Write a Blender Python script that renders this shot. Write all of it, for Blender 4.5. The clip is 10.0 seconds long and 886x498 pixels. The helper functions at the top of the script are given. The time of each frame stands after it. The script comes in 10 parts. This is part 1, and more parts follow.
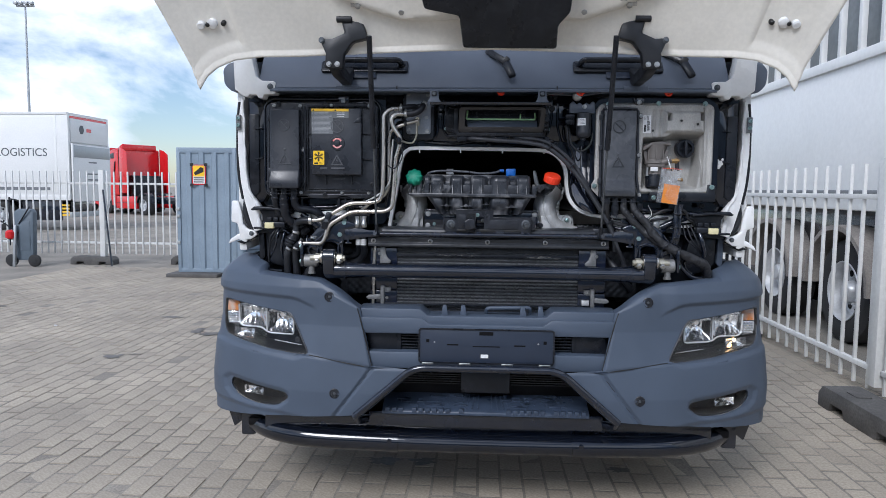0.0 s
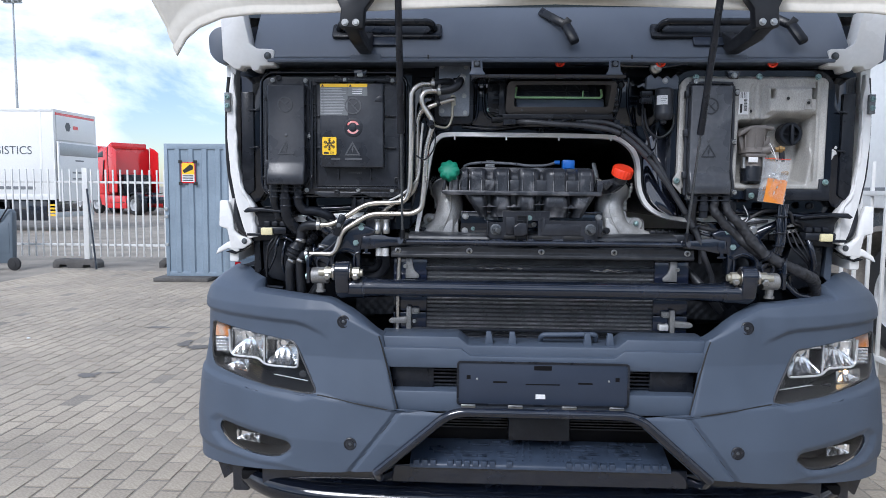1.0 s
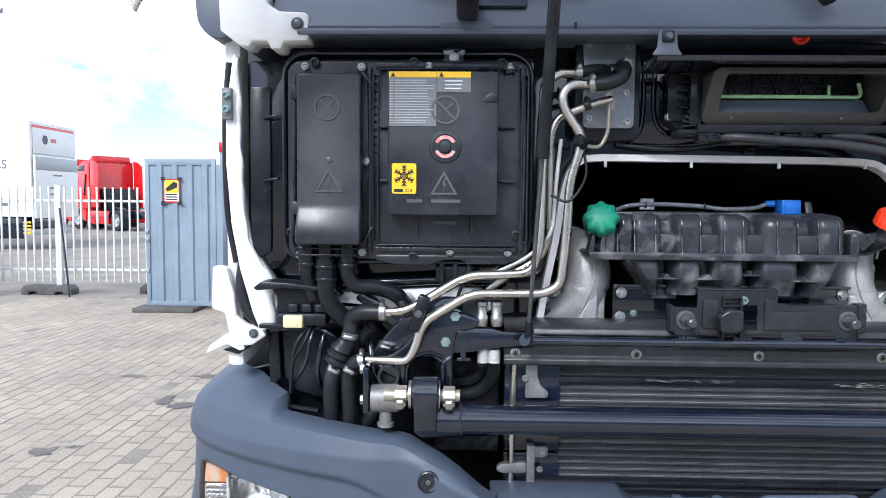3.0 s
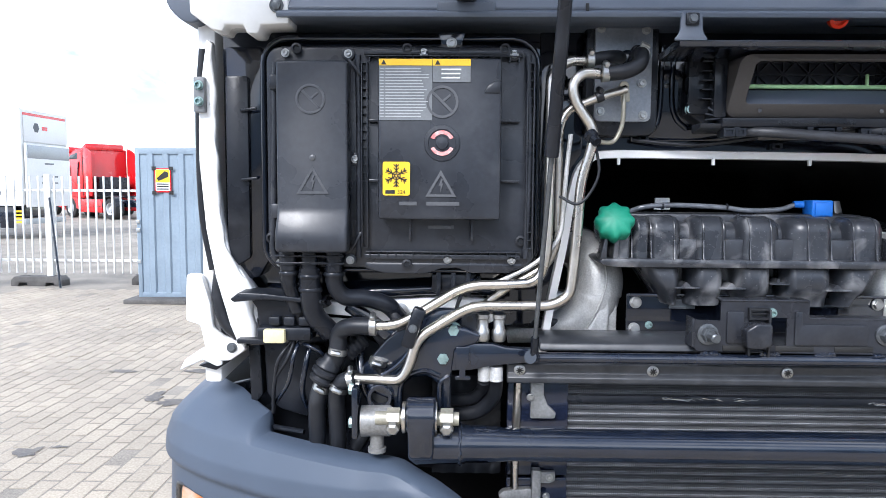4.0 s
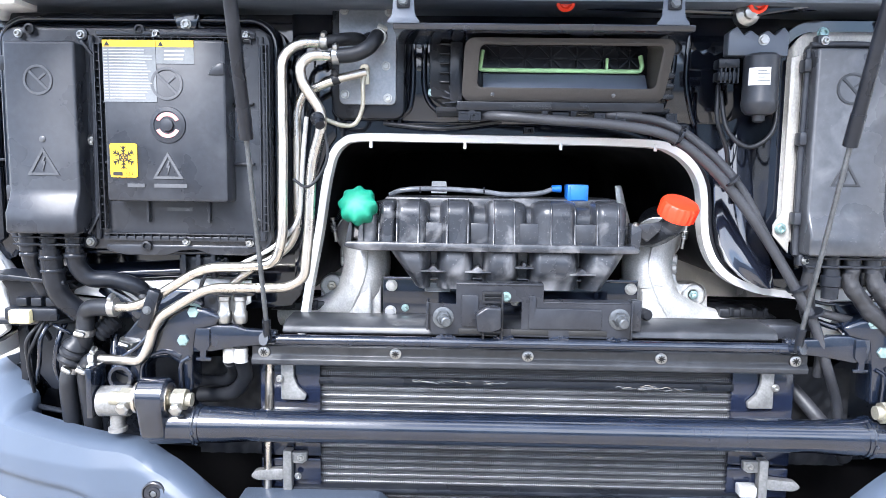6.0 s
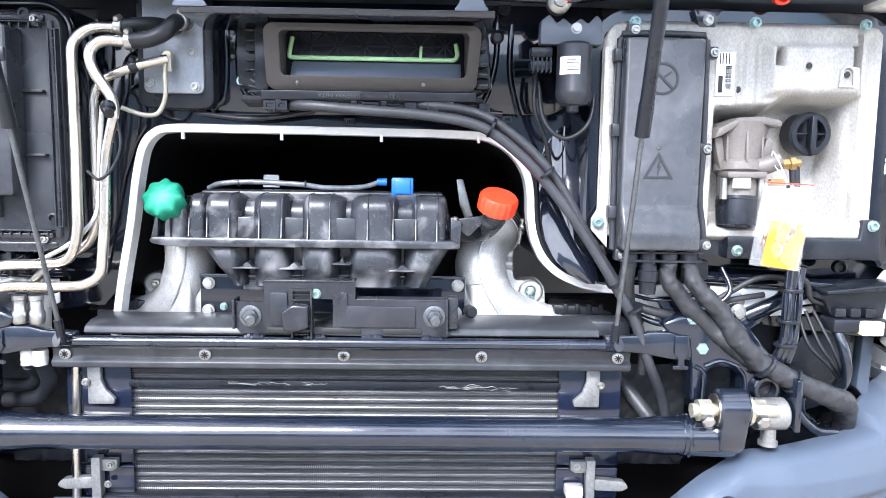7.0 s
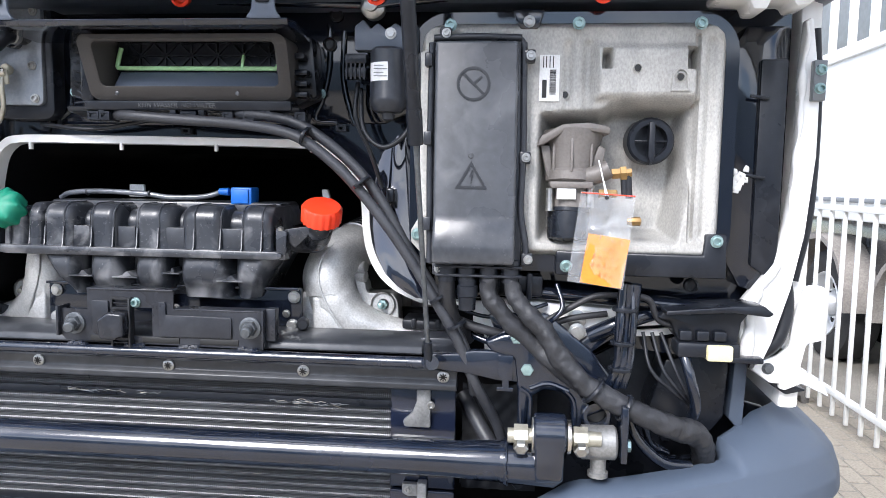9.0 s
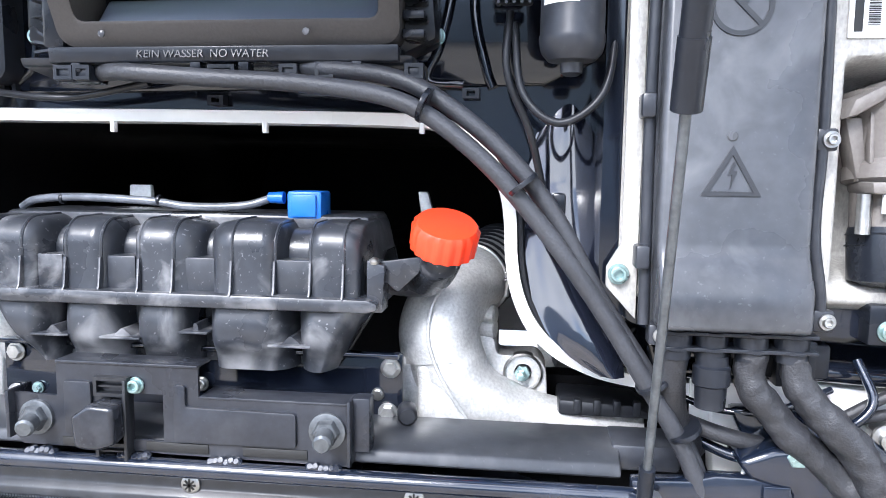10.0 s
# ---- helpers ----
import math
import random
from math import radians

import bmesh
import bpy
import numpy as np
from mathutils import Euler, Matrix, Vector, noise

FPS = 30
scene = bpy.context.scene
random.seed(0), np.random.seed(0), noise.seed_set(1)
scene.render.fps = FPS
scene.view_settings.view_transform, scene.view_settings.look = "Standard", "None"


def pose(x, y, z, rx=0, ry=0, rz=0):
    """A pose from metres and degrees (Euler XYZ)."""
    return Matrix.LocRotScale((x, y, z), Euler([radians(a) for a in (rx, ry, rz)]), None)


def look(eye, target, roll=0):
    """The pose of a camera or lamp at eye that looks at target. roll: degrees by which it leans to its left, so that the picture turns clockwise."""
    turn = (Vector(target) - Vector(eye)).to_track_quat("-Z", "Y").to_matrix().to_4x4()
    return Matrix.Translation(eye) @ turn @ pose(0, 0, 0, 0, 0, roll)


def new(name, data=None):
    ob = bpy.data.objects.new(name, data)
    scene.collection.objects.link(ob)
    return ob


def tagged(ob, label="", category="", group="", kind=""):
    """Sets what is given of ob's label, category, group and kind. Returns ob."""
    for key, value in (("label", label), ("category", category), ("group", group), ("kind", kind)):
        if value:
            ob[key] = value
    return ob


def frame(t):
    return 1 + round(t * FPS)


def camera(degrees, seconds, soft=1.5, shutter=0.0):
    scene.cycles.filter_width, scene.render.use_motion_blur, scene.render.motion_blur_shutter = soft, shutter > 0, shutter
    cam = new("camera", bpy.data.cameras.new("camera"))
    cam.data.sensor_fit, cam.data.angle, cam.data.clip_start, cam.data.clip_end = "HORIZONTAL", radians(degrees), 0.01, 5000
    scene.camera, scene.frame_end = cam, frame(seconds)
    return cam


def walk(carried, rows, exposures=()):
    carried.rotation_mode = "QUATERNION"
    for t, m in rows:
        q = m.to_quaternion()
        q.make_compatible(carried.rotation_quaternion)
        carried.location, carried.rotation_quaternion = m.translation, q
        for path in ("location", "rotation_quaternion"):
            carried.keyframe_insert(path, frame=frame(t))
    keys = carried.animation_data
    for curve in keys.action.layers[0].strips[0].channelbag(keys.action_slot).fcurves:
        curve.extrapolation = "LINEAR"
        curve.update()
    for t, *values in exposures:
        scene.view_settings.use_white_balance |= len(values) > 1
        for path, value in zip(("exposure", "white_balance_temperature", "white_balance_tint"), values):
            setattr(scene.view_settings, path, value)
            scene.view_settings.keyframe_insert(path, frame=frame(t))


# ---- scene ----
cam = camera(64.4, 10.0, 0.6)
PATH = [
    (0, (-0.034, -3.257, 1.526), (-0.139, -1.267, 1.357), 0.6),
    (0.5, (-0.122, -2.901, 1.523), (-0.219, -0.91, 1.353), 0.5),
    (1, (-0.251, -2.602, 1.515), (-0.337, -0.611, 1.343), 0.5),
    (1.5, (-0.432, -2.287, 1.543), (-0.502, -0.295, 1.373), 0.5),
    (2, (-0.571, -2.021, 1.562), (-0.631, -0.029, 1.393), 0.4),
    (2.5, (-0.629, -1.696, 1.611), (-0.68, 0.296, 1.444), 0.5),
    (2.7, (-0.641, -1.623, 1.609), (-0.69, 0.372, 1.483), 0.5),
    (3.8, (-0.666, -1.402, 1.654), (-0.72, 0.589, 1.473), 0.4),
    (4, (-0.659, -1.39, 1.646), (-0.698, 0.603, 1.474), 0.4),
    (4.5, (-0.523, -1.388, 1.644), (-0.562, 0.604, 1.472), 0.4),
    (5, (-0.364, -1.391, 1.636), (-0.422, 0.601, 1.464), 0.3),
    (5.2, (-0.307, -1.395, 1.634), (-0.376, 0.597, 1.462), 0.3),
    (6.3, (-0.065, -1.367, 1.656), (-0.086, 0.619, 1.424), 0.9),
    (6.5, (0.003, -1.35, 1.651), (-0.003, 0.637, 1.419), 0.9),
    (7, (0.161, -1.332, 1.641), (0.202, 0.656, 1.421), 0.8),
    (7.5, (0.379, -1.33, 1.648), (0.427, 0.656, 1.421), 1.0),
    (8, (0.581, -1.342, 1.66), (0.538, 0.646, 1.442), 1.0),
    (8.5, (0.665, -1.34, 1.653), (0.517, 0.644, 1.447), 1.0),
    (9, (0.649, -1.273, 1.644), (0.458, 0.709, 1.454), 0.9),
    (9.5, (0.506, -1.029, 1.643), (0.306, 0.952, 1.448), 0.8),
    (10, (0.383, -0.755, 1.653), (0.151, 1.219, 1.434), 0.7),
]
SIZE = 0.935
EXPOSURES = [(0, 0.12, 5780, 12), (1.0, 0.36, 5780, 12), (1.5, 0.63, 5770, 12), (2.0, 0.74, 5790, 12), (2.6, 0.8, 5830, 12), (4.0, 1.18, 5900, 12), (5.0, 1.68, 5880, 12), (6.5, 2.35, 5880, 13), (7.5, 2.1, 6000, 13), (8.0, 1.66, 6100, 13), (8.5, 1.44, 6100, 13), (9.0, 1.46, 6080, 13), (10, 2.18, 5900, 13)]
walk(cam, [(t, look(Vector(eye) * SIZE, Vector(target) * SIZE, roll)) for t, eye, target, roll in PATH], EXPOSURES)

# ---- light ----
world = bpy.data.worlds.new("sky")
scene.world = world
world.use_nodes = True
_n, _l = world.node_tree.nodes, world.node_tree.links
_n.clear()
_out = _n.new("ShaderNodeOutputWorld")
_bg = _n.new("ShaderNodeBackground")
_sky = _n.new("ShaderNodeTexSky")
_sky.sky_type = "NISHITA"
_sky.sun_disc = False
_sky.sun_elevation = radians(40)
_sky.sun_rotation = radians(205)
_sky.air_density, _sky.dust_density = 1.0, 0.6
_co = _n.new("ShaderNodeTexCoord")
_mp = _n.new("ShaderNodeMapping")
_mp.inputs["Scale"].default_value = (1.0, 1.0, 1.7)
_mp.inputs["Location"].default_value = (0.35, 0.1, 0.2)
_no = _n.new("ShaderNodeTexNoise")
_no.inputs["Scale"].default_value = 2.6
_no.inputs["Detail"].default_value = 9
_no.inputs["Roughness"].default_value = 0.56
_no.inputs["Distortion"].default_value = 0.25
_rp = _n.new("ShaderNodeValToRGB")
_rp.color_ramp.elements[0].position, _rp.color_ramp.elements[1].position = 0.44, 0.545
_no2 = _n.new("ShaderNodeTexNoise")
_no2.inputs["Scale"].default_value = 6.0
_no2.inputs["Detail"].default_value = 6
_cl = _n.new("ShaderNodeValToRGB")
_cl.color_ramp.elements[0].position, _cl.color_ramp.elements[1].position = 0.3, 0.7
_cl.color_ramp.elements[0].color = (8.2, 8.6, 9.3, 1)
_cl.color_ramp.elements[1].color = (11.5, 11.7, 11.9, 1)
_mx = _n.new("ShaderNodeMix")
_mx.data_type = "RGBA"
_l.new(_co.outputs["Generated"], _mp.inputs["Vector"])
_l.new(_mp.outputs[0], _no.inputs["Vector"])
_l.new(_mp.outputs[0], _no2.inputs["Vector"])
_l.new(_no.outputs["Fac"], _rp.inputs[0])
_l.new(_no2.outputs["Fac"], _cl.inputs[0])
_l.new(_rp.outputs[0], _mx.inputs["Factor"])
_l.new(_sky.outputs[0], _mx.inputs["A"])
_l.new(_cl.outputs[0], _mx.inputs["B"])
_l.new(_mx.outputs["Result"], _bg.inputs["Color"])
_bg.inputs["Strength"].default_value = 0.11
_l.new(_bg.outputs[0], _out.inputs["Surface"])

_sd = bpy.data.lights.new("sun", "SUN")
_sd.energy, _sd.angle, _sd.color = 2.1, radians(22), (1.0, 0.96, 0.9)
sun = new("sun", _sd)
sun.matrix_world = look((-5.0, -11.0, 10.0), (0, 0, 0))


# ---- materials ----
def surf(name, col, rough=0.5, metal=0.0, var=0.15, scale=6.0, grain=120.0, gvar=0.08, bump=0.0, rvar=0.1, coat=0.0, ior=1.5, tint=None, aniso=None):
    """A painted, moulded or bare surface: coarse stains, fine grain, uneven gloss and relief."""
    m = bpy.data.materials.new(name)
    m.use_nodes = True
    n, l = m.node_tree.nodes, m.node_tree.links
    p = n["Principled BSDF"]
    co = n.new("ShaderNodeTexCoord")
    vec = co.outputs["Object"]
    if aniso:
        mp = n.new("ShaderNodeMapping")
        mp.inputs["Scale"].default_value = aniso
        l.new(vec, mp.inputs["Vector"])
        vec = mp.outputs[0]
    a, b = n.new("ShaderNodeTexNoise"), n.new("ShaderNodeTexNoise")
    a.inputs["Scale"].default_value, a.inputs["Detail"].default_value = scale, 5
    b.inputs["Scale"].default_value, b.inputs["Detail"].default_value = grain, 3
    l.new(vec, a.inputs["Vector"])
    l.new(vec, b.inputs["Vector"])
    r = n.new("ShaderNodeValToRGB")
    t = tint or [c * (1 - var) for c in col]
    r.color_ramp.elements[0].position, r.color_ramp.elements[1].position = 0.34, 0.66
    r.color_ramp.elements[0].color = (*t, 1)
    r.color_ramp.elements[1].color = (*[min(1, c * (1 + var * 0.5)) for c in col], 1)
    l.new(a.outputs["Fac"], r.inputs[0])
    g = n.new("ShaderNodeMapRange")
    g.inputs["From Min"].default_value, g.inputs["From Max"].default_value = 0.3, 0.7
    g.inputs["To Min"].default_value, g.inputs["To Max"].default_value = 1 - gvar, 1 + gvar
    l.new(b.outputs["Fac"], g.inputs["Value"])
    mul = n.new("ShaderNodeVectorMath")
    mul.operation = "SCALE"
    l.new(r.outputs[0], mul.inputs[0])
    l.new(g.outputs[0], mul.inputs["Scale"])
    l.new(mul.outputs[0], p.inputs["Base Color"])
    q = n.new("ShaderNodeMapRange")
    q.inputs["From Min"].default_value, q.inputs["From Max"].default_value = 0.3, 0.7
    q.inputs["To Min"].default_value, q.inputs["To Max"].default_value = max(0.02, rough - rvar), min(1, rough + rvar)
    l.new(a.outputs["Fac"], q.inputs["Value"])
    l.new(q.outputs[0], p.inputs["Roughness"])
    p.inputs["Metallic"].default_value = metal
    p.inputs["IOR"].default_value = ior
    p.inputs["Coat Weight"].default_value = coat
    p.inputs["Coat Roughness"].default_value = 0.08
    if bump:
        k = n.new("ShaderNodeBump")
        k.inputs["Strength"].default_value, k.inputs["Distance"].default_value = bump, 0.002
        l.new(b.outputs["Fac"], k.inputs["Height"])
        l.new(k.outputs[0], p.inputs["Normal"])
    return m


def dusty(name, col, dust, amount, rough, grain=90.0, bump=0.1, ior=1.5):
    """Dark plastic with pale scuffs and dried dust over it."""
    m = surf(name, col, rough, 0, 0.2, 9, grain, 0.15, bump, 0.12, ior=ior)
    n, l = m.node_tree.nodes, m.node_tree.links
    p = n["Principled BSDF"]
    src = p.inputs["Base Color"].links[0].from_socket
    co = n.new("ShaderNodeTexCoord")
    d = n.new("ShaderNodeTexNoise")
    d.inputs["Scale"].default_value, d.inputs["Detail"].default_value, d.inputs["Distortion"].default_value = 15, 10, 0.5
    l.new(co.outputs["Object"], d.inputs["Vector"])
    r = n.new("ShaderNodeMapRange")
    r.inputs["From Min"].default_value, r.inputs["From Max"].default_value = 0.52, 0.78
    r.inputs["To Max"].default_value = amount
    l.new(d.outputs["Fac"], r.inputs["Value"])
    mx = n.new("ShaderNodeMix")
    mx.data_type = "RGBA"
    l.new(r.outputs[0], mx.inputs["Factor"])
    l.new(src, mx.inputs["A"])
    mx.inputs["B"].default_value = (*dust, 1)
    sp = n.new("ShaderNodeTexNoise")
    sp.inputs["Scale"].default_value, sp.inputs["Detail"].default_value = 210, 2
    l.new(co.outputs["Object"], sp.inputs["Vector"])
    sr = n.new("ShaderNodeMapRange")
    sr.inputs["From Min"].default_value, sr.inputs["From Max"].default_value, sr.inputs["To Max"].default_value = 0.66, 0.74, amount * 0.45
    l.new(sp.outputs["Fac"], sr.inputs["Value"])
    mxa = n.new("ShaderNodeMath")
    mxa.operation = "MAXIMUM"
    l.new(r.outputs[0], mxa.inputs[0])
    l.new(sr.outputs[0], mxa.inputs[1])
    l.new(mxa.outputs[0], mx.inputs["Factor"])
    l.new(mx.outputs["Result"], p.inputs["Base Color"])
    return m


def clear(name, col, rough, ior=1.45):
    m = bpy.data.materials.new(name)
    m.use_nodes = True
    p = m.node_tree.nodes["Principled BSDF"]
    p.inputs["Base Color"].default_value = (*col, 1)
    p.inputs["Transmission Weight"].default_value = 1
    p.inputs["Roughness"].default_value = rough
    p.inputs["IOR"].default_value = ior
    return m


def vary(m, amount):
    """Lets alike pieces differ a little in shade."""
    n, l = m.node_tree.nodes, m.node_tree.links
    p = n["Principled BSDF"]
    src = p.inputs["Base Color"].links[0].from_socket
    oi = n.new("ShaderNodeObjectInfo")
    g = n.new("ShaderNodeNewGeometry")
    ad = n.new("ShaderNodeMath")
    ad.operation = "ADD"
    l.new(oi.outputs["Random"], ad.inputs[0])
    l.new(g.outputs["Random Per Island"], ad.inputs[1])
    fr = n.new("ShaderNodeMath")
    fr.operation = "FRACT"
    l.new(ad.outputs[0], fr.inputs[0])
    mr = n.new("ShaderNodeMapRange")
    mr.inputs["To Min"].default_value, mr.inputs["To Max"].default_value = 1 - amount, 1 + amount
    l.new(fr.outputs[0], mr.inputs["Value"])
    s = n.new("ShaderNodeVectorMath")
    s.operation = "SCALE"
    l.new(src, s.inputs[0])
    l.new(mr.outputs[0], s.inputs["Scale"])
    l.new(s.outputs[0], p.inputs["Base Color"])
    return m


M_BUMPER = surf("grey_bumper_plastic", (0.064, 0.084, 0.119), 0.50, 0, 0.08, 5, 700, 0.06, 0.12, 0.06)
M_COWL = surf("grey_cowl_plastic", (0.098, 0.116, 0.150), 0.40, 0, 0.1, 5, 700, 0.05, 0.06, 0.08)
M_GLOSS = surf("black_gloss_paint", (0.006, 0.008, 0.014), 0.08, 0, 0.2, 4, 60, 0.1, 0.0, 0.05, 0.4)
M_SHINE = surf("polished_black_paint", (0.008, 0.010, 0.018), 0.06, 0, 0.2, 4, 60, 0.1, 0.0, 0.04, 1.0, 1.6)
M_PAINT = dusty("black_chassis_paint", (0.006, 0.0095, 0.019), (0.12, 0.125, 0.14), 0.12, 0.20, 90, 0.10, 1.45)
M_PAINT.node_tree.nodes["Principled BSDF"].inputs["Coat Weight"].default_value = 0.9
M_PLASTIC = dusty("black_plastic", (0.0105, 0.0125, 0.0175), (0.10, 0.105, 0.118), 0.16, 0.30, 90, 0.1, 1.4)
M_BOX = dusty("black_box_plastic", (0.0235, 0.026, 0.0325), (0.14, 0.145, 0.155), 0.17, 0.31, 90, 0.05, 1.45)
M_TANK = dusty("scuffed_tank_plastic", (0.029, 0.032, 0.039), (0.40, 0.40, 0.41), 0.65, 0.32, 60, 0.15, 1.5)
M_RUBBER = dusty("rubber", (0.0145, 0.016, 0.020), (0.14, 0.145, 0.15), 0.14, 0.40, 60, 0.1, 1.4)
M_TAPE = surf("cloth_tape", (0.024, 0.025, 0.029), 0.5, 0, 0.3, 30, 400, 0.2, 0.4)
M_FOAM = surf("foam_hose", (0.033, 0.035, 0.041), 0.48, 0, 0.25, 14, 300, 0.15, 0.3)
M_ALU = surf("cast_aluminium", (0.54, 0.54, 0.53), 0.44, 0.4, 0.14, 26, 260, 0.14, 0.3, 0.10)
M_TRAY = surf("sandy_aluminium_tray", (0.43, 0.42, 0.395), 0.55, 0.2, 0.20, 14, 260, 0.16, 0.3, 0.1, aniso=(1.2, 1.0, 0.7))
M_STEEL = surf("nickel_pipe", (0.62, 0.58, 0.52), 0.30, 1.0, 0.1, 12, 200, 0.05, 0.02, 0.08)
M_ZINC = surf("zinc", (0.46, 0.46, 0.45), 0.38, 1.0, 0.2, 40, 200, 0.1, 0.05)
M_YZINC = surf("yellow_zinc", (0.40, 0.38, 0.31), 0.42, 0.6, 0.15, 40, 200, 0.1, 0.05)
M_BRASS = surf("dull_brass", (0.30, 0.19, 0.075), 0.42, 0.6, 0.2, 40, 200, 0.1, 0.05)
M_TEAL = surf("teal_bolt", (0.31, 0.43, 0.42), 0.35, 0.7, 0.2, 60, 200, 0.1, 0.05)
M_BOLT = surf("dark_bolt", (0.12, 0.13, 0.14), 0.4, 0.6, 0.25, 60, 200, 0.15, 0.1)
M_WHITE = surf("white_paint", (0.80, 0.80, 0.79), 0.28, 0, 0.04, 4, 80, 0.02, 0.0, 0.06, 0.4)
M_SEALER = surf("white_sealer", (0.74, 0.74, 0.73), 0.6, 0, 0.08, 20, 60, 0.08, 0.6)
M_CREAM = surf("cream_flap_composite", (0.76, 0.725, 0.65), 0.55, 0, 0.1, 3, 60, 0.04, 0.1)
M_RED = surf("orange_red_cap", (0.86, 0.048, 0.012), 0.38, 0, 0.08, 20, 200, 0.04, 0.05)
M_GREEN = surf("green_cap", (0.012, 0.235, 0.145), 0.5, 0, 0.1, 20, 200, 0.04, 0.05)
M_BLUE = surf("blue_cap", (0.02, 0.16, 0.60), 0.35, 0, 0.1, 20, 200, 0.04, 0.05)
M_LIME = surf("pale_green_seal", (0.42, 0.70, 0.36), 0.5, 0, 0.1, 20, 200)
M_YELLOW = surf("yellow_sticker", (0.90, 0.56, 0.02), 0.4, 0, 0.04, 20, 200, 0.02)
M_PALEYEL = surf("pale_yellow_connector", (0.72, 0.65, 0.38), 0.45, 0, 0.08, 20, 200)
M_INK = surf("black_ink", (0.012, 0.012, 0.012), 0.5, 0, 0.05)
M_EMBOSS = surf("embossed_plastic", (0.085, 0.088, 0.095), 0.3, 0, 0.1)
M_PAPER = surf("grey_label", (0.17, 0.18, 0.19), 0.4, 0, 0.1, 30, 300)
M_PRINT = surf("pale_print", (0.42, 0.43, 0.44), 0.4, 0, 0.06, 30, 300)
M_LABEL = surf("white_label", (0.76, 0.76, 0.76), 0.4, 0, 0.06, 30, 300)
M_PINK = surf("chipped_red_paint", (0.58, 0.10, 0.10), 0.6, 0, 0.5, 90, 300, tint=(0.70, 0.45, 0.43))
M_ORANGE = surf("orange_note", (0.68, 0.225, 0.02), 0.6, 0, 0.06, 20, 200)
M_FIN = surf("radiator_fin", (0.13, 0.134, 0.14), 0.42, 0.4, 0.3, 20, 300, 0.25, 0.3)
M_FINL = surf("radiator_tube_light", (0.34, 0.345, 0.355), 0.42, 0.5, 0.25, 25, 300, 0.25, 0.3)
# near-black that puts the shade of hollows, slots and undersides into the colour
M_SHADE = surf("shadowed_black", (0.005, 0.005, 0.006), 0.6, 0, 0.2, ior=1.25)
M_STEELBLK = dusty("black_pressed_steel", (0.020, 0.022, 0.028), (0.16, 0.165, 0.175), 0.14, 0.30, 120, 0.06, 1.45)
M_CHROME = surf("chrome_reflector", (0.95, 0.96, 0.97), 0.19, 1.0, 0.03, 20, 100, 0.02, 0, 0.05)
M_SMOKE = surf("dark_lamp_bezel", (0.055, 0.056, 0.060), 0.35, 0.2, 0.1)
M_AMBER = surf("amber_lens", (0.85, 0.30, 0.08), 0.18, 0, 0.25, 30, 200, 0.1, 0, 0.05, 0.6, tint=(0.80, 0.62, 0.50))
M_BULB = bpy.data.materials.new("warm_bulb")
M_BULB.use_nodes = True
M_BULB.node_tree.nodes["Principled BSDF"].inputs["Emission Color"].default_value = (1.0, 0.62, 0.25, 1)
M_BULB.node_tree.nodes["Principled BSDF"].inputs["Emission Strength"].default_value = 6.0


def sheet(name, rough, haze):
    """Thin clear sheet: see-through, with a gloss and a little milky haze."""
    m = bpy.data.materials.new(name)
    m.use_nodes = True
    n, l = m.node_tree.nodes, m.node_tree.links
    n.clear()
    out, tr, gl, di = n.new("ShaderNodeOutputMaterial"), n.new("ShaderNodeBsdfTransparent"), n.new("ShaderNodeBsdfGlossy"), n.new("ShaderNodeBsdfDiffuse")
    fr, m1, m2 = n.new("ShaderNodeFresnel"), n.new("ShaderNodeMixShader"), n.new("ShaderNodeMixShader")
    fr.inputs["IOR"].default_value = 1.5
    gl.inputs["Roughness"].default_value = rough
    di.inputs["Color"].default_value = (0.85, 0.87, 0.9, 1)
    m2.inputs[0].default_value = haze
    l.new(fr.outputs[0], m1.inputs[0])
    l.new(tr.outputs[0], m1.inputs[1])
    l.new(gl.outputs[0], m1.inputs[2])
    l.new(m1.outputs[0], m2.inputs[1])
    l.new(di.outputs[0], m2.inputs[2])
    l.new(m2.outputs[0], out.inputs["Surface"])
    return m


M_BAG = sheet("clear_film", 0.12, 0.09)
M_LENS = sheet("lamp_lens", 0.02, 0.0)
M_SCRIPT = surf("brown_handwriting", (0.50, 0.14, 0.05), 0.7, 0, 0.1)
M_TRIM = surf("satin_silver_trim", (0.80, 0.81, 0.83), 0.32, 0.35, 0.05, 20, 100, 0.02)
M_HOSECLR = surf("milky_tube", (0.12, 0.13, 0.15), 0.16, 0, 0.3, 40, 200, 0.1, 0, 0.05, 0.6)
M_TYRE = surf("tyre_rubber", (0.024, 0.024, 0.025), 0.75, 0, 0.25, 6, 80, 0.2, 0.3)
M_RIM = surf("silver_rim", (0.60, 0.61, 0.62), 0.4, 0.35, 0.15, 6, 60, 0.06)
M_FENCE = surf("white_fence_paint", (0.66, 0.66, 0.64), 0.45, 0, 0.07, 2, 40, 0.05, 0.05)
M_CONC = surf("grey_concrete", (0.24, 0.22, 0.20), 0.85, 0, 0.25, 3, 60, 0.18, 0.5)
M_RECY = surf("dark_recycled_foot", (0.10, 0.095, 0.09), 0.8, 0, 0.3, 5, 60, 0.2, 0.5)
M_CONT = surf("blue_grey_container_paint", (0.23, 0.29, 0.35), 0.5, 0, 0.12, 2, 30, 0.05, 0.08)
M_TRUCKRED = surf("red_truck_paint", (0.62, 0.012, 0.016), 0.25, 0, 0.08, 1, 20, 0.03, 0.0, 0.05, 0.5)
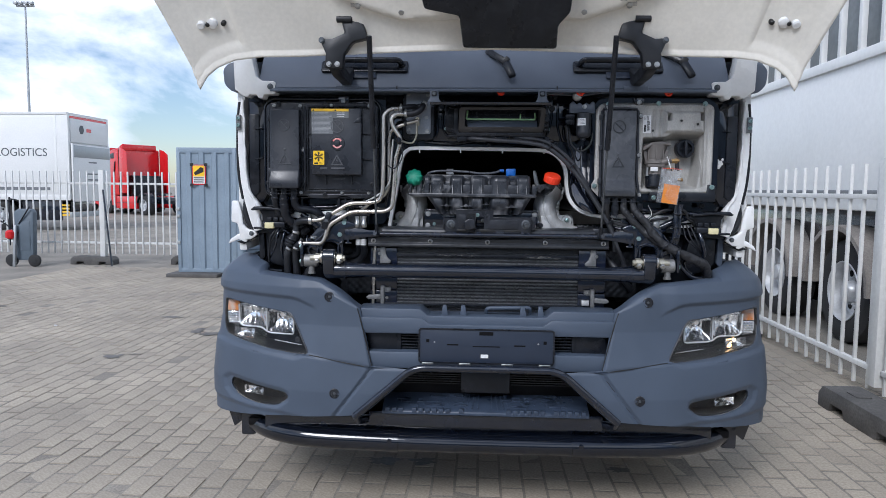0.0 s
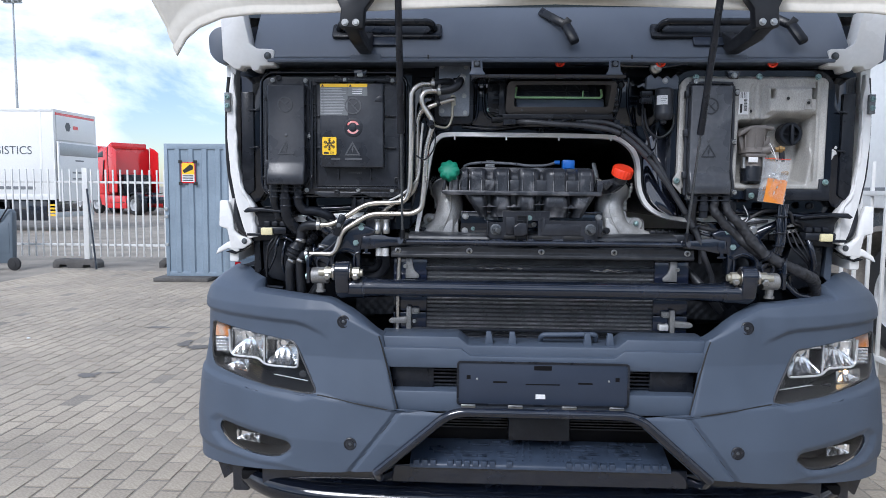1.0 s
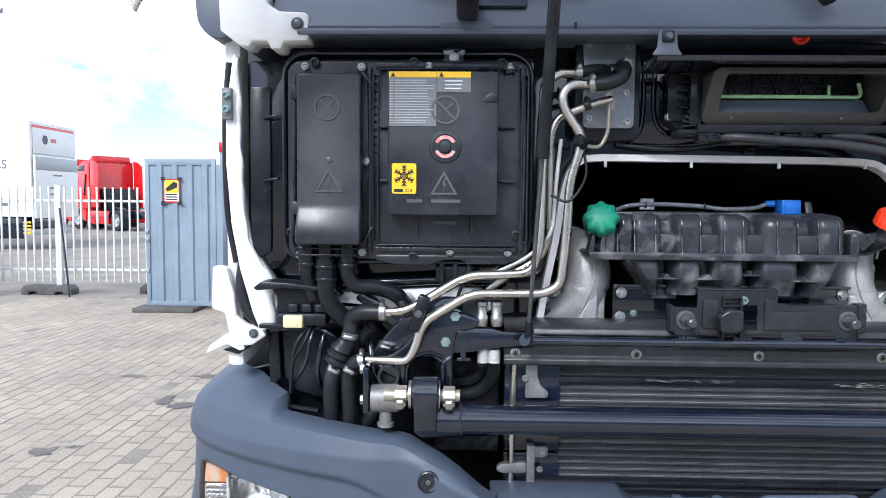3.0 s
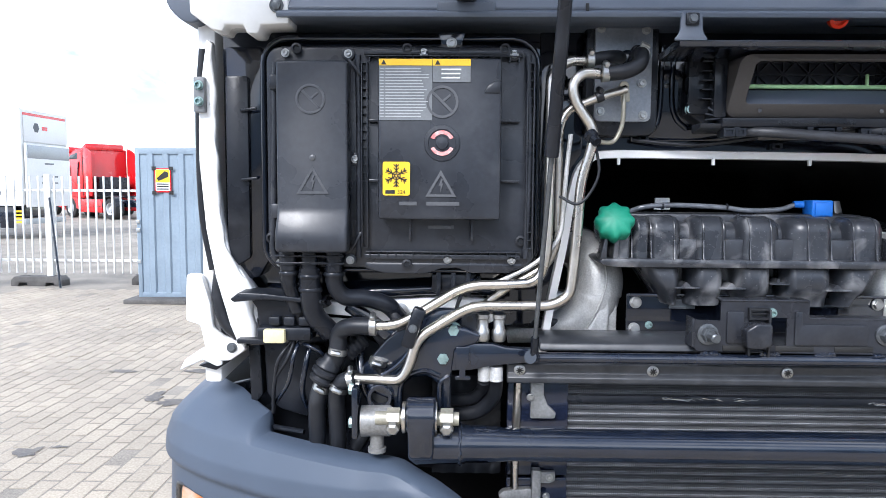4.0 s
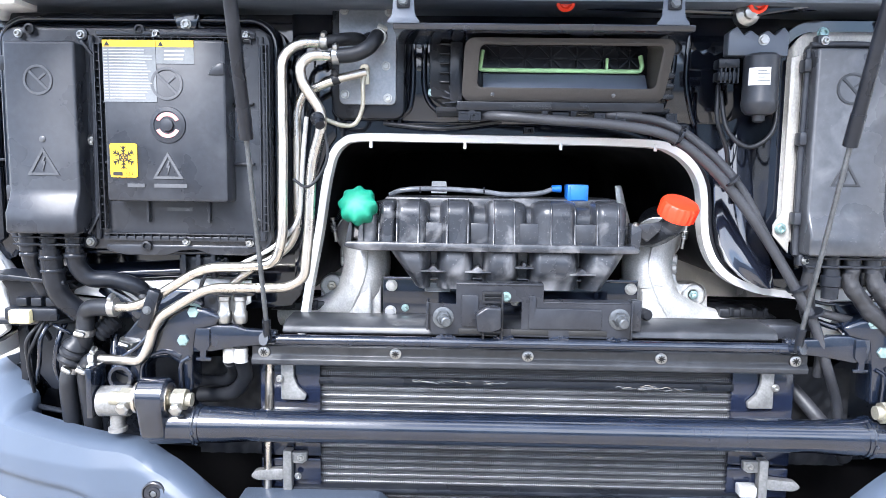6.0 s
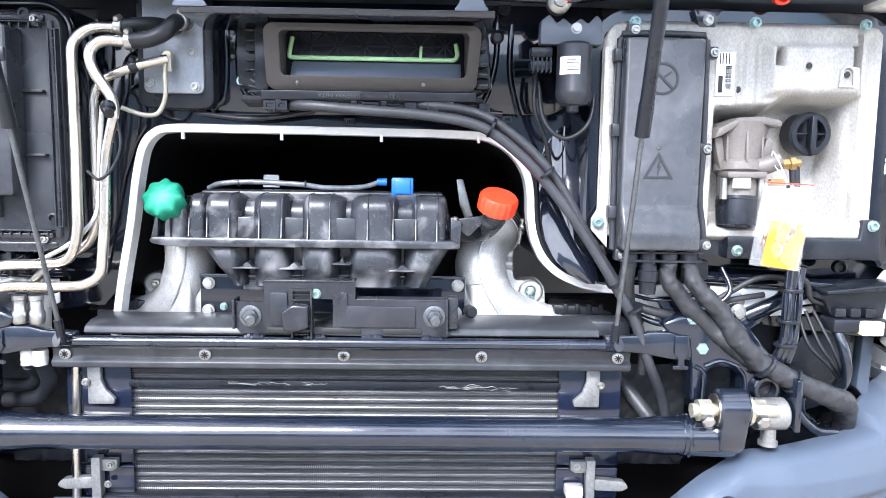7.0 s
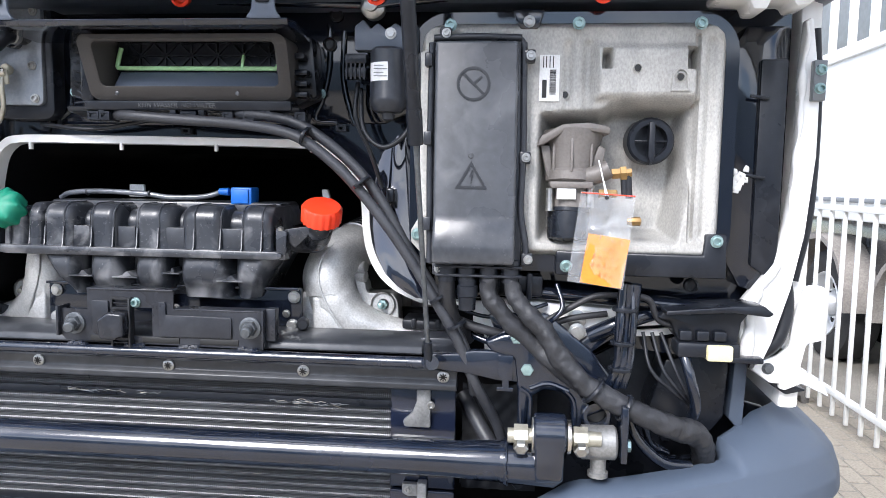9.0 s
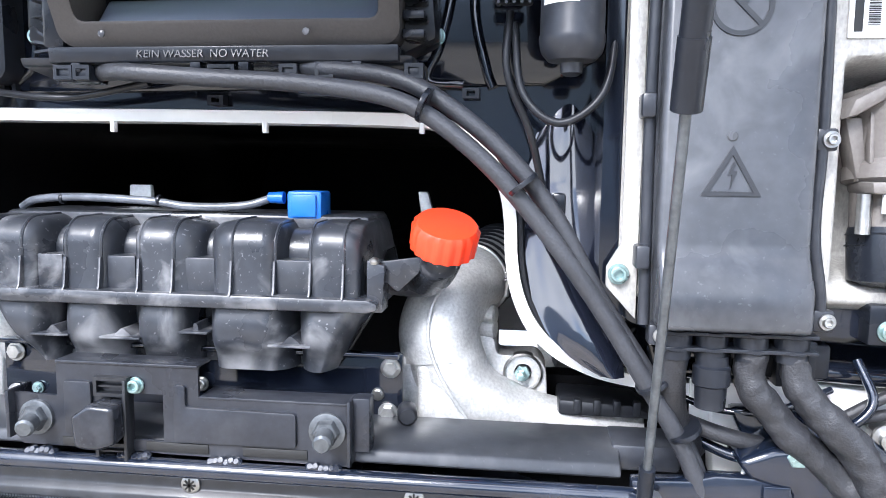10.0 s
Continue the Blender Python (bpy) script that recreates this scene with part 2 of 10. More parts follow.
M_BOXWHITE = surf("white_box_body", (0.79, 0.79, 0.77), 0.4, 0, 0.06, 0.6, 20, 0.03, 0.03)
M_BOXGREY = surf("grey_window_panel", (0.20, 0.22, 0.23), 0.35, 0, 0.25, 1.5, 20, 0.1)
M_SLATE = surf("slate_lettering", (0.09, 0.10, 0.11), 0.5, 0, 0.05)
M_GALV = surf("galvanised_mast", (0.42, 0.44, 0.45), 0.5, 0.6, 0.1, 1, 20)
M_TROLLEY = surf("blue_grey_trolley_shell", (0.11, 0.14, 0.17), 0.5, 0, 0.1, 3, 60)
M_SCREEN = surf("tinted_screen", (0.03, 0.04, 0.045), 0.06, 0, 0.1, 2, 20, 0.02, 0, 0.02)
M_PAVER = vary(surf("concrete_paver", (0.376, 0.326, 0.258), 0.8, 0, 0.2, 0.9, 70, 0.18, 0.35, tint=(0.302, 0.262, 0.207)), 0.08)
M_JOINT = surf("sandy_joint", (0.27, 0.244, 0.206), 0.95, 0, 0.3, 1.2, 80, 0.25, 0.4)
M_YARD = surf("yard_paving", (0.47, 0.425, 0.365), 0.85, 0, 0.14, 0.7, 12, 0.12, 0.2)
M_STAIN = surf("oily_stain", (0.13, 0.115, 0.10), 0.5, 0, 0.4, 14, 60, 0.3)
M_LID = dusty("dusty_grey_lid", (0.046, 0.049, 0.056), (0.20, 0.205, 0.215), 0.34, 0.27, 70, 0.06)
M_RECESS = surf("dark_recessed_mark", (0.022, 0.024, 0.028), 0.4, 0, 0.1)
M_FAINT = surf("faint_recessed_mark", (0.036, 0.038, 0.043), 0.34, 0, 0.1)
M_COLLAR = surf("matt_rubber_collar", (0.046, 0.042, 0.040), 0.72, 0, 0.12, 18, 300, 0.1, 0.15)
M_CARRIER = surf("dark_blue_grey_plastic", (0.024, 0.033, 0.054), 0.38, 0, 0.1, 5, 700, 0.05, 0.06, 0.08)
M_STRIP = dusty("weathered_seal_rubber", (0.032, 0.035, 0.041), (0.20, 0.20, 0.205), 0.22, 0.40, 60, 0.1)
M_TREAD = surf("dark_tread_plastic", (0.040, 0.056, 0.088), 0.36, 0, 0.15, 12, 300, 0.1, 0.15)
M_CASTGREY = surf("grey_bush_casting", (0.25, 0.25, 0.245), 0.5, 0.5, 0.2, 25, 200, 0.15, 0.2)
M_HINGE = surf("matt_black_hinge_paint", (0.012, 0.013, 0.016), 0.45, 0, 0.2, 12, 200, 0.15, 0.2)
M_VALVE = surf("grey_valve_plate", (0.25, 0.27, 0.30), 0.4, 0.35, 0.15, 20, 200, 0.1, 0.1)


# ---- mesh helpers ----
def put(bm, src, m=None):
    """Adds the bmesh src to bm, moved by m."""
    if m is not None:
        bmesh.ops.transform(src, matrix=m, verts=src.verts)
    me = bpy.data.meshes.new("tmp")
    src.to_mesh(me)
    src.free()
    bm.from_mesh(me)
    bpy.data.meshes.remove(me)
    return bm


def finish(bm, angle=38):
    lim = math.cos(radians(angle))
    bm.normal_update()
    for f in bm.faces:
        f.smooth = True
    for e in bm.edges:
        if len(e.link_faces) == 2:
            e.smooth = e.link_faces[0].normal.dot(e.link_faces[1].normal) > lim


def part(name, bm, material, parent=None, label="", angle=38):
    finish(bm, angle)
    me = bpy.data.meshes.new(name)
    bm.to_mesh(me)
    bm.free()
    me.materials.append(material)
    ob = new(name, me)
    if parent is not None:
        ob.parent = parent
        ob.matrix_parent_inverse = parent.matrix_basis.inverted()
    if label:
        tagged(ob, label)
    return ob


def again(ob, x, y, z, parent, name=None):
    """One more part on the same mesh, moved by (x, y, z)."""
    o = new(name or ob.name.split(".")[0], ob.data)
    o.parent = parent
    o.matrix_parent_inverse = parent.matrix_basis.inverted()
    o.location = (x, y, z)
    return o


def thing(name, label, category, group="", at=(0, 0, 0), kind=""):
    ob = new(name)
    ob.location = at
    ob.matrix_basis = Matrix.Translation(at)
    ob.empty_display_size = 0.05
    return tagged(ob, label, category, group, kind)


def rounded(bm, bev, seg=2):
    if bev:
        es = [e for e in bm.edges if len(e.link_faces) == 2 and e.link_faces[0].normal.dot(e.link_faces[1].normal) < 0.85]
        bmesh.ops.bevel(bm, geom=es, offset=bev, segments=seg, affect="EDGES", profile=0.5, clamp_overlap=True)
    return bm


def box(bm, x0, x1, y0, y1, z0, z1, bev=0.003, m=None, seg=2):
    t = bmesh.new()
    bmesh.ops.create_cube(t, size=1)
    bmesh.ops.transform(t, matrix=Matrix.LocRotScale(((x0 + x1) / 2, (y0 + y1) / 2, (z0 + z1) / 2), None, (x1 - x0, y1 - y0, z1 - z0)), verts=t.verts)
    t.normal_update()
    rounded(t, bev, seg)
    return put(bm, t, m)


def prism(bm, pts, y0, y1, bev=0.003, m=None, seg=2):
    """A plate of outline pts in (x, z) from y0 (front) to y1."""
    t = bmesh.new()
    a = [t.verts.new((p[0], y0, p[1])) for p in pts]
    b = [t.verts.new((p[0], y1, p[1])) for p in pts]
    t.faces.new(a)
    t.faces.new(b[::-1])
    for i in range(len(pts)):
        j = (i + 1) % len(pts)
        t.faces.new((a[j], a[i], b[i], b[j]))
    bmesh.ops.recalc_face_normals(t, faces=t.faces)
    t.normal_update()
    rounded(t, bev, seg)
    return put(bm, t, m)


def rrect(x0, x1, z0, z1, r, n=5):
    out = []
    for cx, cz, a0 in ((x1 - r, z1 - r, 0), (x0 + r, z1 - r, 90), (x0 + r, z0 + r, 180), (x1 - r, z0 + r, 270)):
        for i in range(n + 1):
            a = radians(a0 + 90 * i / n)
            out.append((cx + r * math.cos(a), cz + r * math.sin(a)))
    return out


def ring(cx, cz, r, n=24, a0=0):
    return [(cx + r * math.cos(radians(a0) + 2 * math.pi * i / n), cz + r * math.sin(radians(a0) + 2 * math.pi * i / n)) for i in range(n)]


def frame_plate(bm, outer, inner, y0, y1):
    """A flat plate with a hole; both outlines have the same count."""
    n = len(outer)
    fo, fi = [bm.verts.new((p[0], y0, p[1])) for p in outer], [bm.verts.new((p[0], y0, p[1])) for p in inner]
    bo, bi = [bm.verts.new((p[0], y1, p[1])) for p in outer], [bm.verts.new((p[0], y1, p[1])) for p in inner]
    for i in range(n):
        j = (i + 1) % n
        bm.faces.new((fo[i], fo[j], fi[j], fi[i]))
        bm.faces.new((bo[j], bo[i], bi[i], bi[j]))
        bm.faces.new((fo[j], fo[i], bo[i], bo[j]))
        bm.faces.new((fi[i], fi[j], bi[j], bi[i]))
    bmesh.ops.recalc_face_normals(bm, faces=bm.faces)
    return bm


def spline(pts, n=8):
    """A smooth curve through pts."""
    p = [Vector(q) for q in pts]
    p = [p[0] * 2 - p[1]] + p + [p[-1] * 2 - p[-2]]
    out = []
    for i in range(1, len(p) - 2):
        for k in range(n):
            t = k / n
            a, b, c, d = p[i - 1], p[i], p[i + 1], p[i + 2]
            out.append(0.5 * ((2 * b) + (c - a) * t + (2 * a - 5 * b + 4 * c - d) * t * t + (3 * b - a - 3 * c + d) * t ** 3))
    out.append(p[-2])
    return out


def fillet(pts, r, n=6):
    """Straight runs with rounded bends of radius about r."""
    p = [Vector(q) for q in pts]
    out = [p[0]]
    for a, b, c in zip(p, p[1:], p[2:]):
        u, v = (a - b), (c - b)
        d = min(r, u.length * 0.48, v.length * 0.48)
        s, e = b + u.normalized() * d, b + v.normalized() * d
        for k in range(n + 1):
            t = k / n
            out.append(s * (1 - t) ** 2 + b * 2 * t * (1 - t) + e * t * t)
    out.append(p[-1])
    return out


def sweep(bm, pts, r, n=12, caps=True):
    """A tube along pts; r is one radius or a function of 0..1."""
    pts = [Vector(p) for p in pts]
    side = None
    rings = []
    for i, p in enumerate(pts):
        d = (pts[min(i + 1, len(pts) - 1)] - pts[max(i - 1, 0)]).normalized()
        if side is None:
            side = d.cross(Vector((0.3, 0.9, 0.2))).normalized()
        side = (side - d * side.dot(d)).normalized()
        up = d.cross(side)
        rad = r(i / (len(pts) - 1)) if callable(r) else r
        rings.append([bm.verts.new(p + (side * math.cos(2 * math.pi * k / n) + up * math.sin(2 * math.pi * k / n)) * rad) for k in range(n)])
    for a, b in zip(rings, rings[1:]):
        for k in range(n):
            bm.faces.new((a[k], a[(k + 1) % n], b[(k + 1) % n], b[k]))
    if caps:
        bm.faces.new(rings[0][::-1])
        bm.faces.new(rings[-1])
    bmesh.ops.recalc_face_normals(bm, faces=bm.faces)
    return bm


def lathe(bm, prof, at, axis=(0, -1, 0), n=24, wave=None, caps=True):
    """Turns (radius, height) pairs about an axis through at."""
    t = bmesh.new()
    rings = []
    for r, h in prof:
        row = []
        for k in range(n):
            rr = r * (wave(k, h) if wave else 1)
            row.append(t.verts.new((rr * math.cos(2 * math.pi * k / n), rr * math.sin(2 * math.pi * k / n), h)))
        rings.append(row)
    for a, b in zip(rings, rings[1:]):
        for k in range(n):
            t.faces.new((a[k], a[(k + 1) % n], b[(k + 1) % n], b[k]))
    if caps:
        t.faces.new(rings[0][::-1])
        t.faces.new(rings[-1])
    bmesh.ops.recalc_face_normals(t, faces=t.faces)
    q = Vector(axis).to_track_quat("Z", "Y").to_matrix().to_4x4()
    return put(bm, t, Matrix.Translation(at) @ q)


def stick(bm, p, q, w, d, bev=0.002):
    """A bar from p to q, d deep along y and w wide across."""
    p, q = Vector(p), Vector(q)
    t = bmesh.new()
    bmesh.ops.create_cube(t, size=1)
    bmesh.ops.transform(t, matrix=Matrix.Diagonal((w, d, (q - p).length, 1)), verts=t.verts)
    t.normal_update()
    rounded(t, bev)
    z = (q - p).normalized()
    y = Vector((0, 1, 0)) if abs(z.y) < 0.95 else Vector((0, 0, 1))
    y = (y - z * z.dot(y)).normalized()
    x = y.cross(z)
    turn = Matrix((x, y, z)).transposed().to_4x4()
    return put(bm, t, Matrix.Translation((p + q) / 2) @ turn)


def hexbolt(bm, r=0.009, h=0.007, washer=1.45, at=(0, 0, 0), socket=False):
    lathe(bm, [(r * washer, 0), (r * washer, 0.0015), (r * washer * 0.96, 0.002)], at, n=20)
    if socket:
        lathe(bm, [(r, 0.002), (r, h), (r * 0.86, h + 0.001), (r * 0.6, h + 0.001), (r * 0.55, h * 0.4)], at, n=20)
    else:
        lathe(bm, [(r, 0.002), (r, h * 0.9), (r * 0.9, h)], at, n=6)
    return bm


def lettering(name, text, size, m, material, parent, depth=0.0004, align="CENTER"):
    cu = bpy.data.curves.new(name, "FONT")
    cu.body, cu.size, cu.extrude, cu.align_x, cu.align_y = text, size, depth, align, "CENTER"
    tmp = new("tmp", cu)
    dg = bpy.context.evaluated_depsgraph_get()
    me = bpy.data.meshes.new_from_object(tmp.evaluated_get(dg))
    bpy.data.objects.remove(tmp)
    bpy.data.curves.remove(cu)
    me.transform(m)
    me.materials.clear()
    me.materials.append(material)
    ob = new(name, me)
    ob.parent = parent
    ob.matrix_parent_inverse = parent.matrix_basis.inverted()
    return ob


def lerp(x, pts):
    """Piecewise linear value at x."""
    if x <= pts[0][0]:
        return pts[0][1]
    for (a, b), (c, d) in zip(pts, pts[1:]):
        if x <= c:
            return b + (d - b) * (x - a) / (c - a)
    return pts[-1][1]


def smooth01(t):
    t = max(0.0, min(1.0, t))
    return t * t * (3 - 2 * t)


def seg_dist(x, z, a, b):
    dx, dz = b[0] - a[0], b[1] - a[1]
    t = max(0, min(1, ((x - a[0]) * dx + (z - a[1]) * dz) / (dx * dx + dz * dz)))
    return math.hypot(x - a[0] - t * dx, z - a[1] - t * dz)


def inside(x, z, poly):
    c = False
    for (x0, z0), (x1, z1) in zip(poly, poly[1:] + poly[:1]):
        if (z0 > z) != (z1 > z) and x < (x1 - x0) * (z - z0) / (z1 - z0) + x0:
            c = not c
    return c


def poly_depth(x, z, poly):
    """Distance to the outline, positive inside."""
    d = min(seg_dist(x, z, a, b) for a, b in zip(poly, poly[1:] + poly[:1]))
    return d if inside(x, z, poly) else -d


def cut_faces(bm, poly, tag):
    """Cuts a convex outline in (x, z) through bm and tags the faces inside."""
    x0, x1 = min(p[0] for p in poly) - 0.02, max(p[0] for p in poly) + 0.02
    z0, z1 = min(p[1] for p in poly) - 0.02, max(p[1] for p in poly) + 0.02
    for (xa, za), (xb, zb) in zip(poly, poly[1:] + poly[:1]):
        geom = set()
        for f in bm.faces:
            c = f.verts[0].co
            if x0 < c.x < x1 and z0 < c.z < z1:
                geom.add(f)
                geom.update(f.edges)
                geom.update(f.verts)
        bmesh.ops.bisect_plane(bm, geom=list(geom), plane_co=(xa, 0, za), plane_no=(zb - za, 0, xa - xb))
    for f in bm.faces:
        c = f.calc_center_median()
        if x0 < c.x < x1 and z0 < c.z < z1 and inside(c.x, c.z, poly):
            f.material_index = tag


def xprism(bm, pts, x0, x1, bev=0.003, seg=2):
    """A bar of section pts in (y, z) from x0 to x1."""
    t = bmesh.new()
    prism(t, pts, x0, x1, bev, Matrix(((0, 1, 0, 0), (1, 0, 0, 0), (0, 0, 1, 0), (0, 0, 0, 1))), seg)
    bmesh.ops.recalc_face_normals(t, faces=t.faces)
    return put(bm, t)


def corrugated(bm, prof, a, b, thick=0.006, along="z"):
    """A folded sheet: prof holds (run, depth) pairs, extruded from a to b."""
    loop = list(prof) + [(p[0], p[1] + thick) for p in reversed(prof)]
    rows = []
    for e in (a, b):
        rows.append([bm.verts.new((p[0], p[1], e) if along == "z" else (e, p[1], p[0])) for p in loop])
    n = len(loop)
    for i in range(n):
        bm.faces.new((rows[0][i], rows[0][(i + 1) % n], rows[1][(i + 1) % n], rows[1][i]))
    bmesh.ops.recalc_face_normals(bm, faces=bm.faces)
    return bm


def soft_poly(pts, r, n=5):
    """A closed outline with its corners rounded."""
    out = []
    k = len(pts)
    for i in range(k):
        a, b, c = Vector(pts[i - 1]), Vector(pts[i]), Vector(pts[(i + 1) % k])
        d = min(r, (a - b).length * 0.48, (c - b).length * 0.48)
        s, e = b + (a - b).normalized() * d, b + (c - b).normalized() * d
        for q in range(n + 1):
            t = q / n
            p = s * (1 - t) ** 2 + b * 2 * t * (1 - t) + e * t * t
            out.append((p.x, p.y))
    return out


def dense(pts, step):
    """The closed outline with extra points on its long sides."""
    out = []
    for a, b in zip(pts, pts[1:] + pts[:1]):
        n = max(1, int(math.hypot(b[0] - a[0], b[1] - a[1]) / step))
        out += [(a[0] + (b[0] - a[0]) * k / n, a[1] + (b[1] - a[1]) * k / n) for k in range(n)]
    return out


def skin_rows(bm, rows):
    vs = [[bm.verts.new(p) for p in r] for r in rows]
    for a, b in zip(vs, vs[1:]):
        for i in range(len(a) - 1):
            bm.faces.new((a[i], a[i + 1], b[i + 1], b[i]))
    bmesh.ops.recalc_face_normals(bm, faces=bm.faces)
    return bm


# ---- yard ----
def ground_sheet():
    bm = bmesh.new()
    s = 1500
    vs = [bm.verts.new((x, y, -0.0022)) for x, y in ((-s, -s), (s, -s), (s, s), (-s, s))]
    bm.faces.new(vs)
    ob = part("ground", bm, M_JOINT)
    return tagged(ob, "pale grey yard paved with concrete blocks", "ground", kind="structure")


ground = ground_sheet()


def far_wall():
    """Unseen dark wall added where the walk begins; closes the yard and darkens reflections."""
    bm = bmesh.new()
    box(bm, -45, 45, -24.0, -23.4, -0.02, 6.0, 0.02)
    ob = part("wall_south", bm, M_CONT)
    tagged(ob, "plain dark wall across the yard, unseen, added to darken reflections", "wall", kind="structure")
    for k in range(30):
        bm = bmesh.new()
        box(bm, -44.9 + 3.0 * k, -44.8 + 3.0 * k, -23.4, -23.32, 0.0, 5.95, 0.01)
        part("wall_rib", bm, M_CONT, ob)


far_wall()


def tyre(bm_t, bm_r, c, r, w, face=-1, axis="x"):
    """A lorry wheel with its outer face towards face along its axle."""
    ax = Vector((face, 0, 0)) if axis == "x" else Vector((0, face, 0))
    lathe(bm_t, [(r * 0.56, -w), (r * 0.86, -w), (r * 0.98, -w + 0.03), (r, -w + 0.06), (r, -0.06), (r * 0.98, -0.025), (r * 0.88, 0.004), (r * 0.70, 0.008), (r * 0.565, -0.012), (r * 0.55, -0.03)], c, ax, 48, None, False)
    lathe(bm_r, [(r * 0.55, -0.05), (r * 0.585, -0.004), (r * 0.575, 0.004), (r * 0.55, -0.004), (r * 0.53, -0.05), (r * 0.50, -0.14), (r * 0.47, -0.15), (r * 0.31, -0.15), (r * 0.29, -0.12), (r * 0.21, -0.12), (r * 0.20, -0.05), (r * 0.15, -0.02), (r * 0.004, -0.015)], c, ax, 40, None, False)


def wheel(parent, c, r, w, face=-1, axis="x"):
    bt, br, holes = bmesh.new(), bmesh.new(), []
    tyre(bt, br, c, r, w, face, axis)
    ax = Vector((face, 0, 0)) if axis == "x" else Vector((0, face, 0))
    o1 = Vector((0, 1, 0)) if axis == "x" else Vector((1, 0, 0))
    for k in range(10):
        a = 2 * math.pi * k / 10
        p = Vector(c) + (o1 * math.cos(a) + Vector((0, 0, 1)) * math.sin(a)) * r * 0.25 + ax * -0.122
        lathe(br, [(0.016, 0), (0.016, 0.03), (0.010, 0.045)], p, ax, 6)
        a += math.pi / 10
        p = Vector(c) + (o1 * math.cos(a) + Vector((0, 0, 1)) * math.sin(a)) * r * 0.395 + ax * -0.149
        bh = bmesh.new()
        lathe(bh, [(0.034, 0), (0.034, 0.004), (0.02, 0.0045)], p, ax, 12)
        holes.append(bh)
    w_ob = part("wheel", bt, M_TYRE, parent, "black lorry tyre on a silver rim")
    part("rim", br, M_RIM, w_ob, "silver steel rim")
    for bh in holes:
        part("rim_hole", bh, M_SHADE, w_ob)
    return w_ob


def fence_panel(name, along, a0, a1, fixed, z0, zb, zt, z1, pitch, label, post_at):
    """A palisade of square pickets between two rails; along is 'x' or 'y'."""
    t = thing(name, label, "fence", "yard fence panels", kind="structure")

    def cuboid(bm, p0, p1, h, za, zb_, off=0.0, bev=0.003):
        if along == "x":
            box(bm, p0, p1, fixed - h + off, fixed + h + off, za, zb_, bev)
        else:
            box(bm, fixed - h + off, fixed + h + off, p0, p1, za, zb_, bev)
    for z in (zb, zt):
        bm = bmesh.new()
        cuboid(bm, a0, a1, 0.02, z - 0.02, z + 0.02)
        part("rail", bm, M_FENCE, t)
    bm = bmesh.new()
    cuboid(bm, -0.0125, 0.0125, 0.0125, z0, z1, -0.034 if along == "x" else 0.0, 0.002)
    first = None
    k = 0
    while a0 + 0.06 + k * pitch < a1:
        p = a0 + 0.06 + k * pitch
        if first is None:
            bm2 = bm
            first = part("picket", bm2, M_FENCE, t)
            first.location = (p, 0, 0) if along == "x" else (0, p, 0)
        else:
            again(first, *((p, 0, 0) if along == "x" else (0, p, 0)), t, "picket")
        k += 1
    for p in post_at:
        bm = bmesh.new()
        cuboid(bm, p - 0.05, p + 0.05, 0.05, 0.1, z1 + 0.03, 0.0, 0.006)
        part("post", bm, M_FENCE, t)
    return t


# fence beside the lorry and fence at the back of the yard
fence_panel("fence", "y", 2.105, 9.2, 2.93, 0.05, 0.215, 1.505, 1.757, 0.204, "white steel palisade fence on dark block feet", (2.04,))
fence_panel("fence", "y", -2.0, 1.97, 2.93, 0.05, 0.215, 1.505, 1.757, 0.204, "white steel palisade fence on dark block feet", (-2.0,))
fence_panel("fence", "x", -7.30, -5.05, 10.05, 0.21, 0.42, 1.57, 1.80, 0.136, "white steel palisade fence at the back of the yard", ())
fence_panel("fence", "x", -14.5, -7.42, 10.05, 0.21, 0.42, 1.57, 1.80, 0.136, "white steel palisade fence at the back of the yard", (-7.36, -10.6))


def fence_foot(x, y, yaw, material=M_RECY, lo=0.55):
    """A moulded block with two forklift notches that carries a fence post."""
    bm = bmesh.new()
    pts = [(-lo, 0), (-lo, 0.10), (-lo + 0.06, 0.16), (lo - 0.06, 0.16), (lo, 0.10), (lo, 0), (lo * 0.72, 0), (lo * 0.68, 0.06), (lo * 0.38, 0.06), (lo * 0.34, 0), (-lo * 0.34, 0), (-lo * 0.38, 0.06), (-lo * 0.68, 0.06), (-lo * 0.72, 0)]
    prism(bm, pts, -0.13, 0.13, 0.008)
    for s in (-0.25, 0.25):
        box(bm, s - 0.07, s + 0.07, -0.05, 0.05, 0.161, 0.166, 0.001)
    ob = part("fence_foot", bm, material)
    ob.matrix_basis = pose(x, y, -0.004, 0, 0, yaw)
    return tagged(ob, "worn dark block foot under a white fence post", "fence foot", "fence feet")


fence_foot(2.56, 1.33, 90)
fence_foot(2.75, 4.35, 0, M_RECY, 0.2)
fence_foot(-7.55, 10.05, 0, M_RECY, 0.42)
fence_foot(-5.75, 10.35, 10, M_RECY, 0.36)
fence_foot(2.93, -2.05, 0)


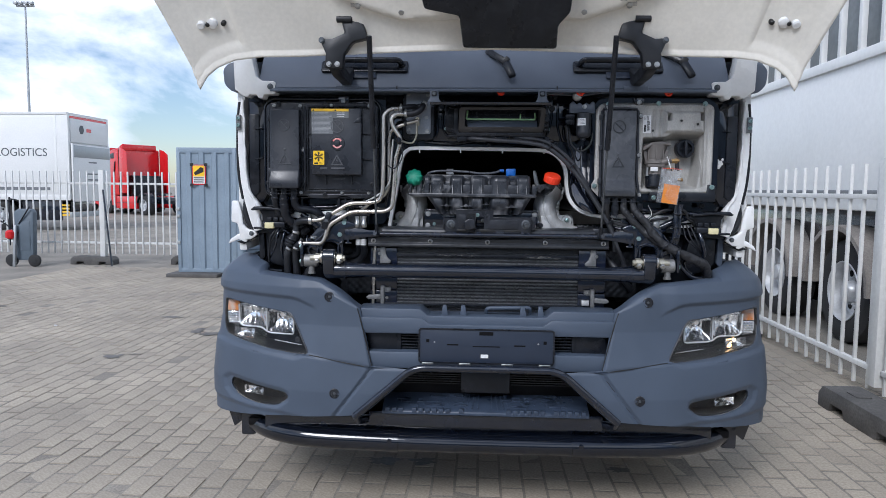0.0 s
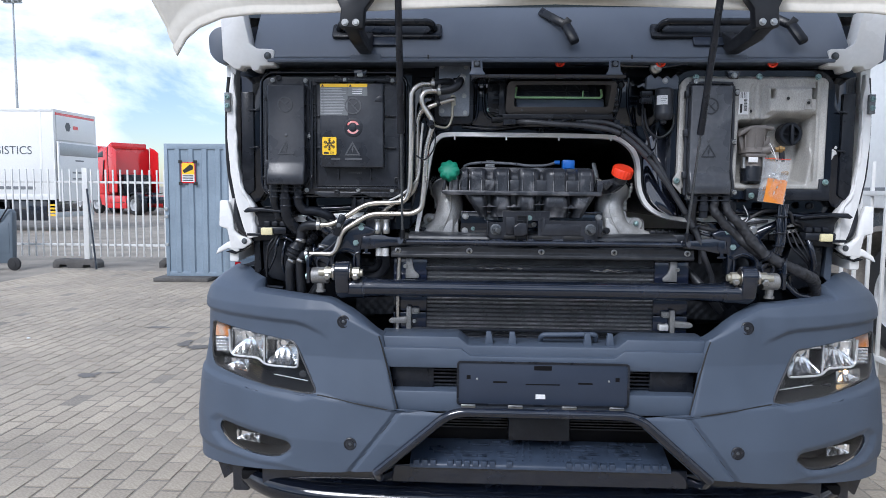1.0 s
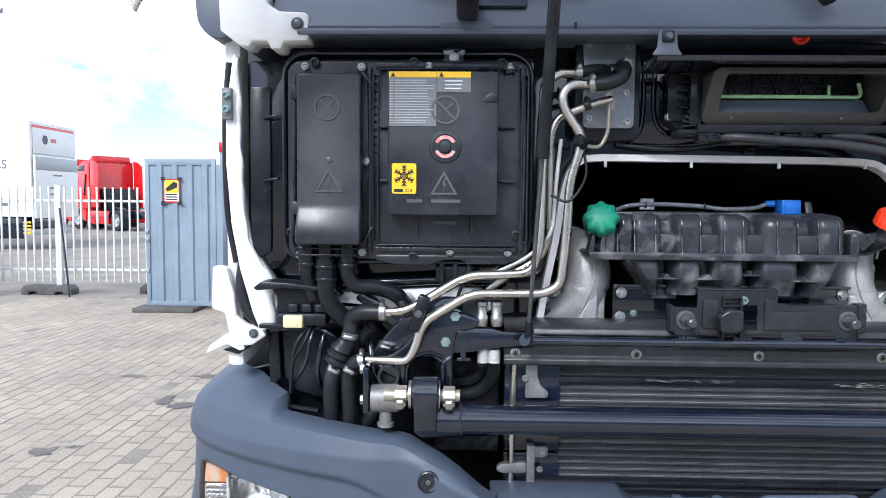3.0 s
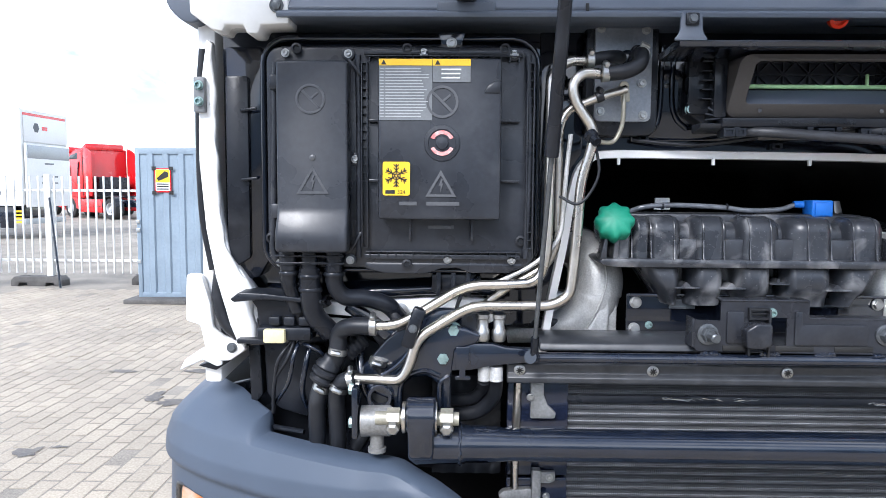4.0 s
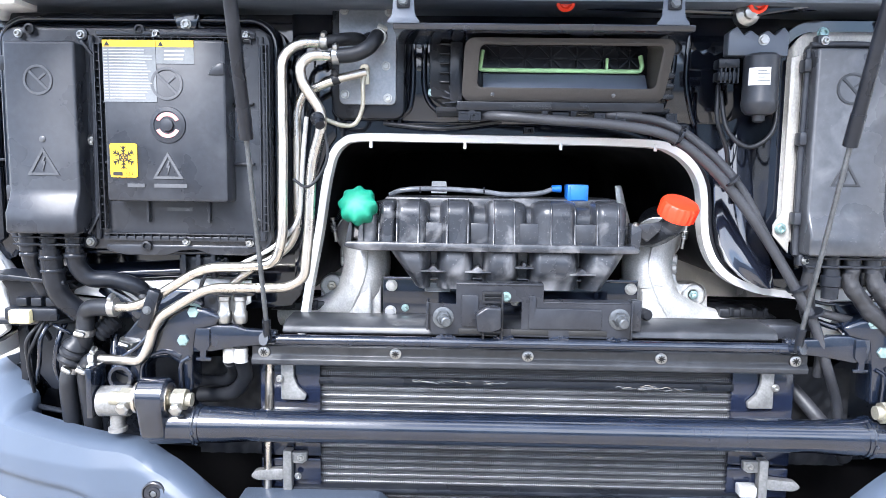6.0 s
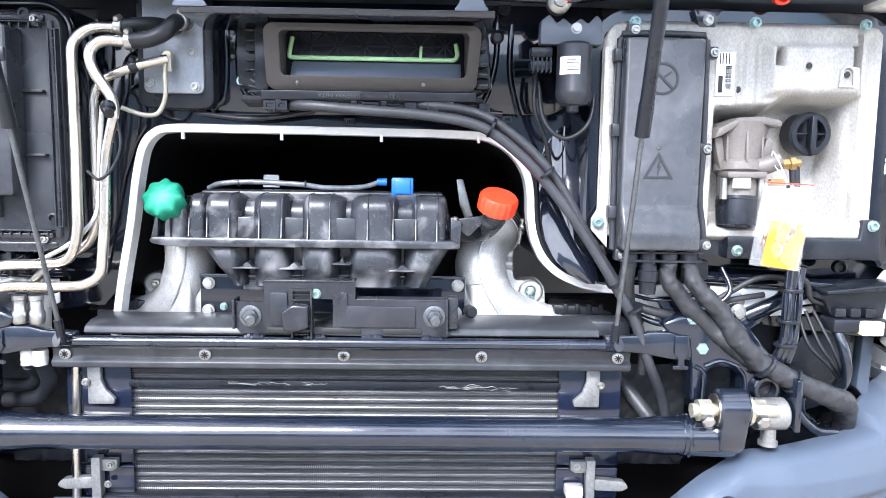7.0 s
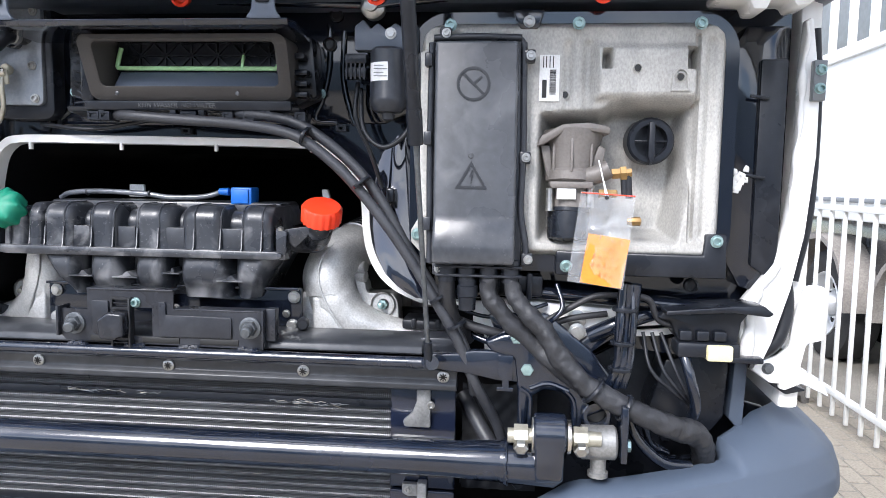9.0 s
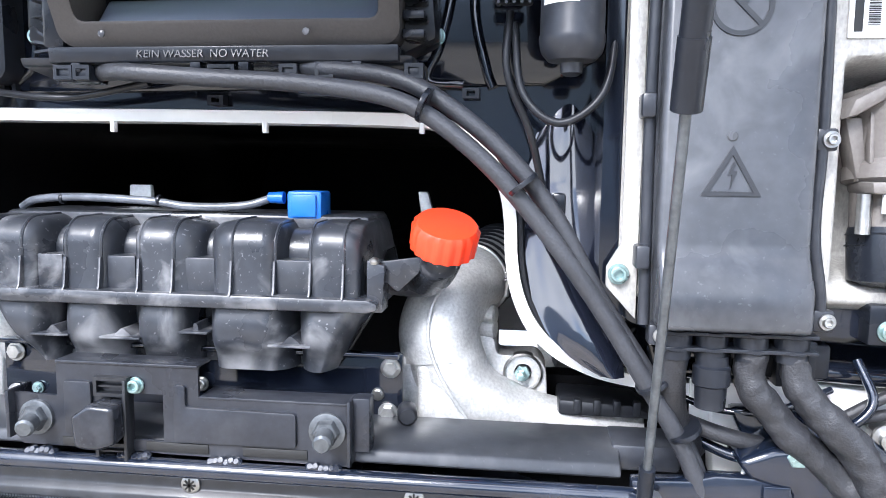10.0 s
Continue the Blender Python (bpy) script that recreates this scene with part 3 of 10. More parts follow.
def shipping_container():
    t = thing("shipping_container", "blue-grey steel container with one door standing open", "container")
    # open door leaf
    x0, x1, y, z1 = -5.22, -4.19, 8.56, 2.19
    pts = []
    bm = bmesh.new()
    prof = []
    x = x0 + 0.05
    while x < x1 - 0.06:
        prof += [(x, 0), (x + 0.11, 0), (x + 0.13, -0.028), (x + 0.20, -0.028)]
        x += 0.22
    prof.append((x1 - 0.05, 0))
    corrugated(bm, [(q[0], y + q[1]) for q in prof], 0.12, z1 - 0.08)
    leaf = part("door_leaf", bm, M_CONT, t, angle=20)
    for nm, a in (("door_rail", (x0, x1, y - 0.02, y + 0.03, 0.06, 0.13)), ("door_rail", (x0, x1, y - 0.02, y + 0.03, z1 - 0.09, z1)), ("door_stile", (x0, x0 + 0.06, y - 0.021, y + 0.031, 0.062, z1 - 0.001)), ("door_stile", (x1 - 0.06, x1, y - 0.021, y + 0.031, 0.062, z1 - 0.001))):
        bm = bmesh.new()
        box(bm, *a, 0.006)
        part(nm, bm, M_CONT, leaf)
    for z in (0.55, 1.0, 1.12):
        bm = bmesh.new()
        box(bm, x0 - 0.005, x0 + 0.05, y - 0.045, y - 0.02, z, z + 0.05, 0.004)
        part("latch", bm, M_GALV, leaf)
    bm = bmesh.new()
    box(bm, x0 - 0.1, x1 - 0.25, y - 0.3, y + 0.4, 0.0, 0.06, 0.01)
    part("sill_plate", bm, M_RECY, t, "dark plank under the open door")
    # body behind it, corrugated sideways
    bm = bmesh.new()
    bx0, bx1, by = -4.58, 1.4, 9.9
    rows, z = [], 0.16
    while z < 2.34:
        rows += [(z, 0), (z + 0.07, 0), (z + 0.10, 0.03), (z + 0.17, 0.03)]
        z += 0.2
    corrugated(bm, [(zz, by + d) for zz, d in rows], bx0 + 0.1, bx1, 0.006, "x")
    part("corrugated_wall", bm, M_CONT, t, angle=20)
    bm = bmesh.new()
    box(bm, bx0 + 0.1, bx1, by - 0.02, by + 2.3, 2.40, 2.50, 0.01)
    part("roof", bm, M_CONT, t)
    bm = bmesh.new()
    box(bm, bx0 + 0.1, bx1, by - 0.02, by + 2.3, 0.03, 0.17, 0.01)
    part("base_frame", bm, M_CONT, t)
    bm = bmesh.new()
    box(bm, bx0, bx0 + 0.1, by - 0.04, by + 0.08, 0.0, 2.52, 0.008)
    part("corner_post", bm, M_CONT, t)
    for z in (0.0, 2.38):
        bm = bmesh.new()
        box(bm, bx0 - 0.012, bx0 + 0.13, by - 0.06, by + 0.1, z, z + 0.16, 0.012)
        part("corner_casting", bm, M_TRUCKRED, t, "red corner casting")
    # warning poster on the open leaf
    p = thing("warning_poster", "yellow and red warning poster taped to the container door", "poster")
    bm = bmesh.new()
    box(bm, -4.94, -4.705, y - 0.037, y - 0.032, 1.56, 1.90, 0)
    part("sheet", bm, M_TRUCKRED, p)
    bm = bmesh.new()
    box(bm, -4.925, -4.72, y - 0.041, y - 0.037, 1.58, 1.885, 0)
    part("field", bm, M_LABEL, p)
    bm = bmesh.new()
    prism(bm, [(-4.91, 1.76), (-4.79, 1.86), (-4.74, 1.84), (-4.74, 1.78), (-4.88, 1.72)], y - 0.044, y - 0.041, 0)
    part("pictogram", bm, M_INK, p)
    bm = bmesh.new()
    box(bm, -4.922, -4.723, y - 0.0425, y - 0.0412, 1.70, 1.882, 0)
    part("yellow_field", bm, M_YELLOW, p)
    for z in (1.60, 1.635, 1.67):
        bm = bmesh.new()
        box(bm, -4.91, -4.74, y - 0.044, y - 0.041, z, z + 0.016, 0)
        part("text_bar", bm, M_INK, p)
    for x, z in ((-4.945, 1.90), (-4.70, 1.90), (-4.945, 1.555), (-4.70, 1.555)):
        bm = bmesh.new()
        box(bm, x - 0.03, x + 0.03, y - 0.046, y - 0.043, z - 0.025, z + 0.025, 0)
        part("tape", bm, M_INK, p)


shipping_container()


def box_trailer():
    """White box body standing crosswise behind the fence."""
    t = thing("box_lorry", "white box lorry with a grey tail lift and lettered side", "lorry")
    x1, y0, y1, z0, z1 = -13.75, 19.6, 22.1, 1.08, 3.92
    bm = bmesh.new()
    box(bm, -26, x1, y0, y1, z0, z1, 0.03)
    body = part("box_body", bm, M_BOXWHITE, t)
    for a in ((-26, x1 + 0.02, y0 - 0.02, y0 + 0.05, z1 - 0.06, z1 + 0.03), (-26, x1 + 0.02, y0 - 0.02, y0 + 0.05, z0 - 0.05, z0 + 0.12), (x1 - 0.45, x1 - 0.38, y0 - 0.01, y0 + 0.02, z0, z1)):
        bm = bmesh.new()
        box(bm, *a, 0.01)
        part("trim_rail", bm, M_BOXWHITE, body)
    bm = bmesh.new()
    frame_plate(bm, [(y0 - 0.02, z0 - 0.02), (y1 + 0.02, z0 - 0.02), (y1 + 0.02, z1 + 0.02), (y0 - 0.02, z1 + 0.02)], [(y0 + 0.1, z0 + 0.1), (y1 - 0.1, z0 + 0.1), (y1 - 0.1, z1 - 0.12), (y0 + 0.1, z1 - 0.12)], 0, 0.03)
    bmesh.ops.transform(bm, matrix=Matrix(((0, 1, 0, x1), (1, 0, 0, 0), (0, 0, 1, 0), (0, 0, 0, 1))), verts=bm.verts)
    part("rear_frame", bm, M_BOXWHITE, body)
    bm = bmesh.new()
    box(bm, x1 + 0.03, x1 + 0.04, y0 + 0.1, y1 - 0.1, z1 - 0.16, z1 - 0.08, 0)
    part("red_line", bm, M_TRUCKRED, body, "thin red line")
    bm = bmesh.new()
    box(bm, x1 + 0.0, x1 + 0.05, y0 + 0.12, y1 - 0.12, z1 - 0.95, z1 - 0.16, 0.01)
    part("upper_door", bm, M_BOXWHITE, body)
    bm = bmesh.new()
    box(bm, x1 + 0.06, x1 + 0.13, y0 + 0.06, y1 - 0.06, z0 - 0.1, z1 - 1.0, 0.02)
    lift = part("tail_lift", bm, M_BOXWHITE, body, "pale tail lift folded up")
    bm = bmesh.new()
    box(bm, x1 + 0.08, x1 + 0.15, y0 + 0.12, y1 - 0.12, z1 - 1.45, z1 - 1.05, 0.02)
    part("lift_edge", bm, M_GALV, lift)
    for z, w in ((2.3, 0.5), (1.9, 0.9), (1.7, 0.9)):
        bm = bmesh.new()
        box(bm, x1 + 0.131, x1 + 0.134, (y0 + y1) / 2 - w / 2, (y0 + y1) / 2 + w / 2, z, z + 0.05, 0)
        part("text_bar", bm, M_PAPER, lift)
    bm = bmesh.new()
    lathe(bm, [(0.16, 0), (0.16, 0.004), (0.11, 0.005)], (x1 + 0.052, y0 + 0.75, z1 - 0.5), (1, 0, 0), 6)
    part("emblem", bm, M_SLATE, body)
    bm = bmesh.new()
    box(bm, x1 + 0.05, x1 + 0.054, y0 + 1.05, y0 + 1.35, z1 - 0.56, z1 - 0.44, 0)
    part("name_bar", bm, M_TRUCKRED, body)
    lettering("side_lettering", "LOGISTICS", 0.375, pose(-15.35, y0 - 0.006, 2.605, 90), M_SLATE, body)
    bm = bmesh.new()
    box(bm, -17.4, -16.3, y0 - 0.006, y0 - 0.002, 2.49, 2.74, 0)
    part("name_bar", bm, M_TRUCKRED, body)
    bm = bmesh.new()
    box(bm, -20, -14.4, y0 - 0.006, y0 - 0.002, 1.36, 1.46, 0)
    part("name_bar", bm, M_PAPER, body)
    bm = bmesh.new()
    box(bm, -25.5, x1 - 0.3, y0 + 0.6, y1 - 0.6, 0.62, z0, 0.02)
    part("chassis", bm, M_PAINT, t)
    for xa, xb in ((-25.4, -18.5), (-15.3, x1 - 0.35)):
        bm = bmesh.new()
        box(bm, xa, xb, y0 + 0.12, y0 + 0.2, 0.35, 1.03, 0.02)
        part("side_guard", bm, M_PAINT, t)
    bm = bmesh.new()
    box(bm, x1 - 0.12, x1 - 0.02, y0 + 0.15, y1 - 0.15, 0.45, 0.62, 0.01)
    part("underrun_bar", bm, M_GALV, t)
    for dz in range(4):
        bm = bmesh.new()
        box(bm, x1 - 0.5, x1 - 0.1, y0 + 0.14, y0 + 0.149, 0.5 + 0.11 * dz, 0.56 + 0.11 * dz, 0)
        part("hazard_stripe", bm, M_YELLOW, t)
    for x in (-16.2, -17.5, -24.0):
        wheel(t, (x, y0 + 0.05, 0.5), 0.5, 0.3, -1, "y")
    for x in (-15.4, -18.4):
        bm = bmesh.new()
        box(bm, x - 0.05, x + 0.05, y0 + 0.1, y0 + 0.16, 0.45, 1.0, 0.01)
        part("mud_flap", bm, M_RUBBER, t)


box_trailer()


def red_tractor(at, yaw, label):
    """A red tractor unit seen from its flank; x forward."""
    t = thing("tractor_unit", label, "lorry", "red tractor units")
    bm = bmesh.new()
    prism(bm, soft_poly([(1.98, 1.02), (2.10, 1.55), (2.02, 2.05), (1.72, 2.80), (1.50, 3.02), (1.05, 3.30), (0.55, 3.52), (-0.12, 3.56), (-0.16, 1.02)], 0.12, 4), -1.22, 1.22, 0.09, None, 3)
    cab = part("cab", bm, M_TRUCKRED, t)
    bm = bmesh.new()
    prism(bm, [(0.42, 3.46), (0.20, 3.66), (-0.10, 3.80), (-0.18, 3.80), (-0.18, 3.46)], -1.0, 1.0, 0.05)
    part("roof_spoiler", bm, M_TRUCKRED, cab)
    for s in (-1, 1):
        bm = bmesh.new()
        prism(bm, [(-0.20, 1.15), (-0.18, 3.62), (-0.62, 3.50), (-0.98, 3.30), (-0.98, 1.15)], s * 1.19 - 0.03, s * 1.19 + 0.03, 0.02)
        part("side_fairing", bm, M_TRUCKRED, cab)
        bm = bmesh.new()
        box(bm, -0.185, -0.150, s * 1.215 - 0.01, s * 1.215 + 0.014, 1.15, 3.55, 0.004)
        part("fairing_gap", bm, M_PLASTIC, cab, "black rubber joint")
        bm = bmesh.new()
        prism(bm, soft_poly([(1.90, 1.98), (1.64, 2.52), (1.08, 2.58), (1.08, 1.98)], 0.05, 3), s * 1.225 - 0.006, s * 1.225 + 0.006, 0.004)
        part("side_window", bm, M_SCREEN, cab)
        bm = bmesh.new()
        sweep(bm, fillet([(1.02, s * 1.225, 1.05), (1.02, s * 1.225, 2.66), (1.60, s * 1.225, 2.60)], 0.1), 0.012, 6)
        part("door_joint", bm, M_PLASTIC, cab)
        bm = bmesh.new()
        box(bm, 1.12, 1.30, s * 1.235 - 0.012, s * 1.235 + 0.012, 1.78, 1.83, 0.01)
        part("door_handle", bm, M_PLASTIC, cab)
        bm = bmesh.new()
        box(bm, 1.72, 1.90, s * 1.40 - 0.1, s * 1.40 + 0.1, 1.95, 2.75, 0.05)
        part("mirror", bm, M_TRUCKRED, cab)
        bm = bmesh.new()
        stick(bm, (0.35, s * 1.25, 1.75), (0.18, s * 1.25, 2.85), 0.05, 0.04)
        part("air_pipe", bm, M_PLASTIC, cab)
        bm = bmesh.new()
        prism(bm, soft_poly([(0.32, 3.02), (1.20, 3.00), (1.02, 3.20), (0.32, 3.34)], 0.03, 3), s * 1.222 - 0.006, s * 1.222 + 0.006, 0.004)
        part("roof_panel", bm, M_SCREEN, cab)
        bm = bmesh.new()
        arch = [(1.15 + 0.60 * math.cos(radians(a)), 0.50 + 0.60 * math.sin(radians(a))) for a in range(0, 181, 20)]
        prism(bm, [(2.05, 0.42), (2.08, 1.03), (0.22, 1.03), (0.22, 0.42)] + [(p[0], p[1]) for p in reversed(arch)], s * 1.17 - 0.07, s * 1.17 + 0.07, 0)
        part("step_panel", bm, M_TRUCKRED, t)
        bm = bmesh.new()
        prism(bm, soft_poly([(0.20, 0.32), (0.20, 0.98), (-1.72, 0.98), (-1.86, 0.70), (-1.86, 0.32)], 0.06, 3), s * 1.15 - 0.09, s * 1.15 + 0.07, 0.03)
        part("side_skirt", bm, M_TRUCKRED, t)
        bm = bmesh.new()
        box(bm, -1.75, 0.1, s * 1.225 - 0.006, s * 1.225 + 0.006, 0.62, 0.645, 0.002)
        part("skirt_joint", bm, M_PLASTIC, t)
        wheel(t, (1.15, s * 1.22, 0.52), 0.52, 0.3, s, "y")
        wheel(t, (-2.55, s * 1.22, 0.52), 0.52, 0.5, s, "y")
        bm = bmesh.new()
        pts = [(-2.55 + 0.66 * math.cos(radians(a)), 0.52 + 0.66 * math.sin(radians(a))) for a in range(10, 171, 16)]
        pts += [(-2.55 + 0.60 * math.cos(radians(a)), 0.52 + 0.60 * math.sin(radians(a))) for a in range(170, 9, -16)]
        prism(bm, pts, s * 1.05 - 0.2, s * 1.05 + 0.2, 0)
        part("mudguard", bm, M_PLASTIC, t)
    bm = bmesh.new()
    prism(bm, [(2.02, 1.98), (1.70, 2.78), (1.73, 2.79), (2.06, 1.99)], -1.1, 1.1, 0.003)
    part("windscreen", bm, M_SCREEN, cab)
    bm = bmesh.new()
    prism(bm, [(1.75, 2.78), (2.10, 2.72), (2.08, 2.66), (1.72, 2.70)], -1.05, 1.05, 0.01)
    part("sun_visor", bm, M_SCREEN, cab)
    bm = bmesh.new()
    box(bm, -0.95, -0.30, -0.8, 0.8, 1.0, 2.1, 0.05)
    part("rear_equipment", bm, M_PLASTIC, t)
    bm = bmesh.new()
    box(bm, -3.6, 1.7, -0.45, 0.45, 0.6, 0.95, 0.02)
    part("chassis", bm, M_PAINT, t)
    bm = bmesh.new()
    lathe(bm, [(0.45, 0), (0.45, 0.06), (0.1, 0.09)], (-2.4, 0, 1.1), (0, 0, 1), 24)
    part("fifth_wheel", bm, M_PAINT, t)
    t.matrix_basis = pose(*at, 0, 0, yaw)
    return t


red_tractor((-19.1, 35.2, 0), 146, "red tractor unit parked behind the fence")
red_tractor((-22.0, 38.6, 0), 146, "red tractor unit half hidden by another lorry")


def yellow_block():
    bm = bmesh.new()
    box(bm, -15.15, -14.5, 36.5, 38.0, 0.4, 3.3, 0.05)
    ob = part("yellow_machine_cab", bm, M_YELLOW)
    tagged(ob, "edge of a yellow cab behind the red lorry", "machine")
    ob.location.z = -0.4


yellow_block()


def light_mast():
    t = thing("light_mast", "tall galvanised floodlight mast far behind the yard", "light mast")
    bm = bmesh.new()
    lathe(bm, [(0.15, -0.01), (0.12, 6), (0.07, 17.2)], (-40.2, 58, 0), (0, 0, 1), 12)
    pole = part("pole", bm, M_GALV, t)
    bm = bmesh.new()
    box(bm, -41.0, -39.4, 57.9, 58.1, 17.1, 17.25, 0.02)
    part("crossarm", bm, M_GALV, t)
    for x in (-40.9, -40.45, -39.95, -39.5):
        bm = bmesh.new()
        box(bm, x - 0.17, x + 0.17, 57.6, 57.95, 17.25, 17.5, 0.04)
        part("floodlight", bm, M_GALV, t)


light_mast()


def hand_trolley():
    t = thing("hand_trolley", "blue-grey upright trolley with small wheels and a red grip", "trolley")
    x, y = -8.55, 9.5
    bm = bmesh.new()
    prism(bm, [(x - 0.17, 0.12), (x - 0.20, 1.02), (x - 0.13, 1.08), (x + 0.13, 1.08), (x + 0.18, 1.02), (x + 0.15, 0.12)], y - 0.05, y + 0.08, 0.02)
    part("shell", bm, M_TROLLEY, t)
    bm = bmesh.new()
    box(bm, x - 0.11, x + 0.11, y - 0.058, y - 0.05, 0.30, 0.85, 0.004)
    part("recess_panel", bm, M_TROLLEY, t)
    for s in (-0.26, 0.18):
        bm = bmesh.new()
        lathe(bm, [(0.10, -0.03), (0.115, -0.02), (0.115, 0.02), (0.10, 0.03), (0.05, 0.03), (0.05, 0.04)], (x + s, y - 0.05, 0.115), (0, -1, 0), 24)
        part("wheel", bm, M_TYRE, t)
    bm = bmesh.new()
    stick(bm, (x - 0.16, y - 0.14, 0.0), (x - 0.14, y - 0.10, 0.78), 0.05, 0.05, 0.01)
    part("strut", bm, M_GALV, t)
    bm = bmesh.new()
    lathe(bm, [(0.05, 0), (0.085, 0.03), (0.085, 0.13), (0.04, 0.17)], (x - 0.23, y - 0.12, 0.52), (0, 0, 1), 16)
    part("grip", bm, M_TRUCKRED, t, "red plastic grip")
    for a, b in (((x - 0.1, y - 0.06, 0.8), (x + 0.15, y - 0.1, 1.13)), ((x - 0.25, y - 0.1, 0.4), (x - 0.27, y - 0.05, 1.3)), ((x - 0.45, y - 0.05, 0.85), (x - 0.1, y - 0.05, 0.62)), ((x - 0.28, y - 0.05, 1.27), (x - 0.1, y - 0.05, 1.24))):
        bm = bmesh.new()
        sweep(bm, [a, b], 0.012, 8)
        part("handle_rod", bm, M_PLASTIC, t)


hand_trolley()


def leaning_rod():
    bm = bmesh.new()
    sweep(bm, [(-7.05, 9.75, 0.0), (-7.32, 10.0, 1.45)], 0.018, 8)
    ob = part("iron_rod", bm, M_PAINT)
    tagged(ob, "black rod leaning against the back fence", "rod")


leaning_rod()


def white_lorry():
    """Long white vehicle parked beyond the side fence, flank towards the yard."""
    t = thing("livestock_lorry", "long white lorry with barred grey upper windows", "lorry")
    x, y0, y1 = 3.62, -4.0, 13.0
    bm = bmesh.new()
    box(bm, x, x + 2.5, y0, y1, 1.36, 2.83, 0.02)
    body = part("lower_body", bm, M_BOXWHITE, t)
    bm = bmesh.new()
    box(bm, x - 0.035, x + 0.06, y0, y1, 2.80, 2.91, 0.01)
    part("waist_rail", bm, M_BOXWHITE, body)
    bm = bmesh.new()
    box(bm, x - 0.02, x + 0.03, y0, y1, 1.52, 1.56, 0.005)
    part("bottom_rail", bm, M_PAPER, body)
    bm = bmesh.new()
    box(bm, x + 0.10, x + 2.4, y0, y1, 2.91, 4.0, 0.01)
    upper = part("upper_body", bm, M_BOXGREY, t, "grey upper body behind white bars")
    bm = bmesh.new()
    box(bm, x - 0.03, x + 2.5, y0, y1, 4.0, 4.15, 0.02)
    part("roof", bm, M_BOXWHITE, t)
    first = None
    for k in range(44):
        y = y0 + 0.1 + k * 0.39
        if y > y1:
            break
        if first is None:
            bm = bmesh.new()
            box(bm, x - 0.02, x + 0.04, -0.03, 0.03, 2.89, 4.02, 0.006)
            first = part("upright_bar", bm, M_BOXWHITE, upper)
            first.location = (0, y, 0)
        else:
            again(first, 0, y, 0, upper, "upright_bar")
    bm = bmesh.new()
    box(bm, x + 0.25, x + 2.3, y0, y1, 0.75, 1.36, 0.02)
    part("chassis", bm, M_PAINT, t)
    # plain black box added for the shade between and behind the wheels
    bm = bmesh.new()
    box(bm, x + 0.45, x + 2.0, 1.0, 12.5, 0.22, 0.75, 0.02)
    part("axle_frame", bm, M_PAINT, t)
    for y in (4.10, 5.80, 9.9):
        wheel(t, (x + 0.06, y, 0.53), 0.53, 0.32, -1, "x")
        bm = bmesh.new()
        pts = [(0.66 * math.cos(radians(a)), 0.55 + 0.66 * math.sin(radians(a))) for a in range(0, 181, 15)]
        pts += [(0.61 * math.cos(radians(a)), 0.55 + 0.61 * math.sin(radians(a))) for a in range(180, -1, -15)]
        prism(bm, pts, -0.2, 0.25, 0, Matrix.Translation((x + 0.2, y, 0)) @ pose(0, 0, 0, 0, 0, 90))
        part("mudguard", bm, M_CONC, t, "dusty grey wheel arch")
    bm = bmesh.new()
    box(bm, x + 0.05, x + 0.1, 2.2, 3.15, 0.55, 1.36, 0.01)
    part("side_panel", bm, M_PAINT, t)
    bm = bmesh.new()
    box(bm, x + 0.02, x + 0.08, -3.5, 2.1, 0.55, 1.40, 0.02)
    part("side_skirt", bm, M_BOXWHITE, t)


white_lorry()


def stain(x, y, w, d, seed):
    """A damp patch with a ragged outline."""
    bm = bmesh.new()
    random.seed(seed)
    vs = []
    for k in range(36):
        a = 2 * math.pi * k / 36
        r = 0.75 + 0.5 * noise.noise(Vector((math.cos(a) * 1.7, math.sin(a) * 1.7, seed * 3.1))) + 0.18 * random.uniform(-1, 1)
        vs.append(bm.verts.new((x + w * r * math.cos(a), y + d * r * math.sin(a), 0.0045)))
    bm.faces.new(vs)
    ob = part("oil_stain", bm, M_STAIN)
    return tagged(ob, "dark oily stain on the paving", "stain", "yard stains", "structure")


for k, q in enumerate(((-0.55, 0.56, 0.12, 0.07), (-0.33, 0.57, 0.10, 0.06), (0.74, 0.53, 0.07, 0.05), (-3.30, 2.78, 0.10, 0.11), (-3.16, 2.88, 0.06, 0.03), (-3.02, 3.95, 0.09, 0.14), (-2.84, 3.82, 0.13, 0.10), (-3.62, 4.70, 0.16, 0.07), (-2.9, 4.75, 0.22, 0.09), (-6.3, 5.2, 0.4, 0.08), (-2.2, 5.5, 0.3, 0.08))):
    stain(*q, k + 1)
bm = bmesh.new()
prism(bm, [(-0.018, 0), (0.018, 0), (0.016, 0.012), (-0.014, 0.016)], -0.01, 0.01, 0.003)
litter = part("litter_scrap", bm, M_LABEL)
litter.matrix_basis = pose(-4.62, 4.05, 0.002, 0, 0, 20)
tagged(litter, "small white scrap on the paving", "litter")


# ---- the lorry ----
truck = thing("truck", "white lorry with its front flap raised over the open service bay", "lorry")
PLAN = spline([(0.0, -0.128, 0), (0.30, -0.126, 0), (0.55, -0.118, 0), (0.78, -0.098, 0), (0.98, -0.045, 0), (1.14, 0.03, 0), (1.247, 0.105, 0), (1.312, 0.18, 0), (1.350, 0.30, 0), (1.372, 0.55, 0), (1.372, 0.95, 0)], 14)
PLAN_S = [0.0]
for _a, _b in zip(PLAN, PLAN[1:]):
    PLAN_S.append(PLAN_S[-1] + (_b - _a).length)


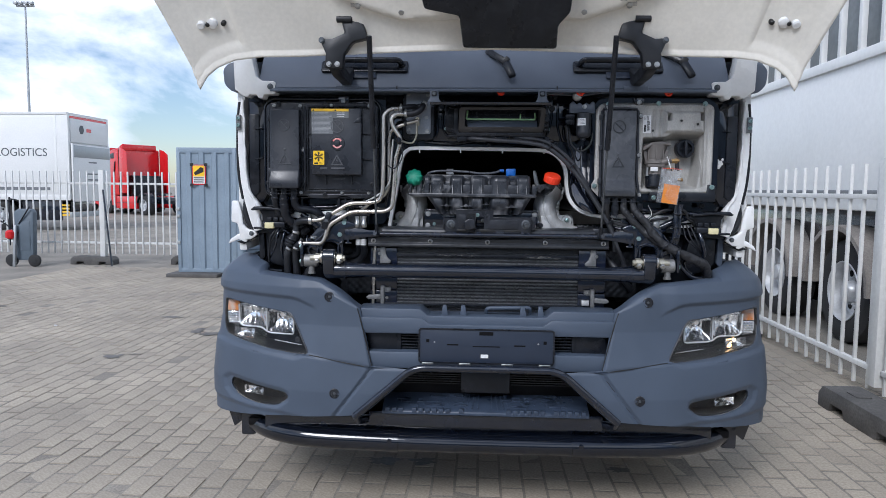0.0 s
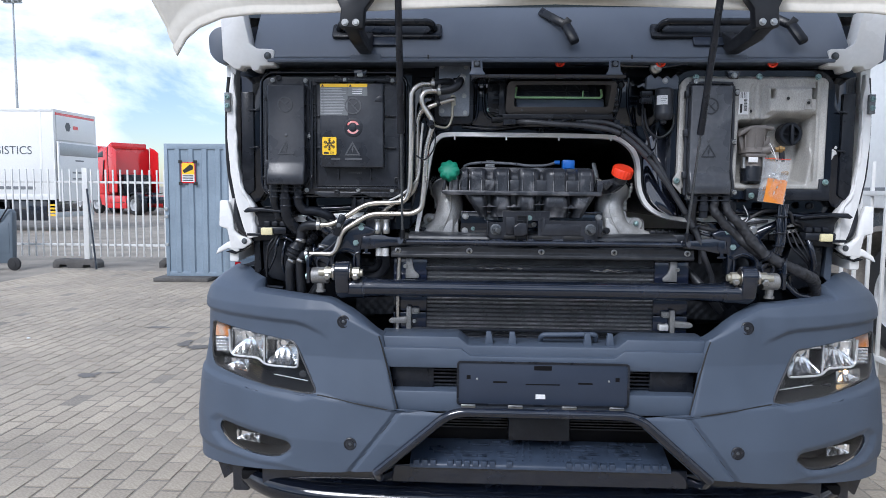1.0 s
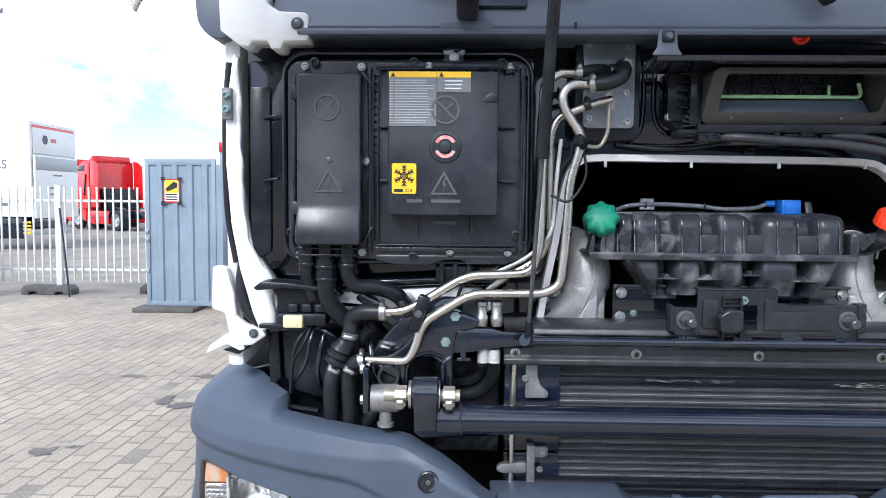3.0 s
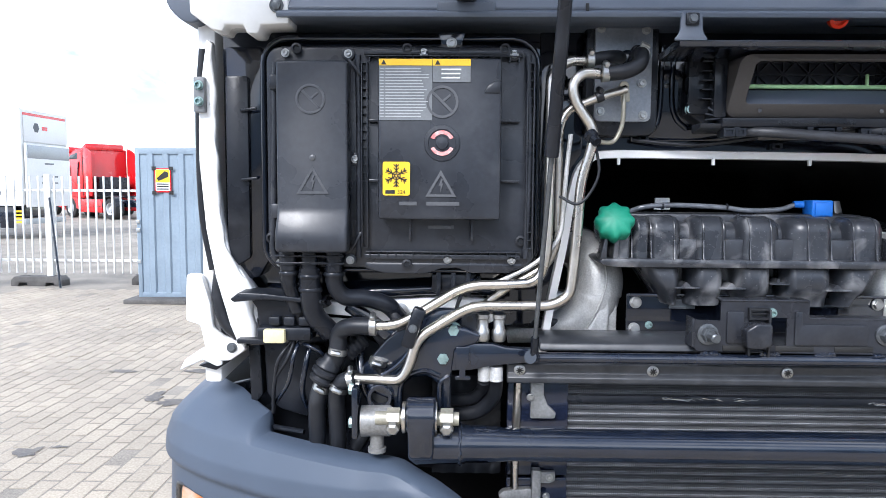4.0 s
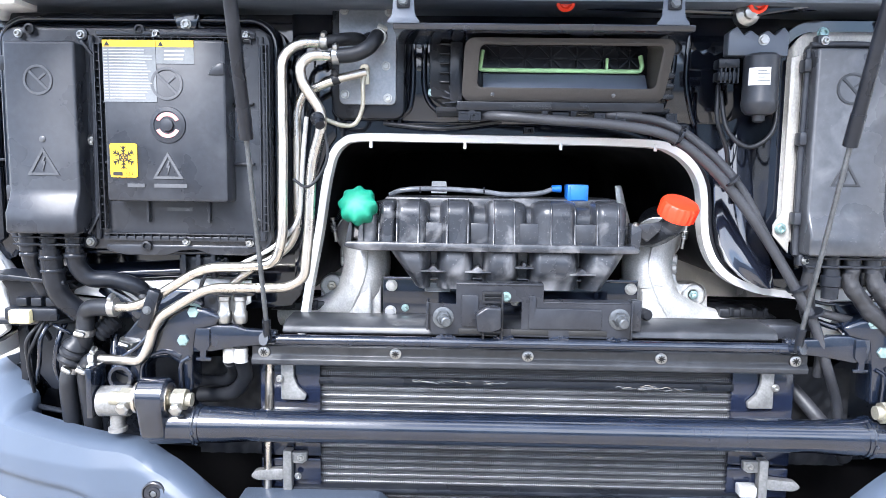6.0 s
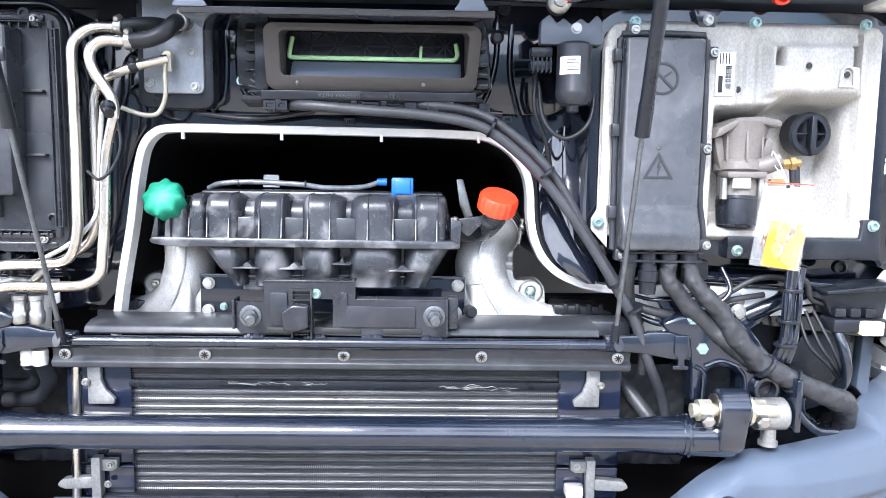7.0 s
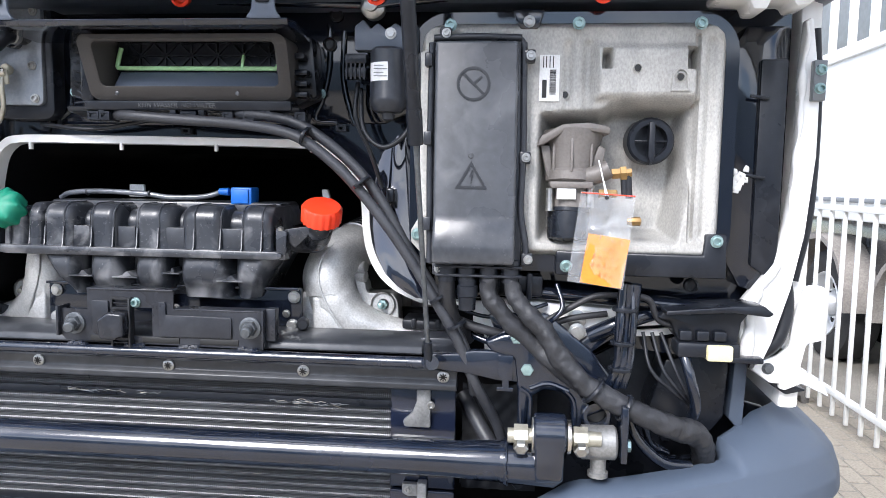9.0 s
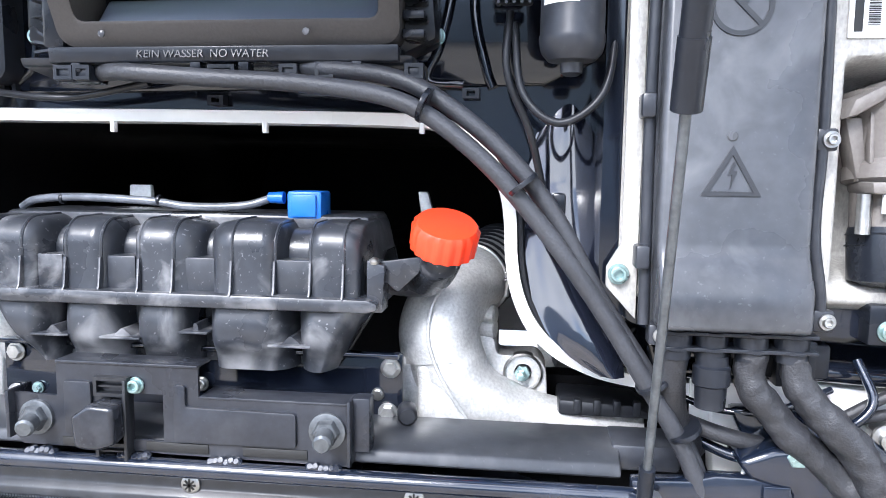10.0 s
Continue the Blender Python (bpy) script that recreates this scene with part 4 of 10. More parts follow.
def plan_at(s):
    """Place and outward normal on the bumper's plan line at arc length s."""
    for i in range(len(PLAN) - 1):
        if s <= PLAN_S[i + 1] or i == len(PLAN) - 2:
            t = (s - PLAN_S[i]) / (PLAN_S[i + 1] - PLAN_S[i])
            p = PLAN[i].lerp(PLAN[i + 1], t)
            d = (PLAN[i + 1] - PLAN[i]).normalized()
            return p, Vector((d.y, -d.x, 0))


FACET = [(0.575, 0.990), (0.79, 1.095), (0.885, 0.985), (0.815, 0.765), (0.515, 0.722)]
HEADLAMP = soft_poly([(1.288, 0.985), (0.905, 0.948), (0.812, 0.768), (0.87, 0.764), (1.02, 0.776), (1.27, 0.812), (1.298, 0.86)], 0.02, 2)
FOGLAMP = soft_poly([(1.222, 0.614), (0.925, 0.582), (0.905, 0.562), (0.955, 0.516), (1.08, 0.508), (1.19, 0.530), (1.236, 0.575)], 0.045, 2)
Z_TOP = [(0.0, 0.984), (0.57, 0.984), (0.60, 1.00), (0.70, 1.062), (0.77, 1.094), (0.80, 1.101), (1.0, 1.114), (1.086, 1.118), (1.100, 1.130), (1.20, 1.132), (1.28, 1.124), (1.34, 1.105), (1.372, 1.085), (1.4, 1.085)]
Z_LOW = [(0.0, 0.505), (0.57, 0.502), (0.9, 0.474), (1.2, 0.436), (1.32, 0.422)]
LEAN = [(0.38, -0.042), (0.60, -0.045), (0.75, -0.03), (0.90, -0.004), (1.03, 0.0), (1.07, 0.004), (1.12, 0.022), (1.17, 0.06)]


def relief(x, z):
    """How far the bumper's skin stands out, in metres."""
    d = 0.013 * smooth01((poly_depth(x, z, FACET) + 0.012) / 0.024) * (1 - smooth01((x - 0.64) / 0.16))
    ridge = lerp(x, [(0.74, 0.945), (0.80, 0.985), (0.86, 1.012), (0.90, 1.020), (1.06, 1.024), (1.28, 1.028), (1.38, 1.03)])
    d += 0.015 * smooth01((z - ridge + 0.012) / 0.024) * smooth01((x - 0.76) / 0.10)
    crease = lerp(x, [(0.5, 0.72), (0.82, 0.765), (0.87, 0.745), (1.05, 0.76), (1.34, 0.79)])
    d += 0.008 * smooth01((crease - z + 0.012) / 0.026)
    d -= 0.010 * (1 - smooth01(seg_dist(x, z, (0.508, 0.722), (0.69, 0.482)) / 0.014))
    d -= 0.006 * (1 - smooth01(seg_dist(x, z, (0.575, 0.99), (0.512, 0.722)) / 0.009))
    d -= 0.012 * smooth01((poly_depth(x, z, FOGLAMP[::2]) + 0.028) / 0.03)
    low = lerp(x, [(0.5, 0.40), (0.72, 0.46), (0.95, 0.492), (1.34, 0.50)])
    d -= 0.010 * smooth01((low - z + 0.01) / 0.03)
    return d


def corner_skin():
    """One corner of the bumper, on the side where x is positive."""
    bm = bmesh.new()
    nu, nv = 200, 140
    s_end = PLAN_S[-1]
    inner = [(0.0, 0.552), (0.40, 0.335), (0.425, 0.325), (0.445, 0.325), (0.46, 0.512), (1.0, 0.572)]
    grid = []
    for j in range(nv + 1):
        v = j / nv
        s0 = lerp(v, inner)
        row = []
        for i in range(nu + 1):
            u = (i / nu) ** 1.12
            p, n = plan_at(s0 + (s_end - s0) * u)
            z = lerp(p.x, Z_LOW) + (lerp(p.x, Z_TOP) - lerp(p.x, Z_LOW)) * v
            lean = lerp(z, LEAN)
            q = p - n * lean + n * relief(p.x, z)
            row.append(bm.verts.new((q.x, q.y, z)))
        grid.append(row)
    # the lip on top rolls back, the underside turns in
    for (b0, u0), (b1, u1) in (((0.010, 0.007), (0.016, 0.020)), ((0.024, 0.012), (0.040, 0.043)), ((0.042, 0.013), (0.068, 0.064)), ((0.060, 0.012), (0.092, 0.080)), ((0.066, 0.006), (0.102, 0.083)), ((0.068, -0.01), (0.107, 0.066)), ((0.068, -0.06), (0.109, -0.04))):
        row = []
        for i in range(nu + 1):
            u = (i / nu) ** 1.12
            p, n = plan_at(0.572 + (s_end - 0.572) * u)
            zt = lerp(p.x, Z_TOP)
            w = smooth01((p.x - 0.57) / 0.1)
            hb = lerp(p.x, [(1.084, 0.0), (1.100, 0.45), (1.20, 0.75), (1.30, 1.0)])
            hu = lerp(p.x, [(1.084, 0.0), (1.100, 0.30), (1.15, 0.50), (1.20, 0.74), (1.30, 1.0)])
            back, up = b0 + (b1 - b0) * hb, u0 + (u1 - u0) * hu
            q = p - n * (lerp(zt, LEAN) + back) + n * relief(p.x, zt)
            row.append(bm.verts.new((q.x, q.y, zt + up * w)))
        grid.append(row)
    under = []
    for i in range(nu + 1):
        v0 = grid[0][i].co
        p, n = plan_at(0.552 + (s_end - 0.552) * (i / nu) ** 1.12)
        under.append(bm.verts.new((v0.x - n.x * 0.06, v0.y - n.y * 0.06, v0.z + 0.008)))
    grid.insert(0, under)
    for a, b in zip(grid, grid[1:]):
        for i in range(nu):
            bm.faces.new((a[i], a[i + 1], b[i + 1], b[i]))
    bm.normal_update()
    return bm


def only(bm, tag):
    """Keeps the faces with that tag."""
    bmesh.ops.delete(bm, geom=[f for f in bm.faces if f.material_index != tag], context="FACES")
    for f in bm.faces:
        f.material_index = 0
    return bm


def mirror(bm, s):
    if s < 0:
        bmesh.ops.scale(bm, vec=(-1, 1, 1), verts=bm.verts)
        bmesh.ops.reverse_faces(bm, faces=bm.faces)
    return bm


def outline_strip(pts3, inward, depth):
    """Side walls of a recess: from the outline back by depth, shrunk a little."""
    bm = bmesh.new()
    n = len(pts3)
    c = sum((Vector(p) for p in pts3), Vector()) / n
    a = [bm.verts.new(p) for p in pts3]
    b = [bm.verts.new(Vector(p) + (c - Vector(p)) * inward + Vector((0, depth, 0))) for p in pts3]
    for i in range(n):
        bm.faces.new((a[i], a[(i + 1) % n], b[(i + 1) % n], b[i]))
    bm.faces.new(b)
    return bm


def skin_point(x, z, out=0.0):
    for i, p in enumerate(PLAN):
        if p.x >= x:
            q, n = plan_at(PLAN_S[i])
            lean = lerp(z, LEAN)
            r = q - n * lean + n * (relief(x, z) + out)
            return Vector((x, r.y, z))


def reflector(cx, cz, w, h, y, deep=0.05, slope=0.0):
    """A bright fluted bowl, deepest above its middle, with a bulb shield."""
    bm = bmesh.new()
    rings = []
    hz = cz + h * 0.22
    edge = dense(rrect(cx - w / 2, cx + w / 2, cz - h / 2, cz + h / 2, min(w, h) * 0.14, 4), 0.004)
    for t in (1.0, 0.985, 0.93, 0.86, 0.78, 0.69, 0.59, 0.48, 0.36, 0.24):
        row = []
        for px, pz in edge:
            x, z = cx + (px - cx) * t, hz + (pz - hz) * t
            flute = 0.0022 * abs(math.sin((x - cx) * 105)) * (1 if t < 0.98 else 0)
            row.append(bm.verts.new((x, y + deep * (1 - t * t) + slope * (x - cx) - flute, z)))
        rings.append(row)
    for a, b in zip(rings, rings[1:]):
        for i in range(len(a)):
            bm.faces.new((a[i], a[(i + 1) % len(a)], b[(i + 1) % len(a)], b[i]))
    bm.faces.new(rings[-1])
    lathe(bm, [(h * 0.17, 0), (h * 0.17, deep * 0.3), (h * 0.13, deep * 0.45), (h * 0.11, deep * 0.2)], (cx, y + deep * 0.98, hz), (0, -1, 0), 20)
    return bm


SKIN = corner_skin()
cut_faces(SKIN, HEADLAMP, 1)
cut_faces(SKIN, FOGLAMP, 2)
for side in (-1, 1):
    skin, lens_bm, fog_bm = only(SKIN.copy(), 0), only(SKIN.copy(), 1), only(SKIN.copy(), 2)
    bumper = part("bumper_corner", mirror(skin, side), M_BUMPER, truck, "blue-grey textured plastic bumper corner", 30)
    so = bumper.modifiers.new("thickness", "SOLIDIFY")
    so.thickness, so.offset = 0.004, -1
    # headlamp
    bm = outline_strip([skin_point(x, z, -0.006) for x, z in HEADLAMP], 0.04, 0.14)
    lamp = part("headlight", mirror(bm, side), M_SMOKE, truck, "clear headlight with bright reflectors" if side < 0 else "clear headlight with its side light lit")
    bmesh.ops.translate(lens_bm, vec=(0, -0.002, 0), verts=lens_bm.verts)
    lens = part("lens", mirror(lens_bm, side), M_LENS, lamp, "", 60)
    lens.visible_shadow = False
    for cx, cz, w, h, y, deep, slope in ((1.123, 0.914, 0.150, 0.106, 0.050, 0.045, 0.40), (0.973, 0.896, 0.126, 0.108, -0.008, 0.045, 0.22), (1.176, 0.820, 0.116, 0.048, 0.082, 0.030, 0.45)):
        part("reflector", mirror(reflector(cx, cz, w, h, y, deep, slope), side), M_CHROME, lamp, "", 40)
    bm = bmesh.new()
    prism(bm, [(1.222, 0.915), (1.226, 0.968), (1.280, 0.974), (1.286, 0.915)], 0.150, 0.165, 0.004)
    part("indicator", mirror(bm, side), M_AMBER, lamp, "amber turn signal bulb behind a clear cover")
    bm = bmesh.new()
    prism(bm, [(1.220, 0.842), (1.222, 0.912), (1.286, 0.912), (1.288, 0.850)], 0.152, 0.165, 0.003)
    for k in range(5):
        for q in range(5):
            box(bm, 1.224 + 0.012 * q, 1.2325 + 0.012 * q, 0.146, 0.154, 0.852 + k * 0.012, 0.8605 + k * 0.012, 0.002)
    part("indicator_optic", mirror(bm, side), M_CHROME, lamp, "faceted clear optic with an amber tint")
    bm = bmesh.new()
    prism(bm, [(0.838, 0.785), (0.905, 0.935), (1.205, 0.965), (1.215, 0.842), (1.09, 0.812), (1.05, 0.792)], 0.14, 0.145, 0.002)
    for v in bm.verts:
        v.co.y += 0.42 * (v.co.x - 1.05) if v.co.x > 0.9 else -0.063
    part("bezel", mirror(bm, side), M_SMOKE, lamp, "smoked inner bezel")
    # silver trim stepping down under both bowls
    bm = bmesh.new()
    sweep(bm, fillet([(1.203, 0.082, 0.958), (1.200, 0.080, 0.872), (1.185, 0.074, 0.856), (1.075, 0.032, 0.858), (1.045, 0.010, 0.842), (1.02, 0.002, 0.837), (0.906, -0.024, 0.836), (0.905, -0.024, 0.948)], 0.016, 5), 0.0042, 10)
    part("reflector_trim", mirror(bm, side), M_TRIM, lamp, "satin silver trim")
    bm = bmesh.new()
    sweep(bm, fillet([(1.044, 0.010, 0.846), (1.042, 0.008, 0.953)], 0.01, 3), 0.0035, 10)
    part("reflector_trim", mirror(bm, side), M_TRIM, lamp, "satin silver trim")
    bm = bmesh.new()
    lathe(bm, [(0.014, 0), (0.014, 0.006), (0.006, 0.007)], (0.893, 0.0, 0.808), n=16)
    part("level_adjuster", mirror(bm, side), M_SMOKE, lamp)
    for xa, za, xb, zb in ((0.862, 0.80, 0.90, 0.91), (0.87, 0.786, 1.00, 0.806)):
        bm = bmesh.new()
        sweep(bm, [(xa, -0.02, za), (xb, -0.01, zb)], 0.0022, 6)
        part("bezel_line", mirror(bm, side), M_TRIM, lamp)
    # fog lamp
    bm = outline_strip([skin_point(x, z, -0.004) for x, z in FOGLAMP], 0.08, 0.085)
    fog = part("fog_light", mirror(bm, side), M_SMOKE, truck, "slim fog light in a dark recess")
    bmesh.ops.translate(fog_bm, vec=(0, 0.006, 0), verts=fog_bm.verts)
    gl = part("lens", mirror(fog_bm, side), M_LENS, fog, "", 60)
    gl.visible_shadow = False
    part("reflector", mirror(reflector(1.100, 0.566, 0.105, 0.036, -0.022, 0.022, 0.42), side), M_CHROME, fog, "", 60)
    for shape, sunk, host, wide in ((HEADLAMP, 0.001, lamp, 0.0042), (FOGLAMP, -0.004, fog, 0.0040)):
        bm = bmesh.new()
        rim = [skin_point(x, z, sunk) for x, z in shape]
        sweep(bm, rim + rim[:2], wide, 8)
        part("lamp_rim", mirror(bm, side), M_SMOKE, host, "thin dark lens rim")
    bm = bmesh.new()
    lathe(bm, [(0.007, 0), (0.007, 0.012), (0.004, 0.014)], (1.085, -0.015, 0.570), n=14)
    part("bulb_cap", mirror(bm, side), M_SMOKE, fog)
    # dark gaps where the corner meets the centre and the lower panel
    for pts in (((0.586, 0.985), (0.572, 0.94), (0.545, 0.84), (0.516, 0.724)), ((0.514, 0.720), (0.56, 0.727), (0.66, 0.742), (0.76, 0.757), (0.81, 0.763)), ((0.512, 0.716), (0.56, 0.652), (0.62, 0.574), (0.686, 0.488))):
        bm = bmesh.new()
        sweep(bm, spline([skin_point(x, z, -0.0005) for x, z in pts], 6), 0.0028, 8)
        part("panel_gap", mirror(bm, side), M_INK, bumper)
    # tow-eye caps
    for x, z in ((0.716, 1.033), (0.684, 0.598)):
        p = skin_point(x, z)
        bm = bmesh.new()
        lathe(bm, [(0.023, -0.004), (0.023, 0.002), (0.0205, 0.0035), (0.0195, 0.0005), (0.014, 0.0005), (0.013, 0.003), (0.008, 0.0035), (0.007, 0.001)], (p.x, p.y - 0.001, p.z), (0, -1, 0), 28)
        cap = part("sensor_cap", mirror(bm, side), M_STEELBLK, bumper, "dark round cap")
        bm = bmesh.new()
        lathe(bm, [(0.006, 0), (0.006, 0.0035), (0.003, 0.0045)], (p.x, p.y - 0.001, p.z), (0, -1, 0), 16)
        part("cap_stud", mirror(bm, side), M_BOLT, cap)

# lit side light in one headlight
bm = bmesh.new()
lathe(bm, [(0.006, 0), (0.008, 0.004), (0.007, 0.010), (0.003, 0.012)], (1.170, 0.098, 0.832), (0.3, -1, 0), 16)
part("side_light_bulb", bm, M_BULB, lamp, "warm glowing bulb")

# centre of the bumper
bm = bmesh.new()
prism(bm, [(-0.585, 0.985), (-0.30, 0.985), (-0.265, 0.955), (0.265, 0.955), (0.30, 0.985), (0.585, 0.985), (0.56, 0.875), (-0.56, 0.875)], -0.115, 0.03, 0.008)
centre = part("bumper_centre", bm, M_BUMPER, truck, "blue-grey plastic centre of the bumper")
bm = bmesh.new()
prism(bm, [(-0.572, 0.945), (-0.29, 0.945), (-0.255, 0.918), (0.255, 0.918), (0.29, 0.945), (0.572, 0.945), (0.558, 0.872), (-0.558, 0.872)], -0.127, -0.05, 0.006)
part("lower_band", bm, M_BUMPER, centre)
bm = bmesh.new()
box(bm, -0.542, 0.542, -0.140, 0.03, 0.715, 0.792, 0.008)
part("lower_beam", bm, M_BUMPER, centre)
# near-black sheet gives the slot its shaded depth by colour
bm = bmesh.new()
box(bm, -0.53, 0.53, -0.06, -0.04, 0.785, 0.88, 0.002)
part("slot_backing", bm, M_SHADE, centre)
for k in range(6):
    bm = bmesh.new()
    box(bm, -0.53, 0.53, -0.085, -0.06, 0.797 + k * 0.014, 0.803 + k * 0.014, 0.001)
    part("slot_slat", bm, M_PLASTIC, centre)
for s in (-1, 1):
    bm = bmesh.new()
    box(bm, s * 0.40 - 0.012, s * 0.40 + 0.012, -0.09, -0.05, 0.785, 0.88, 0.003)
    part("slot_post", bm, M_PLASTIC, centre)
    bm = bmesh.new()
    box(bm, s * 0.475 - 0.07, s * 0.475 + 0.07, -0.092, -0.05, 0.79, 0.876, 0.006)
    part("slot_blank", bm, M_PLASTIC, centre, "smooth blanked end of the slot")
for x in (-0.19, -0.105, 0.165, 0.245):
    bm = bmesh.new()
    prism(bm, [(x - 0.016, 0.95), (x + 0.016, 0.95), (x + 0.008, 1.0), (x - 0.010, 1.0)], -0.09, -0.07, 0.003)
    part("top_rib", bm, M_BUMPER, centre)
# number plate carrier
bm = bmesh.new()
prism(bm, rrect(-0.302, 0.302, 0.748, 0.904, 0.012), -0.150, -0.136, 0.003)
carrier = part("plate_carrier", bm, M_CARRIER, truck, "empty dark number plate carrier")
bm = bmesh.new()
frame_plate(bm, rrect(-0.304, 0.304, 0.746, 0.906, 0.013), rrect(-0.297, 0.297, 0.753, 0.899, 0.011), -0.153, -0.148)
part("carrier_rim", bm, M_PLASTIC, carrier)
for x, z, w, h, mt in ((-0.15, 0.832, 0.05, 0.006, M_SHADE), (0.15, 0.832, 0.05, 0.006, M_SHADE), (0.0, 0.826, 0.12, 0.004, M_SHADE), (-0.262, 0.848, 0.014, 0.014, M_SHADE), (0.262, 0.848, 0.014, 0.014, M_SHADE), (0.0, 0.885, 0.062, 0.016, M_SHADE)):
    bm = bmesh.new()
    box(bm, x - w / 2, x + w / 2, -0.1515, -0.1495, z - h / 2, z + h / 2, 0)
    part("carrier_slot", bm, mt, carrier)
for x in (-0.232, 0.232):
    bm = bmesh.new()
    lathe(bm, [(0.004, 0), (0.004, 0.002), (0.002, 0.003)], (x, -0.150, 0.842), n=10)
    part("rivet", bm, M_ZINC, carrier)
bm = bmesh.new()
box(bm, -0.024, 0.010, -0.152, -0.150, 0.774, 0.790, 0)
part("carrier_label", bm, M_LABEL, carrier)
for x in (-0.262, -0.095, 0.095, 0.262):
    bm = bmesh.new()
    box(bm, x - 0.026, x + 0.026, -0.156, -0.142, 0.738, 0.750, 0.003)
    part("plate_clip", bm, M_ZINC, carrier)
# black bar round the step opening
bm = bmesh.new()
sweep(bm, fillet([(-0.588, -0.178, 0.500), (-0.322, -0.196, 0.735), (0.322, -0.196, 0.735), (0.588, -0.178, 0.500)], 0.06, 8), 0.0165, 16)
part("step_hoop", bm, M_PAINT, truck, "black tube bent round the step opening")
# shade behind the step opening, put in as a near-black sheet
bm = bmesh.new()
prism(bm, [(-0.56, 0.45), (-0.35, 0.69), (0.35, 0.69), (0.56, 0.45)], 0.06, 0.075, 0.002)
part("step_backing", bm, M_SHADE, truck)
for k in range(9):
    z = 0.60 + k * 0.011
    w = 0.56 - (z - 0.45) * 0.9
    bm = bmesh.new()
    box(bm, -w, w, 0.035, 0.06, z, z + 0.005, 0)
    part("step_grille_slat", bm, M_PLASTIC, truck)
bm = bmesh.new()
box(bm, -0.113, 0.113, -0.055, 0.03, 0.585, 0.685, 0.006)
part("radar_cover", bm, M_PLASTIC, truck, "flat black sensor cover")
bm = bmesh.new()
xprism(bm, [(0.04, 0.556), (-0.085, 0.516), (-0.100, 0.506), (-0.103, 0.492), (-0.08, 0.486), (0.04, 0.50)], -0.475, 0.475, 0.004)
step = part("step_tread", bm, M_TREAD, truck, "ribbed plastic foot step")
random.seed(4)
for k in range(30):
    x = -0.45 + 0.031 * k
    if 0.09 > abs(x) or k % 7 == 3:
        continue
    bm = bmesh.new()
    box(bm, x - 0.011, x + 0.011, -0.104, -0.082, 0.500, 0.5215, 0.003)
    part("tread_tooth", bm, M_TREAD, step)
for k in range(54):
    x = random.choice((-1, 1)) * random.uniform(0.10, 0.43)
    u = random.choice((0.15, 0.35, 0.55, 0.75, 0.9))
    bm = bmesh.new()
    w = random.uniform(0.008, 0.03)
    box(bm, x - w, x + w, -0.005, 0.005, -0.003, 0.0045, 0.002, pose(0, -0.075 + 0.105 * u, 0.5215 + 0.0335 * u, 17))
    part("tread_bar", bm, M_TREAD, step)
for q in range(8):
    for k in range(6):
        u = k / 5
        bm = bmesh.new()
        lathe(bm, [(0.0045, -0.002), (0.004, 0.004), (0.002, 0.005)], ((q - 3.5) * 0.021 * (1.25 - 0.3 * u) + (0.02 if q > 3 else -0.02), -0.078 + 0.105 * u, 0.519 + 0.0335 * u), (0, -0.3, 1), 8)
        part("tread_stud", bm, M_TREAD, step)
bm = bmesh.new()
box(bm, -0.54, 0.54, -0.078, -0.05, 0.425, 0.495, 0.006)
part("step_skirt", bm, M_PAINT, truck, "black skirt under the foot step")
for s in (-1, 1):
    bm = bmesh.new()
    sweep(bm, fillet([(s * 0.586, -0.177, 0.505), (s * 0.580, -0.14, 0.465), (s * 0.55, -0.06, 0.45)], 0.02), 0.016, 12)
    part("hoop_foot", bm, M_PAINT, truck)
# unseen near-black panel, added to keep the ground under the lorry dark
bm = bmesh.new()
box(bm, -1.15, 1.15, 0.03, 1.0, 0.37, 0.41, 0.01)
part("underbody_panel", bm, M_SHADE, truck)
bm = bmesh.new()
box(bm, -1.05, 1.05, -0.02, 0.02, 0.345, 0.46, 0.006)
part("lower_crossmember", bm, M_PAINT, truck)
# front underrun tube with its end pieces
bm = bmesh.new()
sweep(bm, spline([(-1.13, 0.10, 0.368), (-1.0, 0.01, 0.36), (-0.80, -0.045, 0.352), (-0.45, -0.062, 0.347), (0, -0.065, 0.345), (0.45, -0.062, 0.347), (0.80, -0.045, 0.352), (1.0, 0.01, 0.36), (1.13, 0.10, 0.368)], 10), 0.043, 24)
bar = part("underrun_bar", bm, M_GLOSS, truck, "glossy black front underrun tube")
for s in (-1, 1):
    bm = bmesh.new()
    sweep(bm, spline([(s * 1.13, 0.10, 0.368), (s * 1.0, 0.008, 0.36), (s * 0.80, -0.047, 0.352), (s * 0.40, -0.064, 0.347)], 10), 0.0495, 24)
    part("tube_sleeve", bm, M_GLOSS, bar)
    bm = bmesh.new()
    box(bm, s * 1.16 - 0.035, s * 1.16 + 0.035, 0.06, 0.16, 0.31, 0.45, 0.012)
    part("tube_end", bm, M_PAINT, bar)
    bm = bmesh.new()
    prism(bm, [(s * 1.24, 0.46), (s * 1.29, 0.45), (s * 1.25, 0.33), (s * 1.20, 0.37)], 0.12, 0.17, 0.008)
    part("end_bracket", bm, M_PAINT, bar)
    bm = bmesh.new()
    lathe(bm, [(0.012, 0), (0.012, 0.006), (0.006, 0.008)], (s * 0.44, -0.105, 0.362), n=12)
    part("tube_rivet", bm, M_GLOSS, bar)
    for x in (0.62, 0.95):
        bm = bmesh.new()
        box(bm, s * x - 0.02, s * x + 0.02, -0.0, 0.3, 0.40, 0.46, 0.004)
        part("bar_mount", bm, M_PAINT, bar)


